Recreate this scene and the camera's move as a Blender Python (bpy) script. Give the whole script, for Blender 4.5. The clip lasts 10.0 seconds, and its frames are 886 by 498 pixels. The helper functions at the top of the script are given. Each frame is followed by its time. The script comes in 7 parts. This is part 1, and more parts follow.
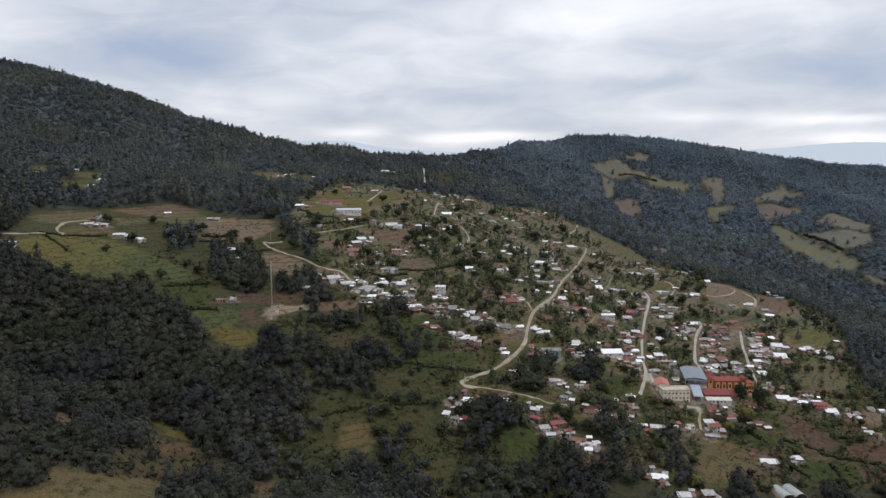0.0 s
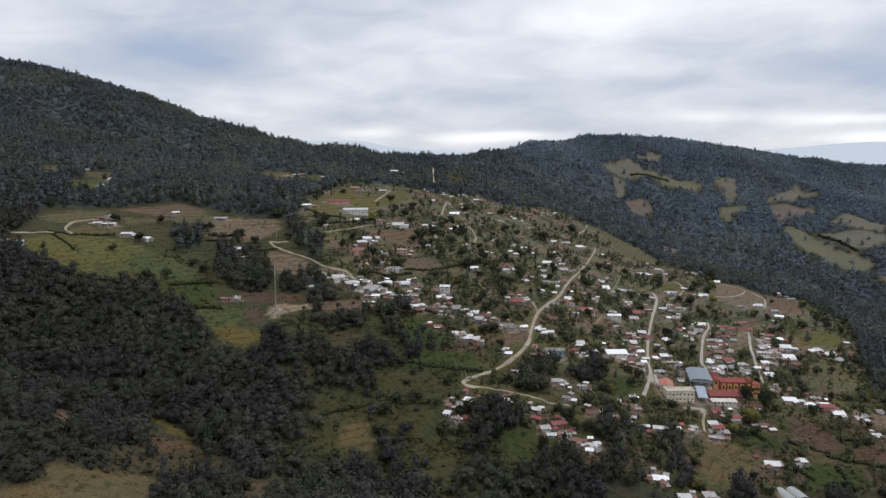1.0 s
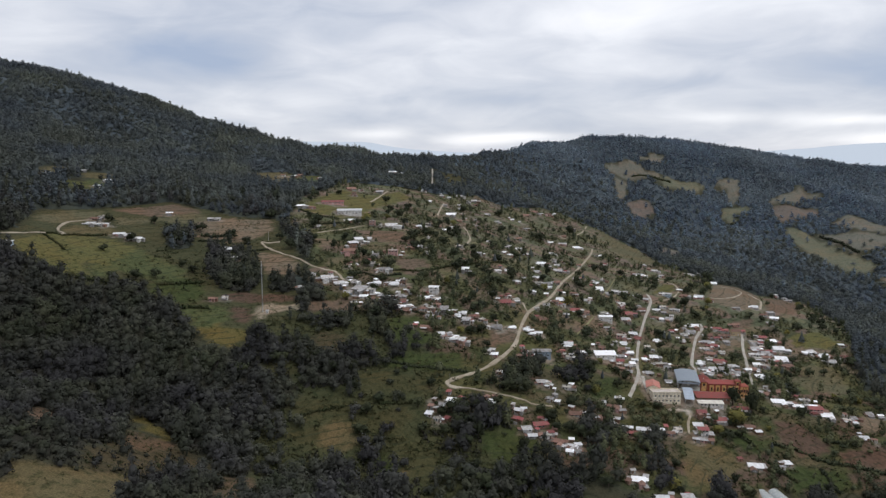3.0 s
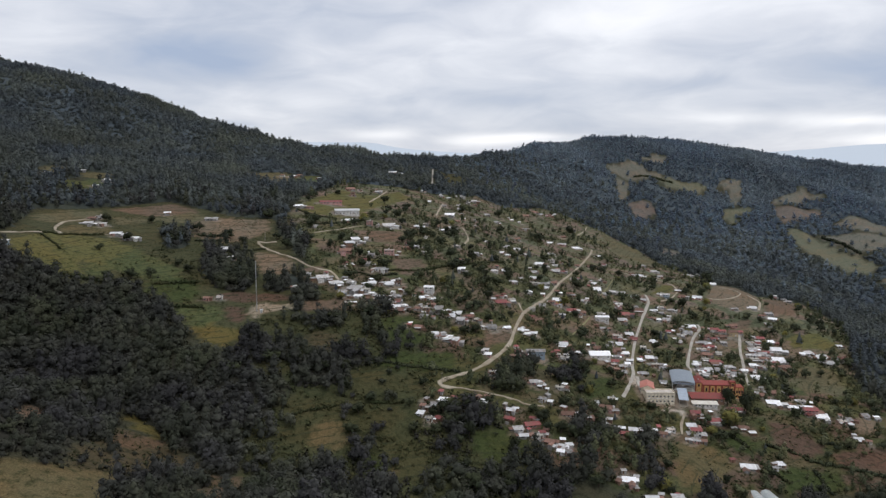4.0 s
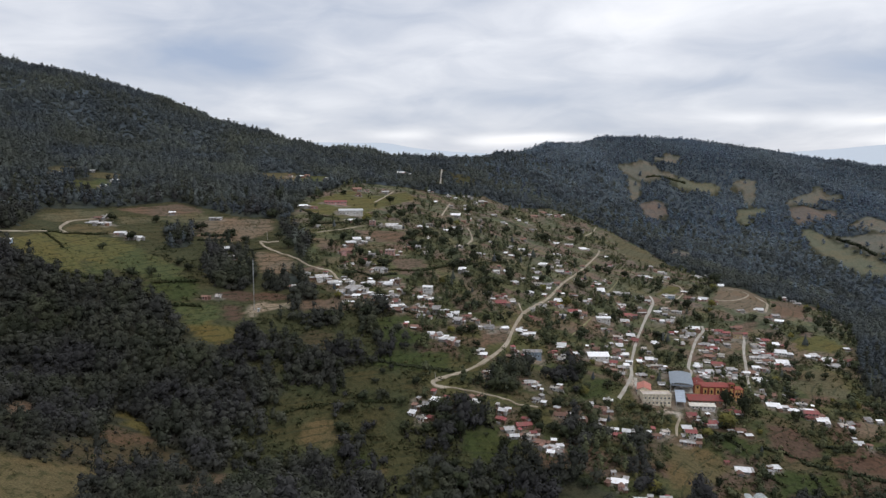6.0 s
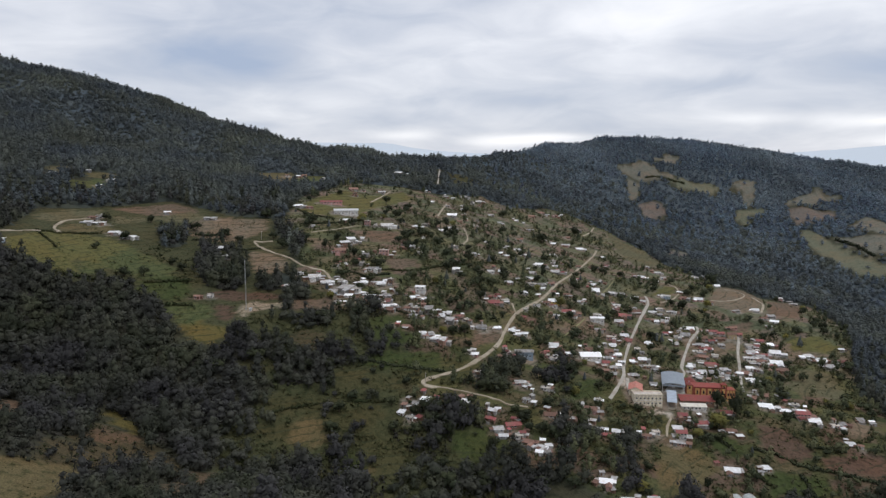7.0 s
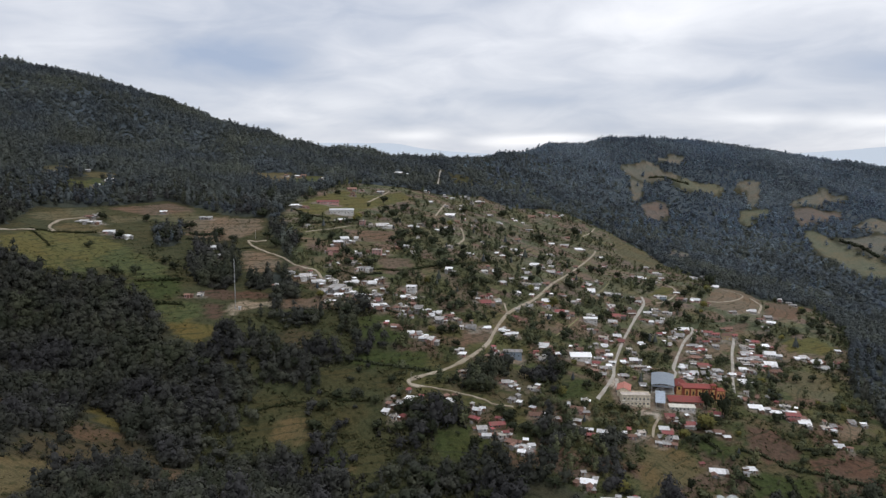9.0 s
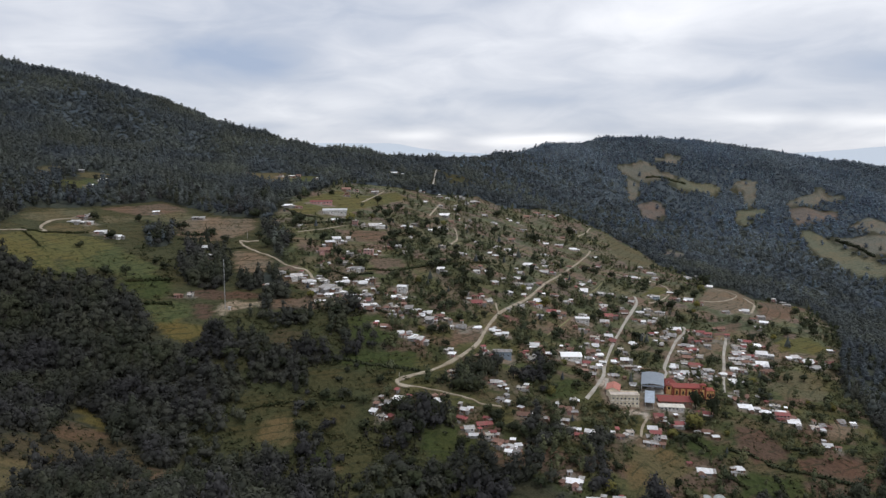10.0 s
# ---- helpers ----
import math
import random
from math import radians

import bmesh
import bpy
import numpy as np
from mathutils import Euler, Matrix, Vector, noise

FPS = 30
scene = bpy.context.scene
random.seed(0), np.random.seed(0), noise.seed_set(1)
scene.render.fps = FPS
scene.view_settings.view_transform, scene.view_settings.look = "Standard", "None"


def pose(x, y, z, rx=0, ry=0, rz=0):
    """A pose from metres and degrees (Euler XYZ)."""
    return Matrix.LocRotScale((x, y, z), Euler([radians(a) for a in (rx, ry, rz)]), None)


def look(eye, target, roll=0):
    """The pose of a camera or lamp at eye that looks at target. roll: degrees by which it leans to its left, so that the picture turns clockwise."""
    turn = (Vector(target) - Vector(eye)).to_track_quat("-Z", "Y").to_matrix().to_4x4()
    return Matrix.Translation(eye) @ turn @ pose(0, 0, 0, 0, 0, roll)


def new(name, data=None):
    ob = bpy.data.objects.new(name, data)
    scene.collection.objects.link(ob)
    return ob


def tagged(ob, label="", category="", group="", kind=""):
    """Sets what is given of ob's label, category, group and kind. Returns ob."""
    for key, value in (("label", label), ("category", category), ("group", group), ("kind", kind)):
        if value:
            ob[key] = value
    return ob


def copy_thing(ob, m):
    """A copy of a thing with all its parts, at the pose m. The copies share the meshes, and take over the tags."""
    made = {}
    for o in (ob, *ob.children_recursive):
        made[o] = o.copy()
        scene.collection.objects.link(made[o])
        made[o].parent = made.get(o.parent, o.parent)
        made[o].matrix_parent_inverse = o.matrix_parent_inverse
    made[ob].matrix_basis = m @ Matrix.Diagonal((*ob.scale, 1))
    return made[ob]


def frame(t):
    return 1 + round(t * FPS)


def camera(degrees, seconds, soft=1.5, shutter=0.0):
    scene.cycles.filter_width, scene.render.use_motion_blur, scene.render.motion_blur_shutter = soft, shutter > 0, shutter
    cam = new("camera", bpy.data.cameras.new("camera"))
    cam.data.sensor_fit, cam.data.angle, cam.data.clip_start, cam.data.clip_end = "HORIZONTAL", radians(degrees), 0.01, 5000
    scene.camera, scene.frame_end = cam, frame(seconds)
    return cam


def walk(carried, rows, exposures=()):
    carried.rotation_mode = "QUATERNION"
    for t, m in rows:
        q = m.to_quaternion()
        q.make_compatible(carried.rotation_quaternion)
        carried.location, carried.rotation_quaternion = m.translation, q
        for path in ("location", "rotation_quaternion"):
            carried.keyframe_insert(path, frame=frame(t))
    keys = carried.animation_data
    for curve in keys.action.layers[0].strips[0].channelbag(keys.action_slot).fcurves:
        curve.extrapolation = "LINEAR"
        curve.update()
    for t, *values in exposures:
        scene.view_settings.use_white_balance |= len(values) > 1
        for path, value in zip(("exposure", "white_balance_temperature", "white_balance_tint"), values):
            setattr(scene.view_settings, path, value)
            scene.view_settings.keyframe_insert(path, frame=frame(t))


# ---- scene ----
cam = camera(65.4, 10.0, soft=1.35)
METRES, EYE, TILT, LEAN, TURN = 85.0, 190.0, -7.0, 0.0, 0.0
ROWS = [
    (0.0, 0.0, 0.0, 0.0, 0.0, 0.0, -0.0),
    (0.5, 0.0475, 0.0005, -0.0021, 0.36, 0.0, -0.03),
    (1.0, 0.0975, 0.0, -0.0034, 1.15, 0.0, -0.12),
    (1.5, 0.1493, -0.0045, -0.0024, 1.83, 0.01, -0.19),
    (2.0, 0.1995, -0.0059, -0.0038, 1.82, 0.05, -0.21),
    (2.5, 0.2494, -0.0076, -0.0037, 1.81, 0.06, -0.21),
    (4.0, 0.4008, -0.0091, -0.011, 2.28, 0.13, -0.33),
    (4.5, 0.4498, -0.0084, -0.0132, 2.58, 0.13, -0.37),
    (5.0, 0.4984, -0.0073, -0.0132, 2.87, 0.14, -0.4),
    (5.5, 0.551, -0.0094, -0.0125, 3.42, 0.14, -0.44),
    (7.0, 0.7004, -0.0062, -0.015, 3.99, 0.17, -0.58),
    (7.5, 0.7489, -0.0041, -0.0174, 4.01, 0.18, -0.61),
    (8.0, 0.7973, -0.0023, -0.0197, 4.39, 0.19, -0.67),
    (8.5, 0.8494, -0.0019, -0.02, 4.83, 0.18, -0.72),
    (9.0, 0.8993, 0.0008, -0.0197, 4.83, 0.19, -0.72),
    (9.5, 0.9494, 0.0027, -0.0199, 4.83, 0.19, -0.7),
    (10.0, 0.9988, 0.0049, -0.0188, 4.86, 0.19, -0.68),
]
walk(cam, [(t, pose(0, 0, EYE, TILT, LEAN, TURN) @ pose(METRES * x, METRES * y, METRES * z, 90 + pitch, roll, yaw)) for t, x, y, z, yaw, pitch, roll in ROWS])

# ---- world, sun ----
def sky_world():
    world = bpy.data.worlds.new("overcast_sky")
    scene.world = world
    world.use_nodes = True
    nt = world.node_tree
    nt.nodes.clear()
    N, L = nt.nodes.new, nt.links.new

    def math_node(op, a, b=None, c=None):
        n = N("ShaderNodeMath")
        n.operation = op
        for i, v in enumerate((a, b, c)):
            if v is None:
                continue
            if isinstance(v, (int, float)):
                n.inputs[i].default_value = v
            else:
                L(v, n.inputs[i])
        return n.outputs[0]

    out, back = N("ShaderNodeOutputWorld"), N("ShaderNodeBackground")
    sky = N("ShaderNodeTexSky")
    sky.sky_type, sky.sun_disc = "NISHITA", False
    sky.sun_elevation, sky.sun_rotation = radians(48), radians(14)
    dim = N("ShaderNodeVectorMath")
    dim.operation = "SCALE"
    L(sky.outputs[0], dim.inputs[0])
    dim.inputs["Scale"].default_value = 0.1
    tex, sep = N("ShaderNodeTexCoord"), N("ShaderNodeSeparateXYZ")
    L(tex.outputs["Generated"], sep.inputs[0])
    x, y, z = sep.outputs
    az = math_node("ARCTAN2", x, y)
    el = math_node("ARCSINE", z)
    # cloud sheet seen in perspective
    low = math_node("ADD", math_node("MAXIMUM", z, 0.0), 0.10)
    com = N("ShaderNodeCombineXYZ")
    L(math_node("DIVIDE", x, low), com.inputs[0])
    L(math_node("DIVIDE", y, low), com.inputs[1])

    def fbm(scale, detail, dist=0.0, shift=0.0):
        n = N("ShaderNodeTexNoise")
        n.inputs["Scale"].default_value, n.inputs["Detail"].default_value = scale, detail
        n.inputs["Distortion"].default_value = dist
        m = N("ShaderNodeMapping")
        m.inputs["Location"].default_value = (shift, 2.3 * shift, 0)
        L(com.outputs[0], m.inputs[0])
        L(m.outputs[0], n.inputs["Vector"])
        return n.outputs["Fac"]

    flat = N("ShaderNodeCombineXYZ")
    L(math_node("MULTIPLY", az, 5.0), flat.inputs[0])
    L(math_node("MULTIPLY", el, 15.0), flat.inputs[1])
    puff = N("ShaderNodeTexNoise")
    puff.inputs["Scale"].default_value, puff.inputs["Detail"].default_value, puff.inputs["Distortion"].default_value = 1.5, 7, 0.5
    L(flat.outputs[0], puff.inputs["Vector"])
    big, fine = fbm(0.30, 2, 0.2, 4.1), fbm(1.1, 6, 0.25, 1.7)
    value = math_node("ADD", math_node("MULTIPLY", big, 0.36), math_node("ADD", math_node("MULTIPLY", fine, 0.16), math_node("MULTIPLY", puff.outputs["Fac"], 0.48)))

    def blob(a, e, sa, se, amount):
        u = math_node("DIVIDE", math_node("SUBTRACT", az, radians(a)), radians(sa))
        v = math_node("DIVIDE", math_node("SUBTRACT", el, radians(e)), radians(se))
        r = math_node("ADD", math_node("MULTIPLY", u, u), math_node("MULTIPLY", v, v))
        return math_node("MULTIPLY", math_node("POWER", 2.718, math_node("MULTIPLY", r, -1.0)), amount)

    for a, e, sa, se, amount in BRIGHT_CLOUDS:
        value = math_node("ADD", value, blob(a, e, sa, se, amount))
    ramp = N("ShaderNodeValToRGB")
    stops = ((0.22, (0.40, 0.48, 0.64)), (0.40, (0.55, 0.60, 0.71)), (0.54, (0.72, 0.75, 0.83)), (0.68, (0.90, 0.92, 0.98)), (0.85, (1.06, 1.06, 1.09)))
    while len(ramp.color_ramp.elements) < len(stops):
        ramp.color_ramp.elements.new(0.5)
    for el_, (p, c) in zip(ramp.color_ramp.elements, stops):
        el_.position, el_.color = p, (*c, 1)
    L(value, ramp.inputs[0])
    mix = N("ShaderNodeMix")
    mix.data_type = "RGBA"
    mix.inputs["Factor"].default_value = 0.93
    L(dim.outputs[0], mix.inputs["A"])
    L(ramp.outputs[0], mix.inputs["B"])
    L(mix.outputs["Result"], back.inputs[0])
    back.inputs[1].default_value = 1.0
    L(back.outputs[0], out.inputs[0])


# azimuth, elevation, widths in degrees, how much brighter or darker the cloud is
BRIGHT_CLOUDS = [
    (10.5, 11.2, 5, 1.6, 0.16), (13, 12.5, 11, 3.0, 0.14), (-21, 8.2, 6.0, 2.0, -0.24), (-6.8, 2.5, 2.6, 0.45, 0.22), (1.5, 2.1, 3.4, 0.45, 0.34), (5.5, 2.4, 3.0, 0.35, 0.22),
    (29, 3.2, 4.0, 0.32, 0.26), (30.6, 1.8, 3.0, 0.45, 0.32), (22, 3.6, 5.0, 0.4, 0.12), (28, 6.6, 7, 1.8, -0.17), (14, 6.3, 7, 0.7, -0.10),
    (3, 5.3, 9, 0.6, -0.10), (-32, 10, 6, 3.0, 0.08), (0, 9.5, 6, 2.0, 0.06), (-14, 5.2, 4, 0.8, 0.08),
]
sky_world()
sun = new("sun", bpy.data.lights.new("sun", "SUN"))
sun.data.energy, sun.data.angle, sun.data.color = 0.9, radians(24), (1.0, 0.98, 0.95)
sun.matrix_world = look((0, 0, 0), (-0.30, 0.16, -0.94))


# ---- materials ----
def material(name, base, rough=0.8, metal=0.0, vary=0.25, scale=0.6, fine=4.0, bump=0.3, other=None, random_tint=0.0, island=0.0, spec=0.3, depth=0.5, tone=0.0, drift=0.0, drift_scale=0.012):
    """A surface with stains at a large scale and grain at a small one; other: the colour towards which it wears."""
    m = bpy.data.materials.new(name)
    m.use_nodes = True
    nt = m.node_tree
    N, L = nt.nodes.new, nt.links.new
    bsdf = nt.nodes["Principled BSDF"]
    bsdf.inputs["Roughness"].default_value, bsdf.inputs["Metallic"].default_value = rough, metal
    bsdf.inputs["Specular IOR Level"].default_value = spec
    tex = N("ShaderNodeTexCoord")
    geo = N("ShaderNodeNewGeometry")
    src = geo.outputs["Position"]
    big, small = N("ShaderNodeTexNoise"), N("ShaderNodeTexNoise")
    for n, s, d in ((big, scale, 4), (small, fine, 3)):
        n.inputs["Scale"].default_value, n.inputs["Detail"].default_value = s, d
        L(src, n.inputs["Vector"])
    ramp = N("ShaderNodeValToRGB")
    ramp.color_ramp.elements[0].position, ramp.color_ramp.elements[1].position = 0.38, 0.66
    wear = other or tuple(c * (1 - vary) for c in base)
    ramp.color_ramp.elements[0].color, ramp.color_ramp.elements[1].color = (*base, 1), (*wear, 1)
    L(big.outputs["Fac"], ramp.inputs[0])
    hsv = N("ShaderNodeHueSaturation")
    L(ramp.outputs[0], hsv.inputs["Color"])
    span = N("ShaderNodeMapRange")
    span.inputs["To Min"].default_value, span.inputs["To Max"].default_value = 1 - vary, 1 + vary
    L(small.outputs["Fac"], span.inputs["Value"])
    value = span.outputs[0]

    def times(a, source, amount):
        r = N("ShaderNodeMapRange")
        r.inputs["To Min"].default_value, r.inputs["To Max"].default_value = 1 - amount, 1 + amount
        L(source, r.inputs["Value"])
        k = N("ShaderNodeMath")
        k.operation = "MULTIPLY"
        L(a, k.inputs[0]), L(r.outputs[0], k.inputs[1])
        return k.outputs[0]

    if random_tint:
        value = times(value, N("ShaderNodeObjectInfo").outputs["Random"], random_tint)
    if island:
        value = times(value, geo.outputs["Random Per Island"], island)
    if tone:
        # every tree a little lighter or darker, greener or browner than the next
        own = N("ShaderNodeAttribute")
        own.attribute_name = "tone"
        value = times(value, own.outputs["Fac"], tone)
        hue = N("ShaderNodeMapRange")
        hue.inputs["To Min"].default_value, hue.inputs["To Max"].default_value = 0.515, 0.475
        L(own.outputs["Fac"], hue.inputs["Value"])
        L(hue.outputs[0], hsv.inputs["Hue"])
    if drift:
        wide = N("ShaderNodeTexNoise")
        wide.inputs["Scale"].default_value, wide.inputs["Detail"].default_value = drift_scale, 3
        L(src, wide.inputs["Vector"])
        spread = N("ShaderNodeMapRange")
        spread.inputs["From Min"].default_value, spread.inputs["From Max"].default_value = 0.3, 0.7
        L(wide.outputs["Fac"], spread.inputs["Value"])
        value = times(value, spread.outputs[0], drift)
    L(value, hsv.inputs["Value"])
    L(hsv.outputs[0], bsdf.inputs["Base Color"])
    if bump:
        b = N("ShaderNodeBump")
        b.inputs["Strength"].default_value, b.inputs["Distance"].default_value = bump, depth / fine
        L(small.outputs["Fac"], b.inputs["Height"])
        L(b.outputs[0], bsdf.inputs["Normal"])
    return m


def roof_sheet(name, base, rust, metal, rough):
    """Corrugated sheet with rust and a per-roof tint."""
    m = material(name, base, rough, metal, 0.15, 0.45, 3.0, 0.0, rust, 0.3)
    nt = m.node_tree
    wave, tex, b = nt.nodes.new("ShaderNodeTexWave"), nt.nodes.new("ShaderNodeTexCoord"), nt.nodes.new("ShaderNodeBump")
    wave.inputs["Scale"].default_value = 2.0
    b.inputs["Strength"].default_value, b.inputs["Distance"].default_value = 0.35, 0.08
    nt.links.new(tex.outputs["Object"], wave.inputs["Vector"])
    nt.links.new(wave.outputs["Fac"], b.inputs["Height"])
    nt.links.new(b.outputs[0], nt.nodes["Principled BSDF"].inputs["Normal"])
    return m


ROOF = {
    "W": roof_sheet("bright zinc sheet", (0.90, 0.90, 0.91), (0.74, 0.72, 0.70), 0.0, 0.45),
    "S": roof_sheet("dull zinc sheet", (0.60, 0.60, 0.60), (0.38, 0.33, 0.29), 0.1, 0.55),
    "G": roof_sheet("weathered grey sheet", (0.42, 0.42, 0.42), (0.26, 0.22, 0.19), 0.15, 0.6),
    "R": roof_sheet("red painted sheet", (0.31, 0.078, 0.080), (0.25, 0.11, 0.09), 0.0, 0.6),
    "P": roof_sheet("old clay tile", (0.27, 0.15, 0.115), (0.19, 0.12, 0.09), 0.0, 0.9),
    "B": roof_sheet("light blue sheet", (0.42, 0.48, 0.55), (0.36, 0.40, 0.46), 0.05, 0.6),
}
WALL = [
    material("whitewash", (0.80, 0.78, 0.75), 0.9, vary=0.15, other=(0.46, 0.42, 0.37), random_tint=0.15),
    material("grey block wall", (0.34, 0.33, 0.31), 0.9, vary=0.2, other=(0.24, 0.22, 0.20), random_tint=0.2),
    material("adobe", (0.30, 0.175, 0.13), 0.95, vary=0.2, other=(0.20, 0.13, 0.085), random_tint=0.2),
    material("faded pink plaster", (0.60, 0.33, 0.30), 0.9, vary=0.15, other=(0.38, 0.25, 0.21), random_tint=0.15),
    material("pale blue plaster", (0.36, 0.45, 0.54), 0.9, vary=0.15, other=(0.33, 0.38, 0.42), random_tint=0.15),
]
YELLOW = material("bright yellow plaster", (0.74, 0.50, 0.10), 0.9, vary=0.12, other=(0.60, 0.42, 0.12))
WALL.append(material("tan plaster", (0.55, 0.42, 0.26), 0.9, vary=0.12, other=(0.44, 0.33, 0.21)))
WALL.append(YELLOW)
CREAM = material("cream plaster", (0.86, 0.78, 0.62), 0.85, vary=0.1, other=(0.58, 0.50, 0.37))
OCHRE = material("ochre plaster", (0.74, 0.44, 0.18), 0.85, vary=0.15, other=(0.52, 0.27, 0.11))
REDWALL = material("brick red plaster", (0.33, 0.085, 0.055), 0.85, vary=0.12, other=(0.26, 0.07, 0.05))
PALE = material("pale weathered slab", (0.62, 0.56, 0.50), 0.9, vary=0.15, other=(0.48, 0.40, 0.34), scale=0.25)
TANK = material("black plastic", (0.03, 0.03, 0.032), 0.5, vary=0.1)
GLASS = material("dark window glass", (0.03, 0.035, 0.04), 0.15, spec=0.6, bump=0.0)
WOOD = material("weathered wood", (0.16, 0.10, 0.06), 0.8)
STEEL = material("galvanised steel", (0.62, 0.62, 0.62), 0.45, 0.5, vary=0.1)
CONCRETE = material("worn concrete", (0.46, 0.43, 0.38), 0.9, vary=0.15, other=(0.34, 0.30, 0.25), scale=0.2)
DIRT = material("pale road dirt", (0.42, 0.36, 0.28), 0.95, vary=0.22, other=(0.27, 0.22, 0.155), scale=0.12, fine=0.9)
PATH = material("grassy path earth", (0.27, 0.25, 0.13), 0.95, vary=0.2, other=(0.18, 0.17, 0.08), scale=0.2, fine=1.5)
BARK = material("bark", (0.10, 0.075, 0.055), 0.9)
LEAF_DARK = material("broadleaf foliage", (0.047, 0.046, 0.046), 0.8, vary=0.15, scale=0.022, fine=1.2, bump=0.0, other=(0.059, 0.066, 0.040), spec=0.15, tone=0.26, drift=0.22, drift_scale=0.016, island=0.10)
LEAF_VILLAGE = material("garden foliage", (0.053, 0.062, 0.035), 0.8, vary=0.3, scale=0.08, fine=1.4, bump=0.0, other=(0.084, 0.088, 0.043), random_tint=0.35, spec=0.15, tone=0.4, island=0.25)
# the next two are blued and lightened to hold distance haze
LEAF_HAZED = material("pine and slope foliage with haze", (0.080, 0.093, 0.103), 0.8, vary=0.15, scale=0.010, fine=0.9, bump=0.0, other=(0.110, 0.120, 0.096), spec=0.15, tone=0.22, drift=0.28, island=0.10)
LEAF_FAR_HAZED = material("hill forest foliage with haze", (0.110, 0.139, 0.177), 0.8, vary=0.08, scale=0.006, fine=0.5, bump=0.0, other=(0.146, 0.170, 0.186), spec=0.15, tone=0.20, drift=0.34, drift_scale=0.005, island=0.06)
YELLOW_LEAF = material("yellowing foliage", (0.17, 0.15, 0.045), 0.9, vary=0.3, scale=0.1, fine=1.8, bump=0.0, other=(0.11, 0.11, 0.04), random_tint=0.3, spec=0.1)
# UNDER_FAR, UNDER_MID: darkened for shade between crowns; UNDER_FAR also blued for haze
UNDER_FAR = material("shaded hazy hill undergrowth", (0.072, 0.089, 0.102), 0.95, vary=0.3, scale=0.03, fine=0.4, bump=0.6, other=(0.092, 0.106, 0.108), spec=0.05)
UNDER_MID = material("shaded slope undergrowth", (0.050, 0.058, 0.052), 0.95, vary=0.35, scale=0.04, fine=0.8, bump=0.6, other=(0.070, 0.076, 0.058), spec=0.05)
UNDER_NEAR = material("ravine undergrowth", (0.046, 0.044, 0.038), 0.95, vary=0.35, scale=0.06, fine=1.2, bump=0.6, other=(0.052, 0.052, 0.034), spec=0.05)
GRASS = material("dry grass tufts", (0.086, 0.082, 0.036), 0.9, vary=0.3, scale=0.05, fine=1.5, bump=0.0, other=(0.066, 0.074, 0.030), tone=0.4, spec=0.1)
BUSH = material("shrub foliage", (0.072, 0.086, 0.038), 0.9, vary=0.3, scale=0.06, fine=1.8, bump=0.0, other=(0.105, 0.098, 0.048), tone=0.4, spec=0.1)
BRUSH = material("terrace brush", (0.048, 0.057, 0.028), 0.9, vary=0.45, scale=0.05, fine=1.6, bump=0.0, other=(0.080, 0.080, 0.034), tone=0.4, spec=0.1)
FILM = material("greenhouse film", (0.42, 0.45, 0.44), 0.4, vary=0.08, bump=0.0)


# ---- the lie of the land: broad hills and hollows on rings about the origin ----
HILLS = []


def ring(radius, *heights):
    for k, h in enumerate(heights):
        a = radians(9 * k - 54)
        HILLS.append((radius * math.sin(a), radius * math.cos(a), 0.235 * radius, h))


ring(260.0, -23, -49, 21, 14, -38, 48, 55, -38, -57, -25, -5, -5, -35)
ring(330.2, 40, 25, 28, 22, 3, -46, -21, 7, -6, 14, 24, 17, -1)
ring(419.4, 90, -33, -88, -15, 30, 1, -2, -6, 10, -11, -47, -29, -15)
ring(532.6, 97, 2, 52, 51, -59, 0, 45, -40, -6, 23, 19, 20, -60)
ring(676.4, 55, -41, -39, -4, 13, 15, 4, 12, 7, -41, -47, 17, -2)
ring(859.0, 39, 12, 65, 48, -34, 32, 48, -44, -28, 41, 83, 5, -103)
ring(1090.9, 75, 16, -83, 1, -25, -11, 83, -150, 146, 84, -264, -38, 104)
ring(1385.5, 64, 29, -88, 213, 129, -237, 348, -4, -418, 218, 128, -87, 51)
ring(1759.6, 106, 132, -55, 111, 119, -340, 39, 351, -66, -113, -44, -64, 2)
ring(2234.6, 83, 123, -84, -101, 144, 74, -138, -3, 167, 86, 46, 84, 63)
ring(2838.0, 15, 44, 80, 29, -49, -59, -88, 53, 110, -120, -102, 87, 89)
HILL = np.array(HILLS)


def land(x, y):
    """Height of the ground at x, y (numbers or arrays)."""
    x, y = np.asarray(x, float), np.asarray(y, float)
    z = 34.8 + -25.6 * x / 1000 + -5.3 * y / 1000
    for cx, cy, s, h in HILL:
        z = z + h * np.exp(-((x - cx) ** 2 + (y - cy) ** 2) / (2 * s * s))
    # spurs and gullies of the wooded far hills
    far = np.clip((y - 1180) / 250, 0, 1) * np.clip((2050 - y) / 150, 0, 1)
    return z + far * (4.5 * np.sin(x / 31 + 2 * np.sin(y / 90)) + 3.0 * np.sin(x / 17 - y / 43) + 2.0 * np.sin(x / 11 + y / 37))


def inside(poly, x, y):
    hit = np.zeros(np.shape(x), bool)
    for (x0, y0), (x1, y1) in zip(poly, poly[1:] + poly[:1]):
        if y0 != y1:
            hit ^= ((y0 > y) != (y1 > y)) & (x < (x1 - x0) * (y - y0) / (y1 - y0) + x0)
    return hit


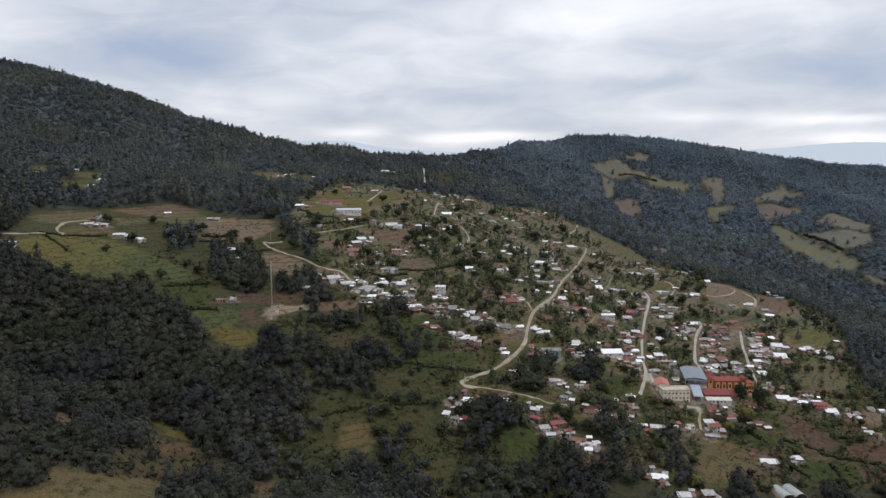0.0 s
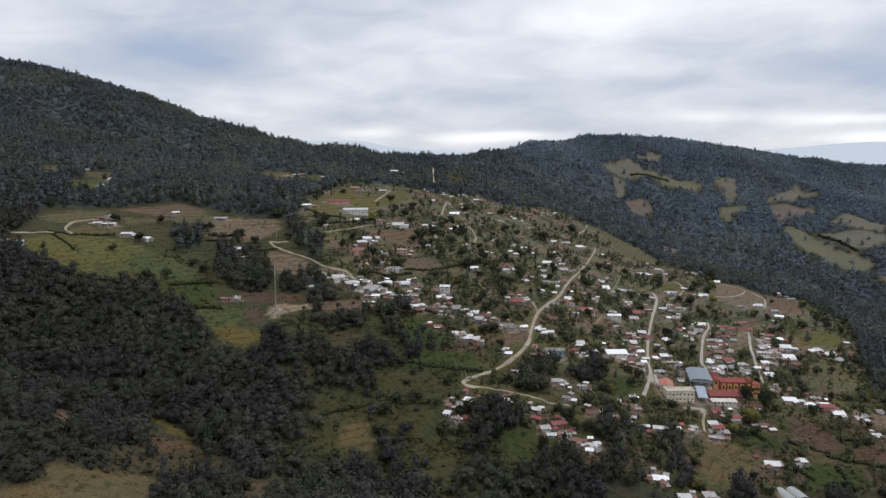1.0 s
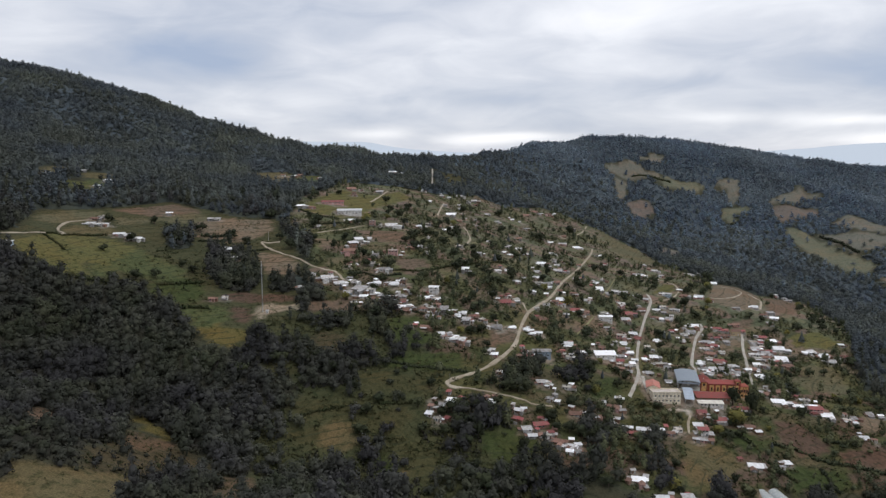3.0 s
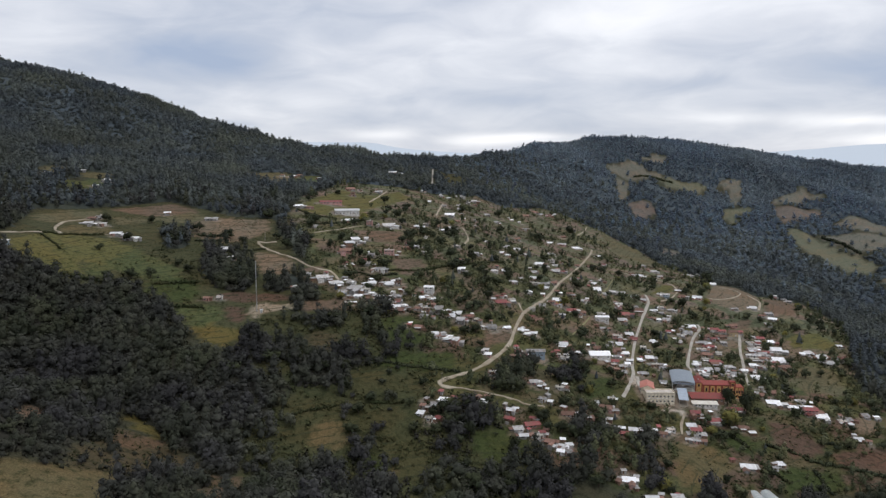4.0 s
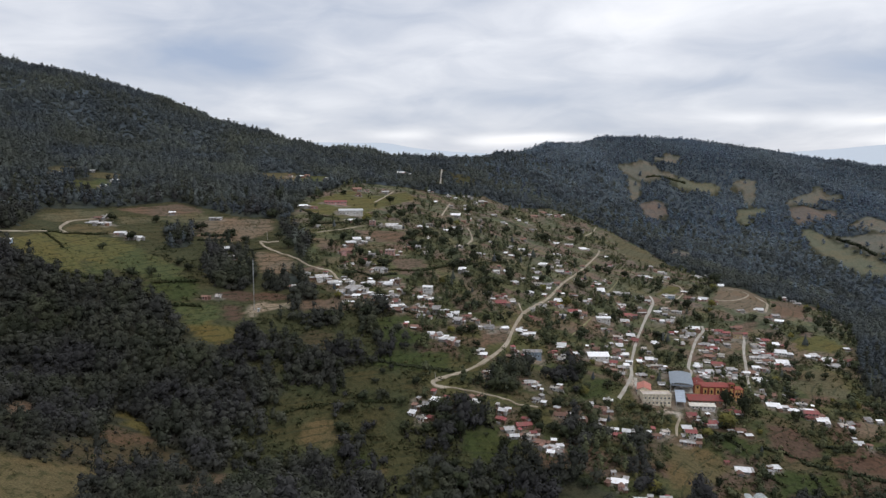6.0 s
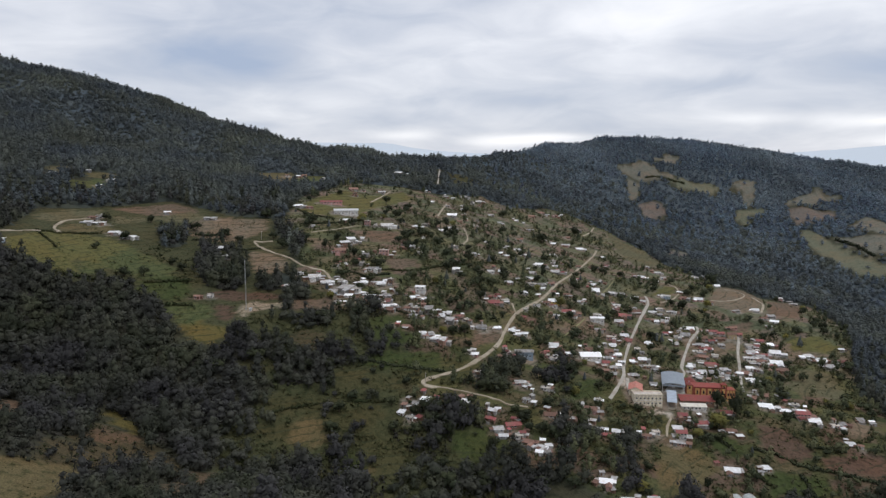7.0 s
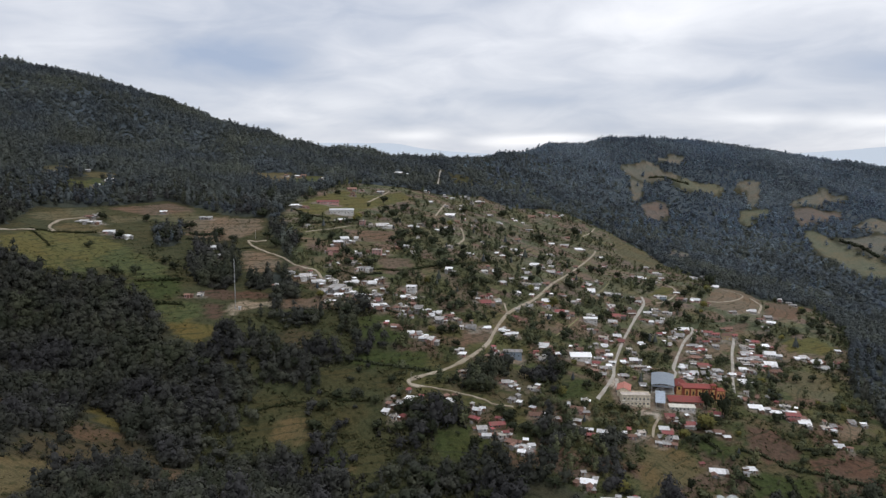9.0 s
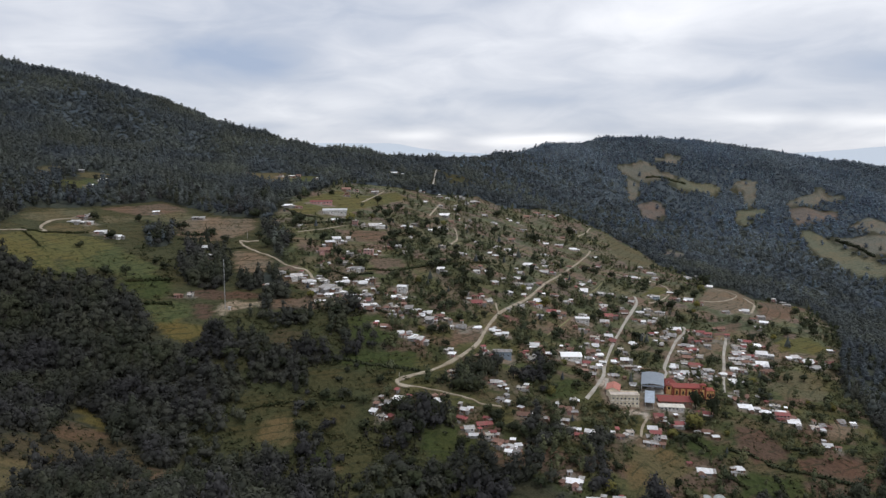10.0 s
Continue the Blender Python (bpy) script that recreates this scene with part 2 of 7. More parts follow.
def patchy(x, y, scale, seed):
    """Smooth values from 0 to 1 over the plan."""
    r = np.random.RandomState(seed)
    v = sum(np.sin(x / scale * r.uniform(0.6, 1.9) * np.cos(a) + y / scale * r.uniform(0.6, 1.9) * np.sin(a) + r.uniform(0, 6)) for a in r.uniform(0, 6, 7))
    return 0.5 + v / 7


# ---- the plan: village, scrub, fields, roads ----
VILLAGE = [(-175, 841), (-150, 1002), (-72, 1052), (-21, 1067), (43, 1150), (90, 1140), (158, 1233), (220, 1243), (260, 1238), (309, 1149), (321, 1034), (344, 999), (359, 929), (395, 885), (494, 947), (464, 798), (429, 714), (385, 619), (393, 603), (373, 524), (336, 451), (232, 425), (141, 374), (75, 406), (41, 417), (6, 443), (-2, 515), (-38, 536), (-77, 534), (-111, 586), (-124, 669), (-160, 710)]
SCRUB = [(-131, 499), (-73, 536), (-28, 522), (2, 488), (17, 445), (48, 412), (78, 401), (96, 365), (-63, 259), (-101, 388), (-81, 427)]
GROVES = []
GROVES.append([(-1, 430), (29, 446), (55, 447), (55, 427), (35, 422), (37, 404), (26, 393), (-1, 410)])
GROVES.append([(26, 392), (49, 395), (75, 406), (97, 413), (129, 436), (160, 450), (135, 396), (102, 361), (24, 361)])
GROVES.append([(23, 477), (48, 492), (77, 519), (88, 509), (126, 542), (118, 497), (86, 470), (62, 465), (34, 465)])
GROVES.append([(-132, 456), (-98, 477), (-86, 457), (-107, 446), (-110, 414), (-123, 411)])
GROVES.append([(-52, 541), (-25, 553), (-25, 507), (-46, 499)])
GROVES.append([(-85, 528), (-64, 537), (-61, 507), (-81, 499)])
GROVES.append([(-61, 386), (-29, 410), (-28, 392), (-30, 372), (-1, 380), (2, 355), (-69, 254), (-84, 345)])
GROVES.append([(-58, 481), (-34, 477), (-37, 464), (-54, 442), (-82, 431), (-86, 457)])
GROVES.append([(119, 455), (136, 448), (125, 421), (105, 415)])
GROVES.append([(325, 642), (367, 665), (327, 590), (290, 561)])
GROVES.append([(-211, 625), (-196, 635), (-159, 612), (-145, 566), (-149, 538), (-172, 540), (-194, 569)])
GROVES.append([(-144, 579), (-110, 594), (-101, 555), (-133, 546)])
GROVES.append([(-262, 648), (-243, 666), (-222, 619), (-239, 599)])
GROVES.append([(-238, 522), (-221, 552), (-212, 528), (-230, 508)])
GROVES.append([(94, 447), (117, 465), (139, 457), (142, 431), (150, 416), (153, 393), (124, 373), (76, 370), (104, 399), (102, 415)])
GROVES.append([(76, 370), (104, 399), (97, 394), (70, 385), (61, 369)])
# the open farm basin beside the village
BASIN = [(-329, 511), (-368, 602), (-382, 645), (-341, 688), (-295, 745), (-265, 736), (-215, 719), (-175, 725), (-159, 681), (-123, 621), (-106, 531), (-99, 528), (-102, 512), (-128, 488), (-127, 460), (-147, 455), (-180, 485), (-189, 498), (-213, 503), (-220, 514), (-259, 484), (-295, 494), (-312, 482)]
THICKETS = []
THICKETS.append([(-139, 281), (-156, 350), (-132, 352), (-100, 336), (-96, 323), (-117, 275), (-131, 265)])
THICKETS.append([(293, 576), (335, 576), (284, 461), (258, 473), (256, 516)])
THICKETS.append([(338, 658), (386, 682), (409, 642), (368, 567), (331, 568), (311, 584)])
THICKETS.append([(-37, 613), (17, 684), (56, 644), (60, 590), (24, 496), (-20, 480)])
THICKETS.append([(-62, 465), (-16, 476), (49, 470), (63, 429), (48, 407), (-1, 409), (-45, 420)])
THICKETS.append([(-90, 554), (-32, 578), (-20, 480), (-62, 465)])
THICKETS.append([(256, 487), (319, 480), (287, 429), (232, 415)])
THICKETS.append([(-276, 544), (-241, 604), (-190, 583), (-172, 512), (-199, 493), (-251, 501)])
THICKETS.append([(-80, 519), (-38, 536), (-26, 473), (-85, 452)])
FIELDS = []


def field(tone, *outline):
    FIELDS.append((tone, list(outline)))


field("g", (-269, 961), (-234, 1013), (-198, 1018), (-195, 963), (-227, 915), (-253, 931))
field("y", (-164, 773), (-158, 865), (-141, 940), (-109, 931), (-70, 1017), (-52, 996), (-70, 915), (-91, 827), (-91, 774), (-114, 758), (-140, 761))
field("D", (-18, 1235), (12, 1262), (45, 1238), (10, 1180), (-10, 1178))
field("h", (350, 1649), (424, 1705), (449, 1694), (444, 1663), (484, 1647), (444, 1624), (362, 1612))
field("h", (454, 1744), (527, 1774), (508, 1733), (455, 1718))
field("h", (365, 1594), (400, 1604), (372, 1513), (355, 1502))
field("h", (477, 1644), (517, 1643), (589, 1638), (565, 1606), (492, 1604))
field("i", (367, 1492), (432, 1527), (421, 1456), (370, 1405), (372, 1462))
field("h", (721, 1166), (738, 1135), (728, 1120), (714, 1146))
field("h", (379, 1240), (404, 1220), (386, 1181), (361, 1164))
field("d", (259, 1233), (305, 1136), (317, 1046), (263, 974), (254, 1077))
field("G", (-41, 525), (-15, 545), (-6, 523), (-23, 510))
field("b", (45, 557), (70, 573), (65, 548), (45, 525))
field("b", (-45, 651), (-13, 672), (-8, 652), (-33, 631))
field("b", (-71, 729), (-39, 750), (-43, 706), (-70, 689))
field("G", (35, 422), (64, 428), (73, 412), (50, 397), (37, 407))
field("g", (84, 525), (107, 540), (106, 529), (85, 514))
field("B", (258, 509), (275, 510), (286, 484), (285, 474), (259, 465), (251, 475))
field("B", (288, 477), (337, 489), (324, 464), (291, 461))
field("t", (341, 545), (361, 546), (344, 519), (331, 518))
field("n", (174, 456), (201, 458), (214, 445), (187, 413), (159, 400))
field("G", (207, 484), (228, 488), (238, 474), (229, 456), (214, 463))
field("G", (241, 455), (285, 455), (287, 441), (236, 427))
field("c", (186, 510), (202, 516), (193, 497), (178, 498))
field("t", (296, 710), (312, 707), (304, 683), (277, 679))
field("b", (323, 756), (352, 772), (333, 742), (309, 730))
field("t", (359, 929), (395, 939), (402, 885), (370, 805), (335, 794), (314, 817))
field("b", (407, 879), (507, 972), (410, 807), (377, 806))
field("y", (371, 730), (408, 755), (426, 730), (401, 707), (364, 705))
field("d", (361, 664), (385, 657), (366, 604), (327, 590), (319, 613))
field("g", (164, 617), (182, 627), (169, 588), (150, 571))
field("G", (118, 506), (150, 546), (146, 512), (117, 483))
field("y", (277, 875), (293, 870), (271, 822), (247, 810))
field("e", (-139, 281), (-156, 350), (-132, 352), (-100, 336), (-96, 323), (-117, 275), (-131, 265))
field("n", (-158, 233), (-152, 237), (-150, 245), (-153, 250), (-148, 256), (-140, 260), (-131, 265), (-117, 276), (-113, 263), (-107, 246), (-123, 222), (-148, 217))
field("e", (-139, 283), (-138, 301), (-135, 326), (-126, 336), (-121, 326), (-121, 298), (-118, 284), (-126, 277), (-132, 281))
field("s", (-154, 346), (-154, 354), (-145, 350), (-131, 350), (-131, 341), (-135, 326), (-141, 318), (-147, 325))
field("o", (-167, 375), (-154, 373), (-133, 358), (-131, 350), (-146, 354), (-157, 363))
field("e", (-122, 323), (-110, 329), (-100, 336), (-97, 327), (-108, 310), (-117, 310))
field("b", (-186, 315), (-203, 349), (-193, 347), (-176, 318), (-166, 291), (-173, 295))
field("s", (-98, 332), (-84, 343), (-76, 334), (-65, 258), (-77, 262))
field("o", (-165, 475), (-156, 485), (-139, 483), (-129, 479), (-128, 470), (-136, 459), (-146, 459), (-155, 463))
field("g", (-184, 486), (-181, 494), (-159, 496), (-146, 493), (-155, 483), (-165, 475))
field("D", (-112, 445), (-101, 452), (-85, 450), (-91, 440), (-104, 434))
field("D", (-84, 425), (-70, 429), (-62, 420), (-64, 411), (-81, 407))
field("n", (-64, 408), (-56, 415), (-47, 415), (-45, 407), (-36, 400), (-42, 394), (-62, 392), (-63, 402))
field("D", (-81, 395), (-64, 408), (-62, 391), (-74, 388))
field("D", (-75, 372), (-67, 382), (-60, 382), (-62, 372), (-71, 367))
field("G", (-29, 390), (-22, 395), (-14, 389), (-16, 382), (-26, 380))
field("n", (-16, 384), (-7, 387), (-7, 383), (-14, 379))
field("D", (-49, 454), (-37, 460), (-9, 464), (2, 460), (2, 451), (-24, 444), (-43, 442))
field("D", (-31, 427), (-16, 435), (-8, 430), (-12, 421), (-26, 417))
field("G", (-33, 473), (-18, 488), (24, 505), (23, 484), (-2, 472), (-25, 468))
field("e", (-91, 483), (-76, 496), (-59, 492), (-58, 477), (-73, 470))
field("G", (-30, 527), (-15, 529), (7, 517), (-18, 493), (-29, 501))
field("y", (-314, 499), (-323, 535), (-324, 576), (-306, 586), (-287, 597), (-262, 588), (-254, 564), (-257, 531), (-272, 518), (-257, 505), (-260, 494), (-265, 490), (-280, 494), (-295, 493), (-305, 490))
field("g", (-270, 518), (-257, 531), (-259, 587), (-222, 567), (-206, 561), (-204, 541), (-219, 524), (-243, 529), (-253, 504))
field("n", (-329, 592), (-334, 621), (-305, 636), (-295, 614), (-307, 588), (-318, 577))
field("d", (-375, 623), (-364, 659), (-337, 682), (-327, 650), (-337, 627), (-359, 605))
field("b", (-331, 691), (-293, 739), (-266, 731), (-256, 722), (-275, 693), (-312, 686))
field("d", (-320, 667), (-280, 691), (-262, 720), (-232, 702), (-247, 684), (-281, 678), (-305, 648))
field("t", (-243, 669), (-246, 694), (-224, 712), (-179, 720), (-170, 685), (-189, 649), (-219, 643), (-234, 654))
field("G", (-218, 520), (-204, 542), (-186, 542), (-178, 510), (-186, 502), (-204, 507), (-214, 506))
field("g", (-185, 500), (-172, 510), (-149, 504), (-158, 492), (-180, 491))
field("B", (-168, 526), (-154, 539), (-120, 545), (-106, 539), (-149, 521), (-164, 521))
field("p", (-137, 513), (-132, 522), (-108, 532), (-104, 527), (-119, 512), (-127, 500))
field("B", (-153, 512), (-138, 512), (-133, 490), (-145, 490))
field("t", (-169, 630), (-153, 632), (-124, 617), (-128, 589), (-142, 581), (-156, 600))
field("g", (-417, 749), (-403, 755), (-396, 779), (-375, 776), (-384, 741), (-401, 728))
field("d", (-455, 768), (-442, 806), (-425, 777), (-440, 752))
field("n", (-422, 793), (-398, 822), (-387, 795), (-411, 772))
field("n", (-288, 986), (-238, 1028), (-213, 936), (-228, 918), (-259, 950))
field("g", (-233, 1006), (-188, 1030), (-174, 963), (-209, 934))
field("b", (-100, 538), (-66, 553), (-62, 534), (-81, 525), (-98, 525))
field("D", (-90, 557), (-73, 568), (-73, 551), (-86, 545))
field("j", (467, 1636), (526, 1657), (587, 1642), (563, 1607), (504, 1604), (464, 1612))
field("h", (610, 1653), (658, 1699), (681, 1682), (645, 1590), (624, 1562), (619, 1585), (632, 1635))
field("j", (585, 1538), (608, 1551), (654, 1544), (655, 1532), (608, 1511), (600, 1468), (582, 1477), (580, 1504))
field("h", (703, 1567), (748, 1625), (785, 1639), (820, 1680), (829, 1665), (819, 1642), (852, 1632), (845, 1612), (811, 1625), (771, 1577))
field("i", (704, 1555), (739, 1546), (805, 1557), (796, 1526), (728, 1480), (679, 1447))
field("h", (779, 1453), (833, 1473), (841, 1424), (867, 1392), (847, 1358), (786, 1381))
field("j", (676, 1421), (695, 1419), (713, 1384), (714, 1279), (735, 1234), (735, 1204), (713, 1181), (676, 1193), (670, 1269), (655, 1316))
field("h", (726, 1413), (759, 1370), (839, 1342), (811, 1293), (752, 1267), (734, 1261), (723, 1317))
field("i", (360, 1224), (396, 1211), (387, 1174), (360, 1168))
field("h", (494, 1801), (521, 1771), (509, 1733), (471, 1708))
field("G", (48, 420), (63, 432), (65, 419), (55, 404), (49, 401))
field("n", (176, 453), (191, 464), (197, 439), (182, 416), (166, 408), (168, 429))
field("c", (163, 552), (170, 552), (173, 534), (167, 518), (161, 521))

ROADS = []


def road(name, width, label, *line):
    """A road along a smoothed line, draped a hand above the ground."""
    p = np.array(line, float)
    s = np.linspace(0, len(p) - 1, max(8, int(np.hypot(*np.diff(p, axis=0).T).sum() / 1.8)))
    # Catmull-Rom through the bends
    q = []
    for v in s:
        i = min(int(v), len(p) - 2)
        f = v - i
        a, b, c, d = p[max(i - 1, 0)], p[i], p[i + 1], p[min(i + 2, len(p) - 1)]
        q.append(0.5 * (2 * b + (c - a) * f + (2 * a - 5 * b + 4 * c - d) * f * f + (3 * b - a - 3 * c + d) * f**3))
    q = np.array(q)
    ROADS.append((q, width))
    run = np.gradient(q, axis=0)
    run /= np.linalg.norm(run, axis=1)[:, None] + 1e-9
    side = np.stack([-run[:, 1], run[:, 0]], 1)
    rng = np.random.RandomState(len(ROADS))
    wob = 0.86 * width * (1 + 0.26 * np.interp(np.arange(len(q)), np.arange(0, len(q) + 9, 9), rng.uniform(-1, 1, len(np.arange(0, len(q) + 9, 9)))))
    mesh_rows = []
    for off, dz in ((-0.58, -0.6), (-0.5, 0.42), (0.0, 0.50), (0.5, 0.42), (0.58, -0.6)):
        e = q + side * (off * wob)[:, None]
        mesh_rows.append(np.column_stack([e, ground_at(e[:, 0], e[:, 1]) + dz]))
    verts = np.stack(mesh_rows, 1).reshape(-1, 3)
    faces = [(5 * i + j, 5 * i + j + 1, 5 * i + j + 6, 5 * i + j + 5) for i in range(len(q) - 1) for j in range(4)]
    me = bpy.data.meshes.new(name)
    me.from_pydata(verts.tolist(), [], faces)
    me.materials.append(CONCRETE if name == "street" or name == "forecourt_lane" else PATH if name == "footpath" else DIRT)
    return tagged(new(name, me), label, "road", kind="structure")


# ---- ground ----
def axis(low, high, a, b, step, grow):
    """Grid lines: even between a and b, ever wider beyond."""
    core = list(np.arange(a, b, step))
    v, s = core[-1], step
    while v < high:
        s = min(s * grow, 160)
        v += s
        core.append(v)
    v, s, pre = a, step, []
    while v > low:
        s = min(s * grow, 160)
        v -= s
        pre.append(v)
    return np.array(pre[::-1] + core)


GX, GY = axis(-4700, 4700, -330, 430, 4.5, 1.02), axis(-1500, 4800, 250, 880, 4.5, 1.018)


def terraced(x, y, z):
    """Low field terraces on the open slopes below the village."""
    step = 2.6
    k = np.floor(z / step)
    f = z / step - k
    return step * (k + np.clip((f - 0.35) / 0.3, 0, 1)) - z


_xx, _yy = np.meshgrid(GX, GY)
_zz = land(_xx, _yy)
_scr = inside(SCRUB, _xx, _yy) | inside(VILLAGE, _xx, _yy) | inside(BASIN, _xx, _yy)
_w = np.zeros_like(_zz)
_w[_scr] = 0.55
_zz = _zz + _w * terraced(_xx, _yy, _zz)


def ground_at(x, y):
    """Height of the built ground sheet, between its grid points."""
    x, y = np.atleast_1d(np.asarray(x, float)), np.atleast_1d(np.asarray(y, float))
    i = np.clip(np.searchsorted(GX, x) - 1, 0, len(GX) - 2)
    j = np.clip(np.searchsorted(GY, y) - 1, 0, len(GY) - 2)
    u, v = (x - GX[i]) / (GX[i + 1] - GX[i]), (y - GY[j]) / (GY[j + 1] - GY[j])
    return _zz[j, i] * (1 - u) * (1 - v) + _zz[j, i + 1] * u * (1 - v) + _zz[j + 1, i] * (1 - u) * v + _zz[j + 1, i + 1] * u * v


# h, i and j, the far hill fields, have haze mixed into their colour
TONE = {
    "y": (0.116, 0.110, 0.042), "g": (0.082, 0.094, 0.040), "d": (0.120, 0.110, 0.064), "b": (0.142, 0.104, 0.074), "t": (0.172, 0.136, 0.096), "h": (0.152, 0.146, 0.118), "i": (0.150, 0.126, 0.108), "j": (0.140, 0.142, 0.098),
    "e": (0.074, 0.064, 0.037), "p": (0.27, 0.225, 0.165), "n": (0.118, 0.098, 0.050), "c": (0.42, 0.39, 0.34), "G": (0.054, 0.068, 0.025), "s": (0.115, 0.082, 0.052), "o": (0.120, 0.100, 0.036), "D": (0.065, 0.062, 0.029), "B": (0.104, 0.068, 0.049),
}


def ground_material():
    m = bpy.data.materials.new("ground cover")
    m.use_nodes = True
    nt = m.node_tree
    N, L = nt.nodes.new, nt.links.new
    bsdf = nt.nodes["Principled BSDF"]
    bsdf.inputs["Roughness"].default_value, bsdf.inputs["Specular IOR Level"].default_value = 0.95, 0.1
    att = N("ShaderNodeAttribute")
    att.attribute_name = "cover"
    geo = N("ShaderNodeNewGeometry")

    def tex(scale, detail):
        n = N("ShaderNodeTexNoise")
        n.inputs["Scale"].default_value, n.inputs["Detail"].default_value = scale, detail
        L(geo.outputs["Position"], n.inputs["Vector"])
        return n.outputs["Fac"]

    def blend(fac, a, b, lo, hi):
        r = N("ShaderNodeMapRange")
        r.inputs["From Min"].default_value, r.inputs["From Max"].default_value = lo, hi
        L(fac, r.inputs["Value"])
        k = N("ShaderNodeMix")
        k.data_type = "RGBA"
        L(r.outputs[0], k.inputs["Factor"])
        L(a, k.inputs["A"])
        if isinstance(b, tuple):
            k.inputs["B"].default_value = (*b, 1)
        else:
            L(b, k.inputs["B"])
        return k.outputs["Result"]

    patch, tuft, grain = tex(0.03, 5), tex(0.28, 6), tex(1.3, 5)
    dry = N("ShaderNodeMix")
    dry.data_type, dry.blend_type = "RGBA", "MULTIPLY"
    dry.inputs["Factor"].default_value = 1.0
    L(att.outputs["Color"], dry.inputs["A"])
    dry.inputs["B"].default_value = (1.15, 1.0, 0.93, 1)
    col = blend(patch, att.outputs["Color"], dry.outputs["Result"], 0.42, 0.62)
    deep = N("ShaderNodeMix")
    deep.data_type, deep.blend_type = "RGBA", "MULTIPLY"
    deep.inputs["Factor"].default_value = 1.0
    L(col, deep.inputs["A"])
    deep.inputs["B"].default_value = (0.52, 0.60, 0.55, 1)
    col = blend(tuft, col, deep.outputs["Result"], 0.50, 0.68)
    # grassy banks between the terraces
    pos = N("ShaderNodeSeparateXYZ")
    L(geo.outputs["Position"], pos.inputs[0])

    def calc(op, a, b):
        n = N("ShaderNodeMath")
        n.operation = op
        for i, v in enumerate((a, b)):
            if isinstance(v, (int, float)):
                n.inputs[i].default_value = v
            else:
                L(v, n.inputs[i])
        return n.outputs[0]

    level = calc("ADD", calc("DIVIDE", pos.outputs[2], 2.6), calc("MULTIPLY", calc("SUBTRACT", tuft, 0.5), 0.5))
    bank = calc("COMPARE", calc("FRACT", level, 0), 0.5)
    bank.node.inputs[2].default_value = 0.11
    broken = calc("GREATER_THAN", tex(0.06, 3), 0.47)
    bank = calc("MULTIPLY", calc("MULTIPLY", bank, broken), calc("MULTIPLY", att.outputs["Alpha"], 0.55))
    edge = N("ShaderNodeMix")
    edge.data_type = "RGBA"
    L(bank, edge.inputs["Factor"])
    L(col, edge.inputs["A"])
    edge.inputs["B"].default_value = (0.036, 0.042, 0.022, 1)
    col = edge.outputs["Result"]
    hsv = N("ShaderNodeHueSaturation")
    L(col, hsv.inputs["Color"])
    r = N("ShaderNodeMapRange")
    r.inputs["From Min"].default_value, r.inputs["From Max"].default_value = 0.25, 0.75
    r.inputs["To Min"].default_value, r.inputs["To Max"].default_value = 0.6, 1.4
    L(grain, r.inputs["Value"])
    L(r.outputs[0], hsv.inputs["Value"])
    L(hsv.outputs[0], bsdf.inputs["Base Color"])
    b = N("ShaderNodeBump")
    b.inputs["Strength"].default_value, b.inputs["Distance"].default_value = 0.8, 1.2
    L(tuft, b.inputs["Height"])
    L(b.outputs[0], bsdf.inputs["Normal"])
    return m


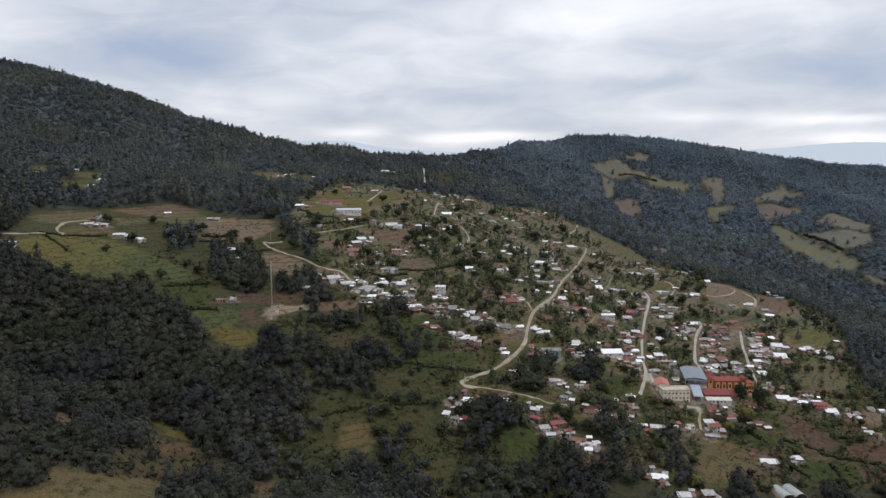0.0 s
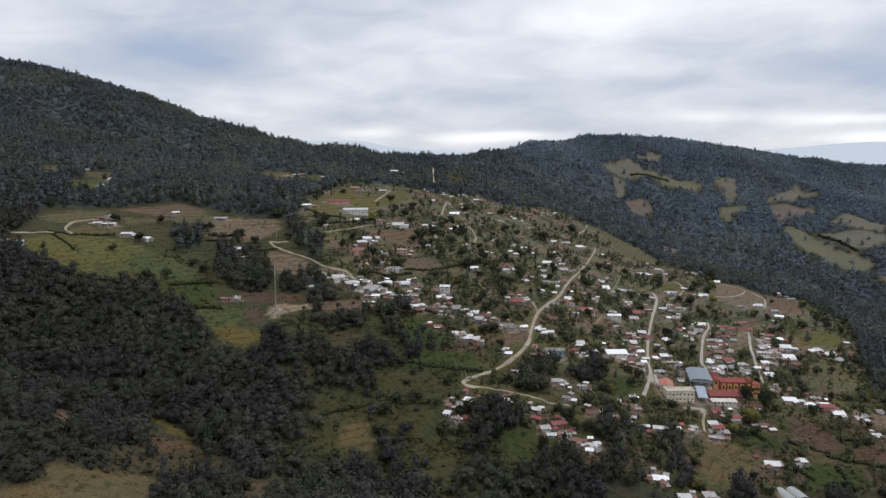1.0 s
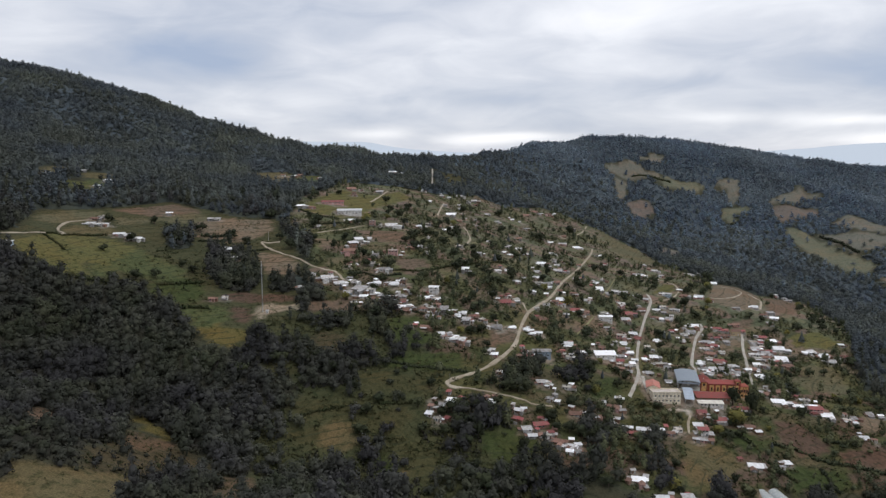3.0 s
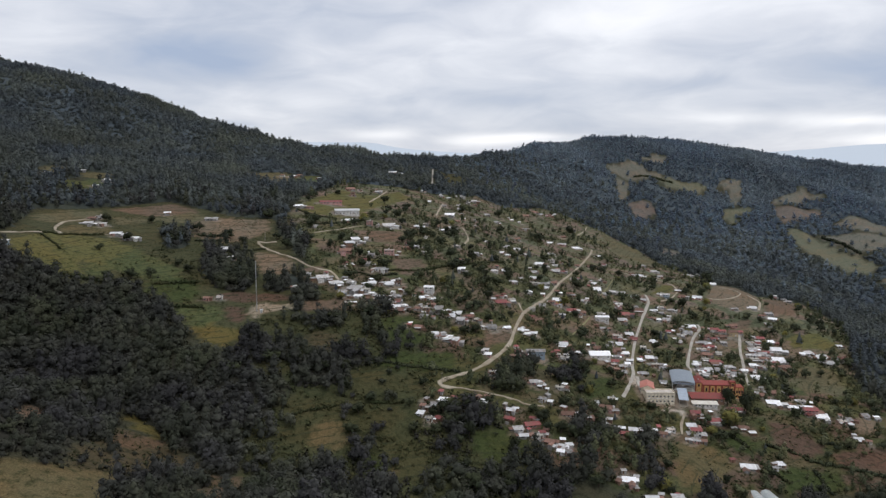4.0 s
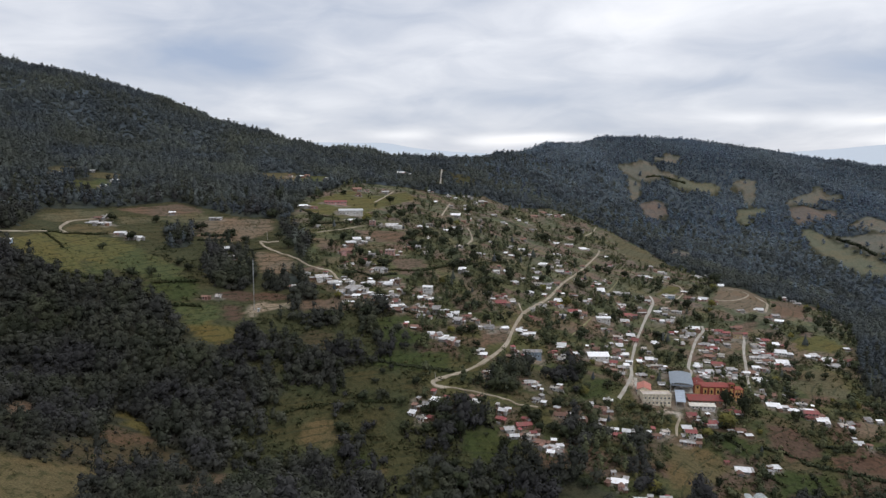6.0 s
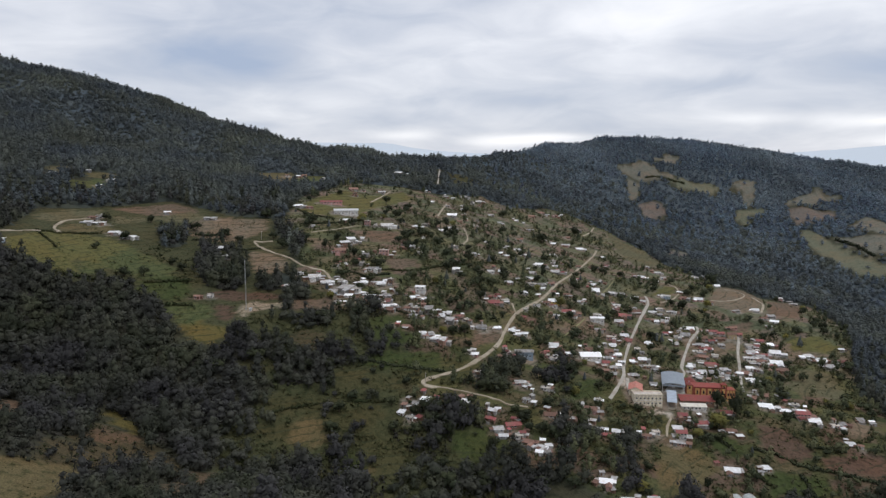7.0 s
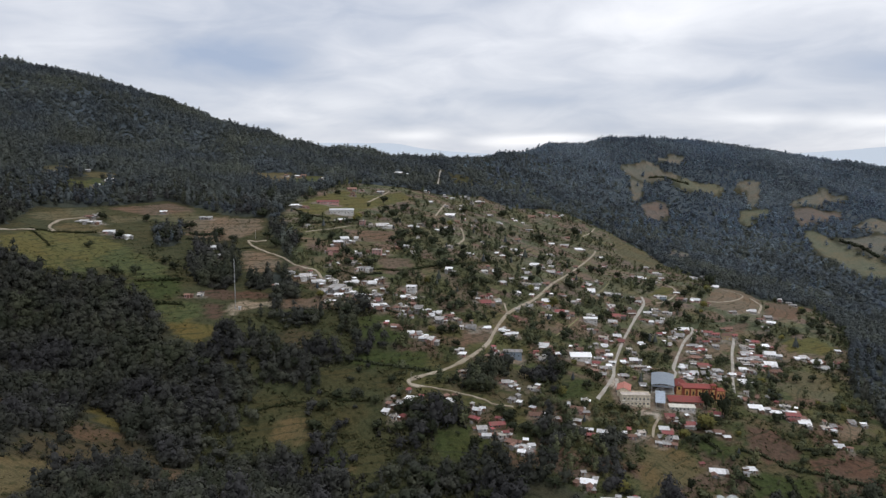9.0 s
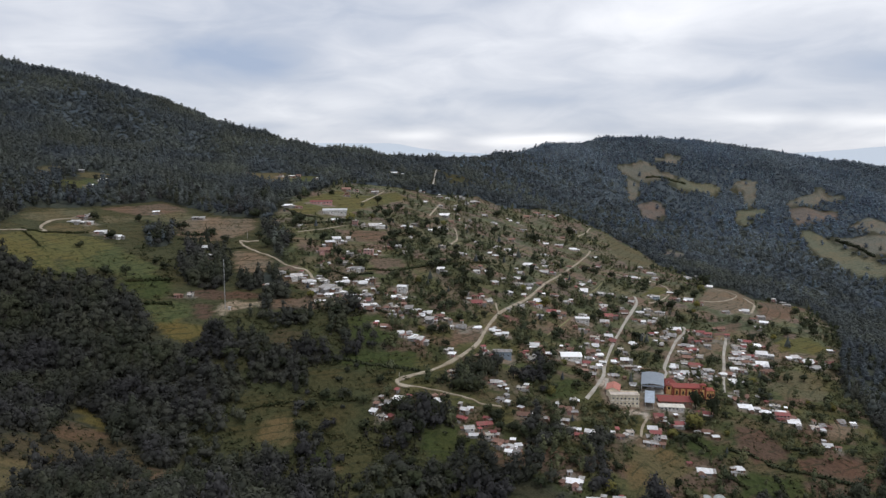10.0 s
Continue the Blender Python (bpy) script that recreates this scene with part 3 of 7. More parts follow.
def build_ground():
    ny, nx = _zz.shape
    verts = np.stack([_xx, _yy, _zz], -1).reshape(-1, 3)
    idx = np.arange(ny * nx).reshape(ny, nx)
    quads = np.stack([idx[:-1, :-1], idx[:-1, 1:], idx[1:, 1:], idx[1:, :-1]], -1).reshape(-1, 4)
    me = bpy.data.meshes.new("ground")
    me.vertices.add(len(verts))
    me.vertices.foreach_set("co", verts.ravel())
    me.loops.add(quads.size)
    me.loops.foreach_set("vertex_index", quads.ravel().astype(np.int32))
    me.polygons.add(len(quads))
    me.polygons.foreach_set("loop_start", np.arange(0, quads.size, 4, dtype=np.int32))
    me.update()
    me.validate()
    x, y = verts[:, 0], verts[:, 1]
    rng = np.random.RandomState(3)
    col = np.tile((0.054, 0.056, 0.036, 0.0), (len(verts), 1))
    # ragged borders
    jx, jy = x + rng.uniform(-1.4, 1.4, len(x)), y + rng.uniform(-1.4, 1.4, len(x))
    col[inside(SCRUB, jx, jy), :3] = (0.060, 0.064, 0.031)
    col[inside(BASIN, jx, jy), :3] = (0.066, 0.067, 0.034)
    vil = inside(VILLAGE, jx, jy)
    col[vil, :3] = (0.100, 0.104, 0.054)
    # garden plots of the village: a patchwork of strips, each with its own tone
    strips = ((0.116, 0.118, 0.052), (0.088, 0.096, 0.042), (0.150, 0.118, 0.078), (0.150, 0.108, 0.078), (0.076, 0.086, 0.038), (0.128, 0.112, 0.064), (0.104, 0.104, 0.048))
    wx, wy = x + 9 * (patchy(x, y, 15, 91) - 0.5), y + 9 * (patchy(x, y, 15, 92) - 0.5)
    a = np.floor((wx + 0.35 * wy) / 23).astype(int)
    b = np.floor((wy - 0.25 * wx + 7 * (a % 3)) / 15).astype(int)
    pick = (a * 7 + b * 13 + (a * b) % 5) % len(strips)
    for k, tone in enumerate(strips):
        col[vil & (pick == k), :3] = tone
    # plots grow darker towards the foot of the village
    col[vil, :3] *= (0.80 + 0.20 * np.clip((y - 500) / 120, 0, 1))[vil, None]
    # farther plots are lifted and blued for haze; dry is the share
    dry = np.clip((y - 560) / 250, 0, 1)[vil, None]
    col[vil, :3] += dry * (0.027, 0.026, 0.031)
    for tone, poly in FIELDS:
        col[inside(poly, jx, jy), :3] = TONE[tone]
    # trodden earth yards round the houses
    for i, (fx, fy, r) in enumerate(FOOTPRINTS):
        if i % 4:
            near = np.hypot(jx - fx, jy - fy + 1.5) < r + (2.4, 1.4, 3.0)[i % 3] * (1.0 if fy > 560 else 0.5)
            col[near, :3] = ((0.20, 0.168, 0.132), (0.155, 0.125, 0.095), (0.225, 0.20, 0.165))[i % 3]
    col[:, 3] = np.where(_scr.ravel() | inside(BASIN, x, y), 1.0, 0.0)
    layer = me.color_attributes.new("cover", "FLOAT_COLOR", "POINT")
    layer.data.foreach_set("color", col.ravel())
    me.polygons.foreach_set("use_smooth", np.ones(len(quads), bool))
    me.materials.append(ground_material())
    return tagged(new("ground", me), "hilly ground with grass, tilled plots and forest floor", "ground", kind="structure")


road("dirt_road", 2.9, "pale dirt main road climbing through the hillside village", (216, 1035), (204, 985), (171, 875), (151, 813), (133, 761), (119, 713), (108, 680), (96, 653), (83, 621), (73, 581), (67, 549), (60, 529), (51, 510), (42, 495), (33, 483), (25, 476), (17, 469), (13, 464), (16, 461), (23, 462))
road("lane", 1.7, "narrow pale dirt lane continuing below the bend", (20, 462), (23, 462), (34, 463), (50, 463), (65, 462), (72, 459), (86, 461))
road("street", 3.1, "pale concrete village street running downhill between houses", (239, 806), (237, 781), (216, 722), (192, 650), (174, 585), (169, 558), (158, 527), (149, 505))
road("street", 2.8, "pale concrete village street beside the covered court", (277, 732), (275, 720), (257, 685), (232, 618), (229, 599), (221, 579))
road("street", 2.8, "pale concrete village street running past the church", (315, 726), (315, 715), (303, 681), (292, 644), (281, 609), (271, 574))
road("lane", 2.2, "pale dirt lane curving up the grassy shoulder", (251, 792), (264, 802), (279, 825), (290, 852), (289, 879), (272, 897), (244, 903), (222, 905))
road("lane", 2.5, "pale dirt lane leading to the bare hilltop plot", (390, 888), (390, 866), (388, 844), (372, 808))
road("track", 2.1, "worn earth track crossing the bare hilltop plot", (321, 829), (342, 837), (360, 853), (383, 893), (376, 912), (362, 912))
road("dirt_road", 2.2, "pale dirt road along the upper pasture", (-331, 513), (-329, 530), (-329, 553), (-325, 569), (-316, 578))
road("lane", 2.5, "pale dirt lane looping up to the farmhouses", (-317, 577), (-327, 584), (-334, 595), (-341, 614), (-341, 630), (-330, 650))
road("dirt_road", 2.5, "pale dirt road descending past the pasture to the village", (-155, 661), (-163, 656), (-171, 655), (-162, 643), (-146, 633), (-126, 623), (-114, 612), (-103, 607), (-90, 603), (-80, 587))
road("track", 1.6, "narrow earth track along the village terraces", (-125, 694), (-113, 706), (-97, 721), (-84, 739))
road("track", 2.0, "steep pale track between upper houses", (-7, 1025), (-10, 976), (-12, 917))
road("track", 2.2, "winding pale track among village gardens", (23, 892), (28, 863), (31, 817), (24, 769))
road("footpath", 1.2, "straight grassy footpath between gardens", (215, 863), (192, 796), (178, 760))
road("footpath", 1.4, "straight grassy footpath between gardens", (153, 677), (138, 639), (126, 611))
road("track", 2.1, "pale track joining the main dirt road", (80, 643), (81, 632), (83, 623))
road("forecourt_lane", 3.1, "worn concrete lane below the town hall", (171, 554), (169, 539), (168, 523))
road("track", 1.9, "earth track leading down past garden plots", (193, 498), (186, 482), (182, 467))
road("lane", 2.1, "pale concrete lane among the upper houses", (-97, 882), (-93, 935), (-88, 1000))
road("street", 3.2, "straight pale concrete road climbing the spur to the saddle", (-35, 1259), (-33, 1214), (-31, 1170), (-29, 1129))
road("lane", 2.2, "pale lane on the crest beside the last houses", (240, 1227), (224, 1168), (207, 1123))


# ---- far mountains ----
def far_range(name, y0, lift, seed, x0, x1):
    rng = np.random.RandomState(seed)
    xs = np.linspace(x0, x1, 90)
    h = sum(rng.uniform(0.4, 1.0) / (k + 1) * np.sin(xs / 1600 * (k + 1) * 1.9 + rng.uniform(0, 6)) for k in range(6))
    top = lift + 3 * h + 78 * np.exp(-(((xs + 980) / 700) ** 2)) + 16 * np.exp(-(((xs + 620) / 130) ** 2)) + 70 * np.exp(-(((xs - 2700) / 650) ** 2)) + rng.uniform(-1.5, 1.5, len(xs))
    verts, faces = [], []
    for i, (x, t) in enumerate(zip(xs, top)):
        verts += [(x, y0 - 500, -120), (x, y0 - 130, t * 0.55), (x, y0, t), (x, y0 + 160, -100)]
        if i:
            faces += [(4 * i - 4 + j, 4 * i - 3 + j, 4 * i + 1 + j, 4 * i + j) for j in range(3)]
    me = bpy.data.meshes.new(name)
    me.from_pydata(verts, [], faces)
    m = bpy.data.materials.new("glowing hazy distance")
    m.use_nodes = True
    b = m.node_tree.nodes["Principled BSDF"]
    # haze is put in as a pale blue glow of the mountains themselves
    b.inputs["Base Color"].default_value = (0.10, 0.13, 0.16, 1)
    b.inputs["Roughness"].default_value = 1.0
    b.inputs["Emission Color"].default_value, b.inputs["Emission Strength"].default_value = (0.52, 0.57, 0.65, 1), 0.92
    me.materials.append(m)
    return tagged(new(name, me), "pale blue hazy mountain range on the horizon", "mountains", kind="structure")


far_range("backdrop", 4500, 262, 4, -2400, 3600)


# ---- mesh helpers ----
def raw_mesh(name, verts, tris, mat):
    verts, tris = np.asarray(verts, np.float32), np.asarray(tris, np.int32)
    me = bpy.data.meshes.new(name)
    me.vertices.add(len(verts))
    me.vertices.foreach_set("co", verts.ravel())
    me.loops.add(tris.size)
    me.loops.foreach_set("vertex_index", tris.ravel())
    me.polygons.add(len(tris))
    me.polygons.foreach_set("loop_start", np.arange(0, tris.size, 3, dtype=np.int32))
    me.materials.append(mat)
    me.update()
    me.validate()
    return me


def part(name, bm, mat, parent, label="", at=None):
    """Links a bmesh, or a mesh, as one object under a thing or a part."""
    me = bm
    if isinstance(bm, bmesh.types.BMesh):
        me = bpy.data.meshes.new(name)
        bm.to_mesh(me)
        bm.free()
        me.materials.append(mat)
    ob = new(name, me)
    ob.parent = parent
    if at is not None:
        ob.matrix_basis = at
    return tagged(ob, label)


def thing(name, m, label, category, group=""):
    ob = new(name)
    ob.empty_display_size = 0.5
    ob.matrix_basis = m
    return tagged(ob, label, category, group)


def box(w, d, h, x=0, y=0, z=0, bevel=0.0):
    """A box with its base at z, centred on x, y."""
    bm = bmesh.new()
    bmesh.ops.create_cube(bm, size=1, matrix=Matrix.Translation((x, y, z + h / 2)) @ Matrix.Diagonal((w, d, h, 1)))
    if bevel:
        bmesh.ops.bevel(bm, geom=bm.edges[:], offset=bevel, segments=1, affect="EDGES")
    return bm


def solid(points, faces):
    bm = bmesh.new()
    v = [bm.verts.new(p) for p in points]
    for f in faces:
        bm.faces.new([v[i] for i in f])
    bmesh.ops.recalc_face_normals(bm, faces=bm.faces)
    return bm


def join(*bms):
    out = bms[0]
    for b in bms[1:]:
        me = bpy.data.meshes.new("tmp")
        b.to_mesh(me)
        b.free()
        out.from_mesh(me)
        bpy.data.meshes.remove(me)
    return out


def gable_roof(w, d, z, rise, over=0.7, thick=0.14):
    """Two slopes along x, with thickness and overhang."""
    a, b = w / 2 + over, d / 2 + over
    drop = rise * over / (d / 2)
    sec = [(-b, z - drop), (0, z + rise), (b, z - drop), (b, z - drop + thick), (0, z + rise + thick), (-b, z - drop + thick)]
    pts = [(sx * a, y, h) for sx in (-1, 1) for y, h in sec]
    faces = [(0, 1, 4, 5), (1, 2, 3, 4), (6, 11, 10, 7), (7, 10, 9, 8)]
    faces += [(i, 6 + i, 6 + (i + 1) % 6, (i + 1) % 6) for i in range(6)]
    return solid(pts, faces)


def shed_roof(w, d, z, rise, over=0.7, thick=0.12):
    """One slope, falling towards -y."""
    a, b = w / 2 + over, d / 2 + over
    k = rise / d
    pts = [(sx * a, sy * b, z + rise / 2 + sy * b * k + t) for t in (0, thick) for sx, sy in ((-1, -1), (1, -1), (1, 1), (-1, 1))]
    return solid(pts, [(3, 2, 1, 0), (4, 5, 6, 7)] + [(i, (i + 1) % 4, 4 + (i + 1) % 4, 4 + i) for i in range(4)])


def gable_walls(w, d, h, rise, down):
    pts = []
    for sx in (-1, 1):
        pts += [(sx * w / 2, -d / 2, -down), (sx * w / 2, d / 2, -down), (sx * w / 2, d / 2, h), (sx * w / 2, 0, h + rise), (sx * w / 2, -d / 2, h)]
    return solid(pts, [(0, 1, 2, 3, 4), (5, 9, 8, 7, 6)] + [(i, 5 + i, 5 + (i + 1) % 5, (i + 1) % 5) for i in range(5)])


def shed_walls(w, d, h, rise, down):
    pts = [(sx * w / 2, sy * d / 2, z) for z in (-down, 0) for sx, sy in ((-1, -1), (1, -1), (1, 1), (-1, 1))]
    pts = pts[:4] + [(x, y, h if y < 0 else h + rise) for x, y, _ in pts[4:]]
    return solid(pts, [(3, 2, 1, 0), (4, 5, 6, 7)] + [(i, (i + 1) % 4, 4 + (i + 1) % 4, 4 + i) for i in range(4)])


def frame_mesh(w, h, t, mat):
    """An upright rectangular frame in the xz plane, centred on x, standing on z = 0."""
    bm = join(box(w, 0.12, t, 0, 0, 0), box(w, 0.12, t, 0, 0, h - t), box(t, 0.12, h - 2 * t, -(w - t) / 2, 0, t), box(t, 0.12, h - 2 * t, (w - t) / 2, 0, t))
    me = bpy.data.meshes.new("frame")
    bm.to_mesh(me)
    bm.free()
    me.materials.append(mat)
    return me


def plain_mesh(name, bm, mat):
    me = bpy.data.meshes.new(name)
    bm.to_mesh(me)
    bm.free()
    me.materials.append(mat)
    return me


WINDOW_FRAME = frame_mesh(1.3, 1.2, 0.09, STEEL)
WINDOW_PANE = plain_mesh("pane", box(1.12, 0.05, 1.02, 0, 0, 0.09), GLASS)
DOOR_LEAF = plain_mesh("door", join(box(0.95, 0.08, 2.0), box(0.7, 0.12, 0.75, 0, 0, 0.15), box(0.7, 0.12, 0.75, 0, 0, 1.1)), WOOD)
DOOR_STEEL = plain_mesh("door", join(box(0.95, 0.08, 2.0), box(0.75, 0.12, 0.8, 0, 0, 0.12), box(0.75, 0.12, 0.8, 0, 0, 1.05)), STEEL)


def window(parent, m):
    f = part("window", WINDOW_FRAME, None, parent, at=m)
    part("pane", WINDOW_PANE, None, f)
    return f


FOOTPRINTS = []
ROOF_WORDS = {"S": "dull zinc sheet roof", "W": "bright zinc sheet roof", "G": "weathered grey sheet roof", "R": "red painted sheet roof", "P": "old clay tile roof", "B": "light blue sheet roof"}
WALL_WORDS = ["whitewashed", "grey block", "brown adobe", "faded pink", "pale blue"]
house_rng = random.Random(11)


def house(x, y, w, d, h, yaw, roof):
    """A village house: walls dug into the slope, pitched sheet or tile roof, door and windows."""
    a = radians(yaw)
    c, s = math.cos(a), math.sin(a)
    cx = np.array([u * w / 2 * c - v * d / 2 * s for u, v in ((-1, -1), (1, -1), (1, 1), (-1, 1), (0, 0))]) + x
    cy = np.array([u * w / 2 * s + v * d / 2 * c for u, v in ((-1, -1), (1, -1), (1, 1), (-1, 1), (0, 0))]) + y
    z = ground_at(cx, cy)
    base = float(0.3 * z[4] + 0.7 * z[:4].min()) + 0.1
    down = base - float(z.min()) + 0.4
    FOOTPRINTS.append((x, y, max(w, d) / 2 + 1.0))
    if roof == "W" and house_rng.random() < 0.22:
        roof = "S"
    k = house_rng.choice([0, 0, 0, 0, 0, 0, 1, 1, 1, 2, 2, 3, 3, 4] if roof in "WGS" else [0, 2, 2, 3, 3])
    tall = "two-storey " if h > 4.5 else "small " if w < 6 else ""
    ob = thing("house", pose(x, y, base, 0, 0, yaw), f"{tall}{WALL_WORDS[k]} village house with a {ROOF_WORDS[roof]}", "house", "village houses")
    if roof in "WSG" and house_rng.random() < 0.2:
        # flat concrete roof with a low parapet, bare columns for a later storey and a water tank
        part("wall", box(w, d, h + 0.2 + down, 0, 0, -down), WALL[k], ob)
        slab = part("roof", box(w + 0.7, d + 0.7, 0.18, 0, 0, h + 0.2), house_rng.choice((PALE, CONCRETE)), ob, "flat concrete roof slab")
        part("parapet", join(box(w + 0.7, 0.15, 0.35, 0, d / 2 + 0.27, h + 0.38), box(0.15, d + 0.4, 0.35, -w / 2 - 0.27, 0, h + 0.38), box(0.15, d + 0.4, 0.35, w / 2 + 0.27, 0, h + 0.38)), WALL[house_rng.choice((k, 1))], slab)
        for u in (-1, 1):
            part("column", box(0.22, 0.22, 0.9, u * (w / 2 - 0.2), -d / 2 + 0.2, h + 0.38), CONCRETE, slab)
        bm = bmesh.new()
        bmesh.ops.create_cone(bm, cap_ends=True, segments=10, radius1=0.6, radius2=0.48, depth=1.3, matrix=Matrix.Translation((house_rng.uniform(-0.3, 0.3) * w, d * 0.2, h + 1.03)))
        part("water_tank", bm, house_rng.choice((TANK, WALL[0])), ob, "plastic roof water tank")
    elif roof in "RP" or house_rng.random() < 0.35:
        rise = d * house_rng.uniform(0.2, 0.3)
        part("wall", gable_walls(w, d, h, rise, down), WALL[k], ob)
        part("roof", gable_roof(w, d, h, rise), ROOF[roof], ob)
    else:
        rise = d * house_rng.uniform(0.12, 0.22)
        part("wall", shed_walls(w, d, h, rise, down), WALL[k], ob)
        part("roof", shed_roof(w, d, h, rise), ROOF[roof], ob)
    n = max(1, int(w // 3.2))
    front = -d / 2 - 0.03
    slot = house_rng.randrange(n + 1)
    for floor in range(2 if h > 4.5 else 1):
        for i in range(n + 1):
            u = -w / 2 + (i + 0.5) * w / (n + 1)
            if i == slot and floor == 0:
                part("door", house_rng.choice((DOOR_LEAF, DOOR_STEEL)), None, ob, at=pose(u, front, 0))
            else:
                window(ob, pose(u, front, 0.85 + 2.7 * floor))
    if w > 5.5 and house_rng.random() < 0.45:
        # a wing at right angles, towards the slope below
        side = house_rng.choice((-1, 1))
        ww, wd = w * house_rng.uniform(0.35, 0.5), d * house_rng.uniform(0.7, 1.1)
        wing = part("wing_wall", gable_walls(wd, ww, h * 0.9, ww * 0.2, down + 1.2), WALL[house_rng.choice((k, k, 1, 2))], ob, at=pose(side * (w - ww) / 2, -d / 2 - wd / 2 + 0.1, 0, 0, 0, 90))
        part("wing_roof", gable_roof(wd, ww, h * 0.9, ww * 0.2, 0.35, 0.1), ROOF[house_rng.choice((roof, roof, "S", "P"))], wing)
        part("window", WINDOW_FRAME, None, wing, at=pose(-wd / 2 - 0.03, 0, 0.8, 0, 0, 90))
    elif house_rng.random() < 0.4:
        # an open porch on posts
        porch = part("porch_roof", shed_roof(w * 0.8, 2.0, h - 0.75, 0.5, 0.25, 0.09), ROOF[house_rng.choice((roof, "S", "G"))], ob, at=pose(0, -d / 2 - 1.1, 0))
        for u in (-0.38, 0, 0.38):
            part("post", box(0.14, 0.14, h - 0.7 + down, u * w, -0.9, -down), WOOD, porch)
    # a lower room or porch roof built on later
    for side in house_rng.choice(((-1,), (1,), (-1, 1), (-1, 1), ())):
        aw, ad = w * house_rng.uniform(0.3, 0.6), d * house_rng.uniform(0.6, 1.0)
        ah = min(h, 2.6) * house_rng.uniform(0.75, 0.92)
        if on_road(x + side * (w + aw) / 2 * c, y + side * (w + aw) / 2 * s, aw / 2 + 1.0):
            continue
        at = pose(side * (w + aw) / 2, house_rng.uniform(-0.3, 0.3) * d, 0, 0, 0, 0)
        lean = part("annex_wall", shed_walls(aw, ad, ah, 0.4, down + 0.8), WALL[house_rng.choice((1, 1, 2, k))], ob, at=at)
        part("annex_roof", shed_roof(aw, ad, ah, 0.4, 0.4, 0.1), ROOF[house_rng.choice(("G", "S", "P", "P" if roof in "RP" else "W", roof))], lean)
    if house_rng.random() < 0.3:
        # patio wall in front
        part("patio_wall", join(box(w * 0.9, 0.18, 1.1 + down, 0, -d / 2 - 3.2, -down), box(0.18, 3.0, 1.1 + down, -w * 0.45 + 0.09, -d / 2 - 1.6, -down)), WALL[1], ob)
    if d > 4.5:
        window(ob, pose(-w / 2 - 0.03, 0, 0.85, 0, 0, 90))
        window(ob, pose(w / 2 + 0.03, 0, 0.85, 0, 0, 90))
    return ob


def outbuilding(x, y, w, d, yaw, roof):
    """A small store or kitchen hut in a yard."""
    z = float(ground_at(x, y)[0])
    k = house_rng.choice((1, 2, 2, 0))
    ob = thing("shed", pose(x, y, z, 0, 0, yaw), f"small {WALL_WORDS[k]} yard shed with a {ROOF_WORDS[roof]}", "shed", "yard sheds")
    rise = d * 0.16
    part("wall", shed_walls(w, d, 1.9, rise, 1.2), WALL[k], ob)
    part("roof", shed_roof(w, d, 1.9, rise, 0.35, 0.1), ROOF[roof], ob)
    part("door", DOOR_LEAF, None, ob, at=pose(-w * 0.15, -d / 2 - 0.03, -0.1))
    FOOTPRINTS.append((x, y, max(w, d) / 2))


def on_road(x, y, margin):
    return any(np.hypot(q[:, 0] - x, q[:, 1] - y).min() < width / 2 + margin for q, width in ROADS)


SHEDS = [0]


def houses(*rows):
    for x, y, w, d, h, yaw, roof in rows:
        house(x, y, w, d, h, yaw, roof)
        for chance in (0.85, 0.5, 0.25) if y < 680 else (0.5,):
            if house_rng.random() < chance and SHEDS[0] < 295:
                SHEDS[0] += 1
                a, r = house_rng.uniform(-0.9, 4.0), w * 0.5 + house_rng.uniform(2.2, 7.0)
                if on_road(x + r * math.cos(a), y + r * math.sin(a), 4.0):
                    continue
                outbuilding(x + r * math.cos(a), y + r * math.sin(a), house_rng.uniform(2.0, 5.0), house_rng.uniform(1.8, 3.4), yaw + house_rng.uniform(-35, 35), house_rng.choice("GGSSPPPRWW"))


houses(
    (-163.1, 784.6, 8.8, 6.5, 2.0, 18, "W"),
    (-151.3, 783.2, 5.5, 4.4, 2.1, 20, "P"),
    (-99.8, 750.9, 7.3, 5.4, 2.0, 25, "W"),
    (-133.3, 955.0, 11.9, 7.9, 2.5, 23, "P"),
    (-120.8, 961.3, 6.7, 4.8, 2.0, 7, "W"),
    (-96.4, 975.8, 9.4, 7.3, 2.3, -2, "W"),
    (-42.6, 1065.6, 4.4, 3.6, 2.1, 15, "W"),
    (-187.5, 1005.2, 5.6, 4.4, 2.4, -17, "W"),
    (-224.2, 997.9, 7.0, 4.1, 2.0, -20, "W"),
    (-95.6, 1152.1, 12.7, 7.8, 2.3, -12, "W"),
    (-83.4, 1151.5, 6.4, 5.2, 2.1, -9, "W"),
    (-57.5, 761.3, 11.6, 8.3, 2.3, 11, "W"),
)
houses(
    (-69.3, 753.0, 5.2, 3.6, 2.1, 27, "G"),
    (-80.6, 679.2, 7.6, 6.4, 5.0, 24, "W"),
    (-84.7, 667.3, 8.4, 5.7, 5.0, 26, "W"),
    (-72.0, 694.2, 3.6, 3.6, 2.0, 8, "W"),
    (-85.6, 652.6, 10.9, 8.0, 2.3, 15, "P"),
    (-60.3, 651.6, 4.5, 3.6, 2.2, 2, "G"),
    (-45.0, 664.2, 9.2, 5.6, 5.0, 1, "G"),
    (-22.6, 703.0, 4.9, 4.1, 2.2, -24, "W"),
    (-27.4, 793.5, 7.7, 6.2, 2.4, -24, "W"),
    (-127.7, 713.0, 4.0, 3.6, 2.0, 9, "G"),
)
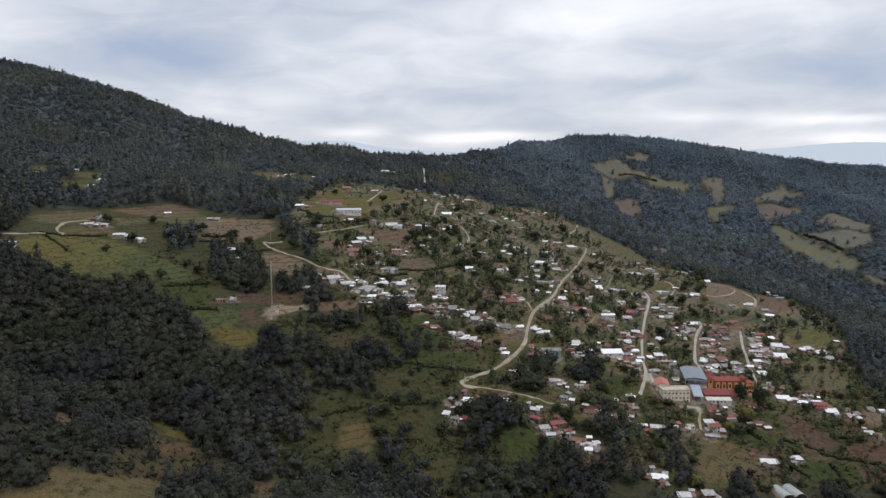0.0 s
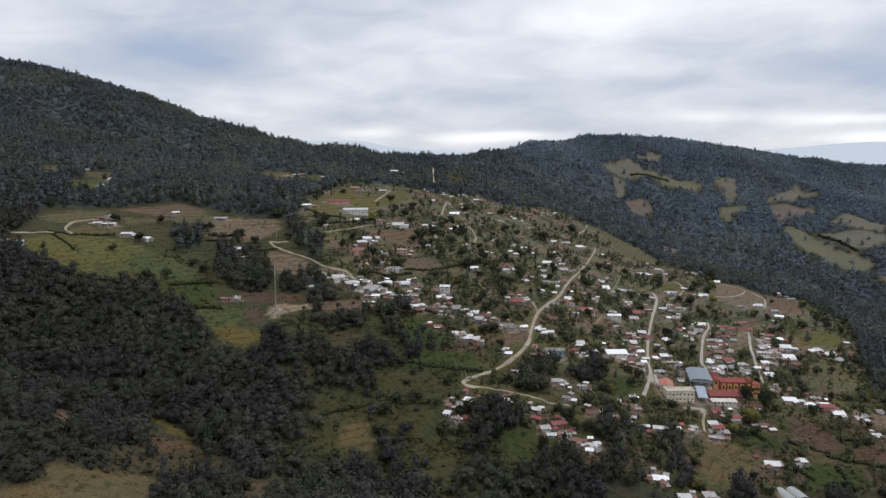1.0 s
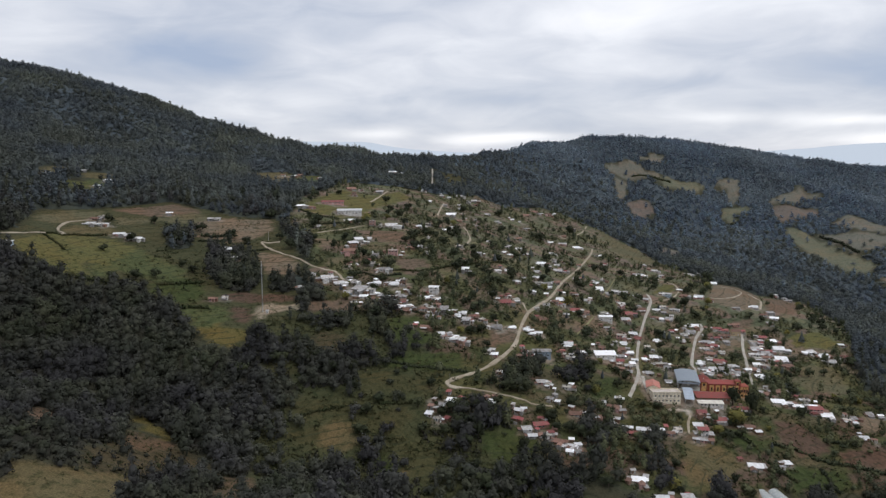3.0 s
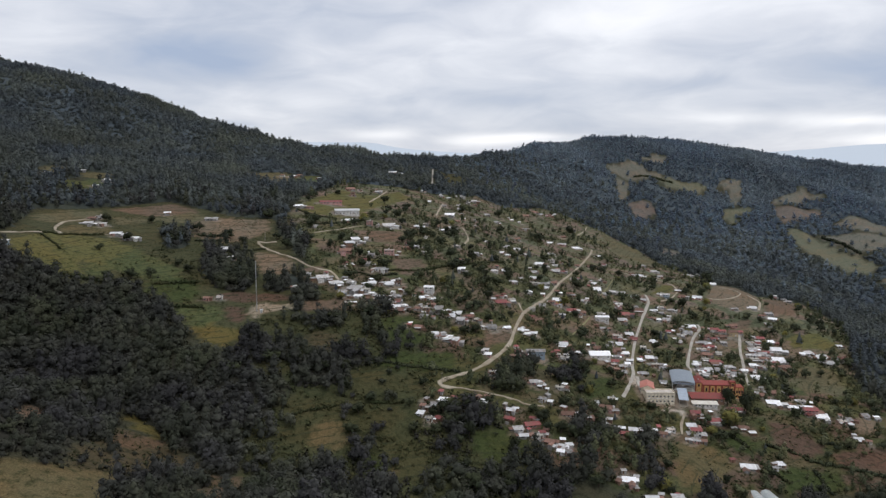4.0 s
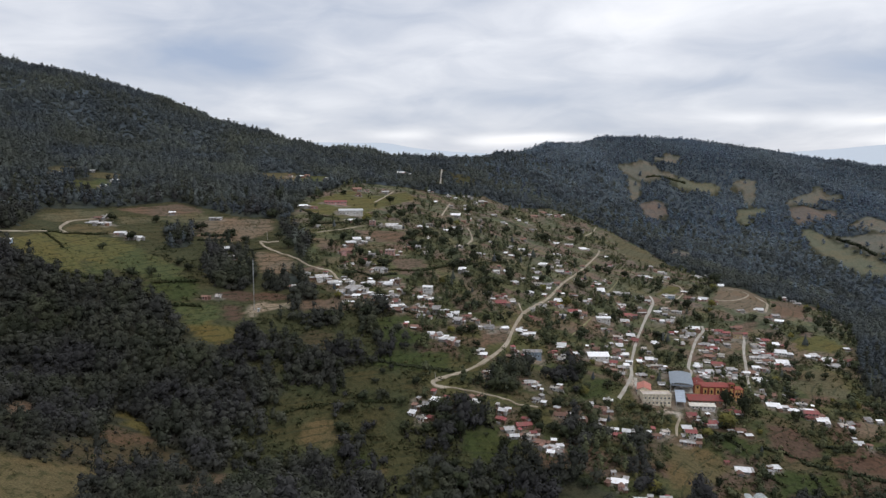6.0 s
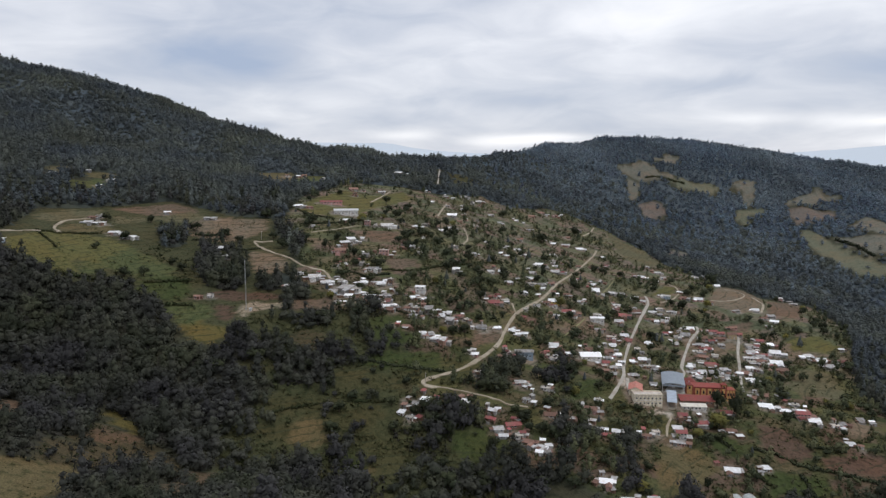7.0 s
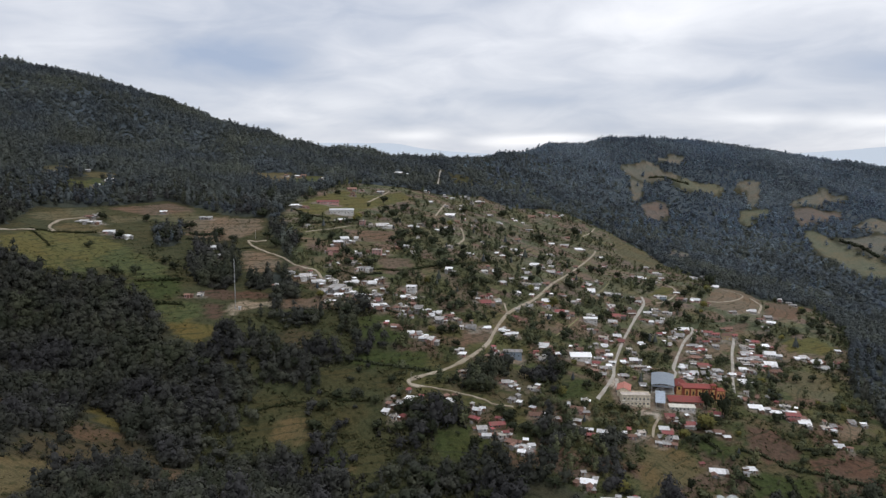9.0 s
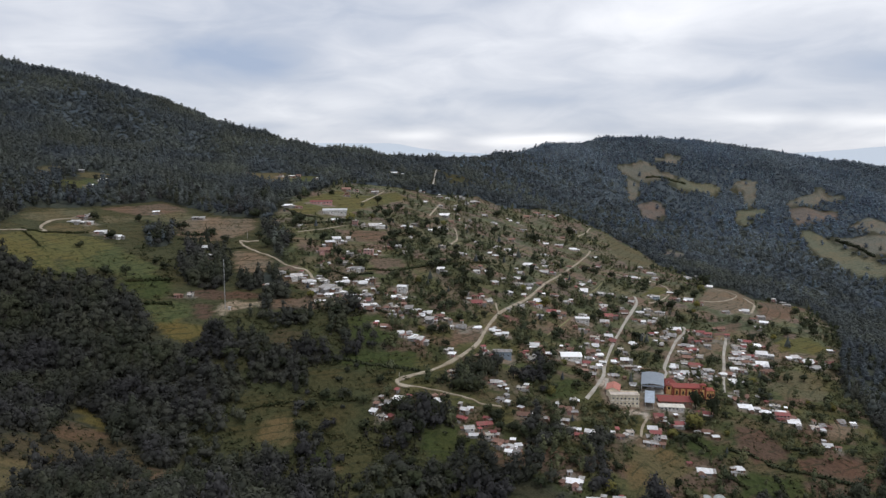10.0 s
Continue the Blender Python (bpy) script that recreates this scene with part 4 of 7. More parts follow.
houses(
    (-26.2, 1000.9, 4.1, 3.6, 2.4, -12, "W"),
    (-12.2, 1066.9, 5.9, 3.8, 2.2, -7, "G"),
    (-0.9, 1071.3, 4.4, 3.6, 2.2, -20, "W"),
    (14.5, 1106.1, 10.7, 8.6, 2.3, -24, "G"),
    (38.1, 1108.7, 9.2, 5.6, 2.5, 0, "W"),
    (4.7, 951.5, 13.1, 9.5, 2.7, -8, "W"),
    (21.0, 985.4, 6.8, 4.8, 2.2, -10, "G"),
    (-4.9, 1005.4, 5.5, 3.6, 2.1, 16, "G"),
    (17.5, 1017.2, 5.6, 4.3, 2.4, -10, "G"),
    (24.2, 952.6, 3.9, 3.6, 2.4, -24, "W"),
    (39.2, 975.4, 4.0, 3.6, 2.2, 11, "W"),
    (35.0, 925.3, 3.6, 3.6, 2.4, -3, "W"),
)
houses(
    (0.7, 822.6, 8.0, 4.7, 2.0, 25, "W"),
    (14.7, 854.3, 5.9, 4.7, 2.1, -9, "G"),
    (71.8, 1017.4, 5.6, 3.6, 2.1, 10, "G"),
    (97.5, 1070.6, 4.4, 3.6, 2.0, 12, "W"),
    (109.2, 1072.5, 3.7, 3.6, 2.0, -10, "W"),
    (125.1, 1138.5, 9.5, 7.6, 2.5, -14, "P"),
    (142.0, 1187.6, 8.2, 6.8, 2.1, 3, "P"),
    (168.4, 1201.4, 10.0, 8.5, 2.5, -6, "P"),
    (58.3, 1046.3, 5.8, 4.4, 2.2, -11, "G"),
    (116.0, 1038.2, 5.8, 3.7, 2.1, -8, "G"),
)
houses(
    (136.2, 996.6, 4.2, 3.6, 2.1, 13, "W"),
    (148.3, 994.5, 7.0, 5.1, 2.2, -4, "W"),
    (167.9, 1008.4, 11.3, 6.8, 2.7, -5, "G"),
    (188.4, 1011.0, 10.0, 7.8, 2.5, 14, "W"),
    (139.9, 911.1, 6.4, 3.6, 2.2, 11, "W"),
    (98.4, 845.2, 7.1, 5.4, 2.2, 5, "W"),
    (77.8, 804.9, 5.6, 3.7, 2.2, 8, "W"),
    (71.2, 806.7, 3.6, 3.6, 2.2, -15, "W"),
    (78.4, 857.3, 8.3, 7.0, 2.1, -11, "G"),
    (19.3, 755.6, 6.3, 4.5, 2.2, -26, "G"),
    (-11.1, 709.9, 4.9, 3.6, 2.2, -11, "G"),
    (-14.8, 747.6, 3.6, 3.6, 2.2, 8, "W"),
)
houses(
    (97.9, 943.9, 6.6, 4.3, 2.4, 5, "P"),
    (41.0, 752.4, 3.6, 3.6, 2.4, 16, "G"),
    (54.4, 846.9, 4.7, 4.0, 2.1, 22, "G"),
)
houses(
    (134.8, 810.0, 10.3, 7.3, 2.5, -22, "W"),
    (150.3, 874.0, 4.9, 4.1, 2.0, -6, "P"),
    (170.8, 882.4, 5.0, 3.8, 2.1, 7, "P"),
    (216.7, 986.5, 5.6, 4.1, 2.4, 16, "W"),
    (189.8, 896.3, 7.6, 4.9, 2.2, -3, "P"),
    (254.1, 899.3, 9.1, 7.0, 2.3, -32, "W"),
    (277.1, 982.4, 7.1, 5.1, 2.1, -1, "G"),
    (286.7, 951.3, 8.3, 5.1, 2.0, 1, "W"),
    (270.2, 887.9, 5.2, 4.4, 2.1, 16, "G"),
    (351.6, 1033.7, 7.6, 4.3, 2.2, -28, "W"),
    (336.6, 965.0, 8.5, 7.2, 2.0, -11, "G"),
    (358.9, 991.5, 8.8, 5.9, 2.0, -18, "G"),
)
houses(
    (178.4, 802.4, 5.7, 4.2, 2.2, -20, "W"),
    (190.0, 827.3, 3.6, 3.6, 2.2, -11, "W"),
    (154.8, 797.7, 5.7, 4.6, 2.2, 14, "G"),
    (177.4, 779.5, 8.9, 7.5, 2.2, -4, "W"),
    (186.5, 771.0, 5.5, 3.6, 2.2, -4, "G"),
    (197.1, 785.3, 6.8, 5.7, 2.2, -18, "W"),
    (207.9, 789.1, 8.0, 6.4, 2.2, -12, "G"),
    (121.7, 693.4, 6.9, 4.8, 2.4, -9, "W"),
    (153.6, 720.8, 6.2, 4.5, 2.1, 5, "G"),
    (223.2, 787.1, 6.9, 5.0, 2.0, -16, "W"),
    (231.1, 780.1, 5.7, 3.8, 2.1, -17, "G"),
    (195.5, 743.0, 7.5, 4.9, 2.4, 4, "W"),
)
houses(
    (214.1, 740.1, 11.9, 8.1, 2.5, 6, "P"),
    (134.1, 675.9, 8.7, 5.6, 2.4, 6, "R"),
    (146.6, 681.2, 4.9, 3.6, 2.1, 3, "P"),
    (121.4, 652.6, 3.7, 3.6, 2.2, -7, "W"),
    (194.8, 716.3, 10.4, 7.3, 2.5, -5, "R"),
    (189.4, 695.7, 8.1, 6.8, 2.2, -6, "W"),
    (161.8, 653.5, 4.8, 3.6, 2.4, -12, "G"),
    (305.5, 823.4, 9.8, 6.1, 2.3, -34, "W"),
    (287.4, 820.8, 7.3, 5.8, 2.2, -35, "P"),
    (235.2, 750.4, 4.4, 3.6, 2.0, -3, "W"),
    (241.9, 745.5, 4.4, 3.6, 2.1, -7, "G"),
    (232.8, 722.1, 4.3, 3.6, 2.4, -7, "W"),
)
houses(
    (224.1, 723.6, 4.3, 3.6, 2.0, -3, "P"),
    (235.9, 694.2, 4.1, 3.6, 2.2, -10, "R"),
    (265.7, 720.5, 9.7, 6.9, 2.5, -6, "W"),
    (257.6, 702.8, 8.4, 6.5, 2.2, -12, "G"),
    (248.5, 691.7, 4.2, 3.6, 2.1, 1, "W"),
    (223.7, 683.6, 5.1, 3.6, 2.4, -7, "G"),
    (172.1, 637.8, 8.4, 6.4, 5.0, -10, "W"),
    (188.1, 658.8, 6.8, 5.3, 2.4, -4, "W"),
    (274.8, 701.0, 7.4, 6.0, 2.4, 3, "P"),
)
houses(
    (-94.2, 585.8, 9.9, 6.6, 2.3, 23, "W"),
    (-82.5, 578.4, 8.2, 5.6, 2.2, 17, "W"),
    (-75.5, 620.8, 3.6, 3.6, 2.2, 0, "W"),
    (-60.5, 630.6, 4.4, 3.6, 2.2, 1, "W"),
    (-48.3, 620.6, 8.7, 5.1, 2.4, 1, "G"),
    (25.5, 668.9, 6.5, 4.6, 5.0, -5, "W"),
    (23.9, 706.3, 3.9, 3.6, 2.0, 16, "P"),
    (-69.8, 584.0, 3.6, 3.6, 2.4, -21, "G"),
    (-50.8, 588.8, 4.9, 4.2, 2.4, 28, "W"),
    (-37.4, 593.5, 8.3, 4.7, 2.1, 20, "W"),
    (-63.8, 573.2, 11.3, 9.0, 2.3, -17, "G"),
    (-72.0, 562.1, 6.3, 4.8, 2.1, 0, "G"),
)
houses(
    (-53.8, 567.9, 7.2, 4.8, 5.0, -15, "W"),
    (-58.5, 558.4, 6.3, 3.7, 2.0, -3, "W"),
    (-48.3, 558.2, 5.5, 4.0, 2.4, -17, "P"),
    (-39.6, 566.2, 4.8, 3.6, 2.2, -2, "W"),
    (-35.4, 559.5, 5.5, 4.2, 2.2, 1, "W"),
    (-29.5, 571.9, 5.6, 3.7, 2.2, -22, "G"),
    (-26.3, 564.7, 4.0, 3.6, 2.1, 2, "P"),
    (-27.2, 553.0, 7.8, 4.9, 2.2, 4, "W"),
    (-19.9, 556.4, 3.6, 3.6, 2.1, 26, "W"),
    (-22.4, 549.2, 4.6, 3.8, 2.4, -1, "P"),
    (-65.2, 543.2, 3.6, 3.6, 2.2, 15, "G"),
    (-22.4, 585.5, 3.6, 3.6, 2.0, 10, "G"),
)
houses(
    (-0.5, 583.0, 5.7, 4.6, 2.4, 0, "W"),
    (-7.2, 580.1, 3.6, 3.6, 2.2, -1, "W"),
    (1.0, 571.6, 4.0, 3.6, 2.4, 2, "P"),
    (-9.3, 557.6, 3.6, 3.6, 2.4, -18, "P"),
    (-1.9, 556.4, 5.5, 4.1, 5.0, -14, "G"),
    (8.0, 564.0, 6.3, 5.2, 5.0, -1, "G"),
    (-4.1, 547.3, 3.9, 3.6, 2.1, -7, "G"),
    (19.2, 562.5, 4.0, 3.6, 2.2, 21, "W"),
    (24.7, 570.3, 3.6, 3.6, 2.2, -8, "W"),
    (33.8, 571.1, 5.6, 4.2, 2.4, 14, "P"),
    (39.4, 568.5, 4.8, 3.6, 2.1, -26, "G"),
    (26.4, 554.6, 6.3, 4.8, 5.0, -7, "W"),
)
houses(
    (-6.2, 527.9, 6.0, 3.6, 2.4, -15, "P"),
    (7.0, 523.6, 4.5, 3.6, 2.0, 13, "W"),
    (16.6, 522.1, 6.7, 4.5, 2.4, -11, "W"),
    (22.2, 518.7, 7.4, 5.1, 5.0, -17, "W"),
)
houses(
    (59.3, 709.1, 5.9, 4.8, 2.4, 17, "W"),
    (70.2, 725.1, 5.1, 3.6, 2.2, -16, "W"),
    (77.3, 695.3, 5.9, 4.7, 2.1, 10, "W"),
    (86.9, 717.8, 4.0, 3.6, 2.2, 17, "G"),
    (101.9, 740.2, 6.2, 5.2, 2.0, -11, "W"),
    (101.2, 721.5, 7.1, 5.4, 2.4, 5, "W"),
    (115.7, 817.9, 9.2, 7.4, 2.7, -22, "W"),
    (105.4, 767.0, 5.4, 3.6, 2.1, -6, "G"),
    (137.3, 870.0, 6.1, 4.7, 2.1, -22, "W"),
    (139.7, 844.8, 4.8, 3.6, 2.0, -1, "G"),
    (112.9, 731.3, 6.2, 4.6, 2.2, 17, "G"),
    (114.1, 719.5, 4.1, 3.6, 2.2, -21, "W"),
)
houses(
    (93.0, 682.6, 3.6, 3.6, 2.4, 8, "W"),
    (107.5, 691.6, 3.6, 3.6, 2.1, -18, "W"),
    (103.9, 660.1, 5.6, 4.7, 2.4, 3, "G"),
    (114.0, 677.7, 3.9, 3.6, 2.4, -17, "P"),
    (125.1, 720.6, 4.1, 3.6, 2.4, 2, "P"),
    (139.9, 728.7, 5.2, 3.6, 2.2, -11, "P"),
    (62.2, 627.4, 9.7, 8.1, 2.3, 8, "R"),
    (73.2, 642.3, 6.3, 4.4, 2.0, 19, "W"),
    (50.7, 635.8, 4.5, 3.6, 2.0, -2, "G"),
    (92.7, 639.1, 5.4, 3.6, 2.4, 13, "G"),
    (96.0, 618.2, 7.9, 5.1, 2.0, -28, "P"),
    (51.5, 565.2, 8.8, 5.4, 2.4, 8, "G"),
)
houses(
    (65.4, 574.6, 4.9, 3.6, 2.0, 19, "W"),
    (78.0, 579.1, 3.6, 3.6, 2.1, 21, "W"),
    (82.8, 574.8, 3.6, 3.6, 2.1, 14, "W"),
    (112.9, 577.9, 8.4, 6.2, 2.2, -9, "W"),
)
houses(
    (48.0, 514.1, 4.4, 3.6, 2.1, -9, "W"),
    (71.8, 534.4, 3.6, 3.6, 2.2, 18, "R"),
    (76.1, 529.2, 5.3, 4.0, 2.1, 16, "R"),
    (104.8, 552.1, 6.4, 3.8, 2.2, -6, "G"),
    (110.1, 550.3, 4.8, 3.6, 2.0, -25, "W"),
    (124.8, 569.1, 3.6, 3.6, 2.4, 1, "W"),
    (145.5, 595.6, 5.2, 4.4, 2.2, 0, "P"),
    (171.0, 623.5, 5.5, 3.6, 2.0, 1, "W"),
    (163.3, 606.1, 8.9, 6.8, 2.2, 2, "P"),
    (172.4, 601.8, 4.5, 3.6, 2.4, 2, "W"),
    (161.0, 587.6, 4.3, 3.6, 2.2, -2, "G"),
    (168.2, 575.8, 3.6, 3.6, 2.0, 2, "W"),
)
houses(
    (154.3, 565.7, 4.2, 3.6, 2.0, 3, "G"),
    (49.9, 488.9, 4.2, 3.6, 2.2, 8, "W"),
    (81.1, 489.9, 5.7, 3.6, 2.1, 11, "W"),
    (85.9, 488.7, 3.6, 3.6, 2.4, -24, "W"),
    (100.5, 493.3, 6.5, 4.9, 2.0, -17, "W"),
    (85.9, 469.3, 3.6, 3.6, 2.0, -30, "G"),
    (42.4, 451.0, 3.6, 3.6, 2.2, -22, "W"),
    (16.7, 446.5, 5.9, 4.0, 2.0, -14, "W"),
    (10.5, 441.9, 3.6, 3.6, 2.2, -8, "G"),
    (2.2, 431.4, 3.8, 3.6, 2.1, -18, "W"),
    (8.8, 428.5, 3.6, 3.6, 2.1, -22, "W"),
    (61.1, 446.7, 3.6, 3.6, 2.4, -22, "W"),
)
houses(
    (59.6, 438.0, 4.5, 3.6, 2.2, -24, "R"),
    (101.2, 456.6, 8.2, 5.1, 2.1, -1, "P"),
    (121.0, 459.3, 6.2, 4.9, 2.4, 5, "P"),
    (132.6, 479.7, 5.8, 4.2, 2.4, -10, "P"),
    (139.3, 495.6, 3.7, 3.6, 2.1, -12, "G"),
)
houses(
    (73.6, 434.3, 7.1, 5.0, 2.4, 15, "R"),
    (65.6, 428.0, 5.7, 3.6, 2.2, 12, "W"),
    (68.4, 421.8, 5.1, 3.6, 2.1, 8, "W"),
    (78.2, 424.4, 5.7, 4.5, 2.0, 11, "W"),
    (84.5, 419.7, 7.0, 4.7, 2.1, -24, "P"),
    (91.1, 414.9, 5.0, 3.6, 2.0, -23, "W"),
    (95.0, 411.7, 3.6, 3.6, 2.2, 15, "G"),
)
houses(
    (336.3, 715.7, 6.7, 4.6, 2.0, -4, "R"),
    (343.6, 707.9, 6.7, 5.3, 2.0, -5, "W"),
    (325.6, 699.7, 7.6, 4.4, 2.1, -1, "R"),
    (341.9, 689.1, 9.8, 7.8, 2.7, -12, "W"),
    (315.7, 682.6, 7.5, 4.2, 2.4, -6, "W"),
    (322.1, 675.1, 7.4, 5.2, 2.4, -2, "G"),
    (308.2, 659.2, 8.3, 5.7, 2.0, 2, "W"),
    (319.0, 657.2, 5.2, 3.7, 2.2, 2, "G"),
    (333.3, 663.8, 10.5, 8.8, 2.7, -12, "W"),
    (329.3, 649.8, 8.3, 5.1, 2.0, -7, "P"),
    (299.7, 640.3, 6.0, 3.6, 2.4, -6, "W"),
    (289.5, 607.3, 7.7, 4.9, 2.2, 5, "W"),
)
houses(
    (367.6, 688.2, 4.4, 3.6, 2.0, -11, "W"),
    (383.5, 685.3, 10.0, 7.5, 2.5, 5, "W"),
    (387.1, 674.9, 7.7, 5.8, 2.1, 3, "G"),
    (421.0, 721.3, 4.7, 3.6, 2.0, -10, "W"),
    (289.0, 572.2, 8.3, 5.1, 2.4, 6, "P"),
    (277.9, 544.7, 9.7, 5.3, 2.3, -5, "W"),
    (276.1, 561.6, 4.5, 3.6, 2.2, -8, "P"),
    (290.7, 538.8, 4.4, 3.6, 2.2, -10, "W"),
    (306.2, 559.5, 3.7, 3.6, 2.2, -10, "W"),
    (301.8, 533.8, 9.7, 6.2, 5.0, -7, "R"),
    (308.5, 528.7, 8.0, 6.6, 2.4, -11, "W"),
    (305.1, 544.2, 6.3, 3.9, 2.4, -11, "W"),
)
houses(
    (322.7, 526.4, 6.2, 4.2, 2.1, -2, "W"),
    (331.3, 531.8, 3.6, 3.6, 2.2, -1, "G"),
    (319.4, 498.7, 4.3, 3.6, 2.0, -11, "W"),
    (353.6, 550.0, 4.7, 3.6, 2.1, -2, "G"),
    (218.7, 444.7, 8.8, 6.0, 2.0, -6, "W"),
    (244.0, 453.5, 3.8, 3.6, 2.0, 1, "W"),
    (128.2, 391.8, 6.8, 5.7, 2.0, -10, "W"),
    (138.1, 376.6, 6.7, 5.4, 2.1, 0, "W"),
    (153.0, 377.0, 6.1, 4.5, 5.0, 2, "G"),
    (145.0, 454.0, 4.9, 3.7, 2.2, -10, "W"),
    (136.9, 446.3, 4.8, 3.6, 2.4, -10, "R"),
    (174.5, 467.8, 5.1, 4.1, 2.0, 2, "W"),
)
houses(
    (166.0, 459.5, 4.3, 3.6, 2.2, -8, "P"),
    (192.5, 480.4, 6.0, 4.0, 2.0, -4, "W"),
    (192.5, 470.7, 6.7, 5.6, 5.0, -4, "R"),
    (190.0, 461.2, 4.4, 3.6, 2.0, -5, "G"),
    (213.0, 495.3, 8.6, 6.0, 2.0, 5, "R"),
    (199.6, 495.8, 6.2, 5.2, 5.0, 1, "R"),
    (238.7, 519.0, 7.4, 5.2, 2.1, -6, "R"),
    (232.6, 490.7, 4.7, 3.6, 2.4, -7, "P"),
)
houses(
    (238.2, 604.1, 5.6, 4.1, 2.0, 2, "G"),
    (259.0, 611.2, 8.5, 6.2, 2.2, -7, "G"),
    (261.0, 602.1, 5.6, 3.6, 2.1, -4, "G"),
    (284.7, 622.2, 4.9, 3.6, 2.0, -8, "W"),
    (68.7, 523.7, 3.6, 3.6, 2.4, -20, "P"),
    (159.9, 551.4, 3.6, 3.6, 2.4, -8, "G"),
    (178.1, 561.9, 5.1, 3.6, 2.0, 3, "G"),
    (200.9, 587.4, 5.3, 4.2, 2.0, -9, "G"),
    (239.5, 670.6, 5.0, 3.6, 2.4, -2, "G"),
    (242.5, 602.0, 6.5, 5.3, 2.1, -11, "W"),
    (261.7, 633.5, 8.8, 6.9, 2.0, -12, "R"),
)
houses(
    (238.3, 614.0, 3.6, 3.6, 2.4, -1, "W"),
    (239.0, 590.5, 5.5, 3.8, 2.4, -11, "G"),
    (270.6, 607.8, 8.6, 6.7, 2.0, -3, "G"),
    (182.9, 594.1, 3.6, 3.6, 2.4, 1, "W"),
    (194.3, 606.4, 6.3, 5.2, 2.1, -5, "W"),
    (194.9, 590.7, 7.1, 4.2, 2.4, 2, "W"),
    (194.5, 629.8, 4.7, 3.6, 2.4, -5, "W"),
    (209.6, 654.3, 3.6, 3.6, 2.4, -7, "W"),
    (266.1, 681.0, 7.2, 4.8, 2.0, -12, "G"),
    (260.0, 663.4, 6.1, 4.7, 2.0, 2, "W"),
    (291.1, 723.5, 8.8, 5.0, 2.4, -5, "R"),
    (281.2, 723.2, 5.5, 4.5, 2.0, -8, "P"),
)
houses(
    (289.7, 689.6, 5.3, 4.1, 2.2, -3, "G"),
    (259.1, 650.5, 7.0, 5.1, 2.1, -10, "P"),
    (191.6, 552.0, 5.0, 3.6, 2.0, -5, "G"),
    (271.7, 625.2, 6.8, 3.8, 2.0, 3, "G"),
    (378.3, 794.5, 7.4, 4.7, 2.2, 0, "G"),
    (374.7, 776.6, 8.5, 5.5, 2.2, -28, "W"),
    (340.4, 797.8, 4.9, 3.6, 2.0, 13, "G"),
    (290.6, 625.9, 4.9, 3.6, 2.4, -10, "P"),
)
houses(
    (319.5, 698.8, 7.0, 5.6, 2.3, 3, "G"),
    (322.9, 689.6, 7.0, 4.7, 2.1, 1, "W"),
    (311.0, 668.1, 7.7, 4.7, 2.1, -1, "G"),
    (316.5, 662.3, 6.7, 4.4, 2.5, 2, "P"),
    (307.3, 639.9, 5.6, 4.1, 2.5, 4, "G"),
    (328.1, 681.0, 5.9, 3.9, 2.1, -1, "R"),
    (270.7, 673.3, 6.7, 4.6, 2.5, -6, "R"),
    (253.6, 635.7, 6.3, 3.7, 2.3, -11, "G"),
    (259.5, 627.9, 6.3, 4.7, 2.3, 0, "P"),
    (247.7, 608.1, 5.2, 3.7, 2.1, -1, "W"),
    (281.9, 696.5, 5.9, 3.4, 2.5, -2, "R"),
    (295.1, 706.7, 7.0, 4.6, 2.5, -8, "P"),
)
houses(
    (157.2, 575.4, 5.6, 4.4, 2.1, 1, "R"),
    (162.5, 567.0, 5.5, 4.0, 2.5, -10, "G"),
    (172.4, 586.1, 4.9, 2.8, 2.3, -7, "W"),
    (317.7, 741.5, 7.4, 5.0, 2.5, 1, "P"),
    (318.1, 724.8, 6.2, 3.5, 2.5, 0, "R"),
    (298.5, 721.5, 7.1, 4.4, 2.3, 2, "R"),
    (273.9, 658.8, 5.6, 3.5, 2.3, -7, "S"),
)

houses(
    (-315.3, 494.2, 12.0, 5.0, 2.2, 3, "W"),
    (-324.6, 631.1, 7.0, 5.0, 2.2, 17, "W"),
    (-319.7, 635.8, 7.0, 5.0, 2.4, 9, "W"),
    (-313.6, 636.1, 6.0, 4.0, 2.2, -4, "S"),
    (-330.1, 649.7, 7.0, 5.0, 2.2, -6, "P"),
    (-327.6, 656.7, 5.0, 4.0, 2.4, 11, "W"),
    (-289.6, 614.1, 9.0, 6.0, 2.4, 19, "W"),
    (-283.9, 614.7, 6.0, 5.0, 2.2, 1, "W"),
    (-275.0, 605.9, 6.0, 4.0, 2.6, 11, "S"),
    (-270.1, 610.6, 6.0, 4.0, 2.4, 2, "W"),
    (-280.7, 702.9, 6.0, 4.0, 2.2, 20, "W"),
    (-237.7, 701.2, 5.0, 4.0, 2.2, 2, "S"),
)
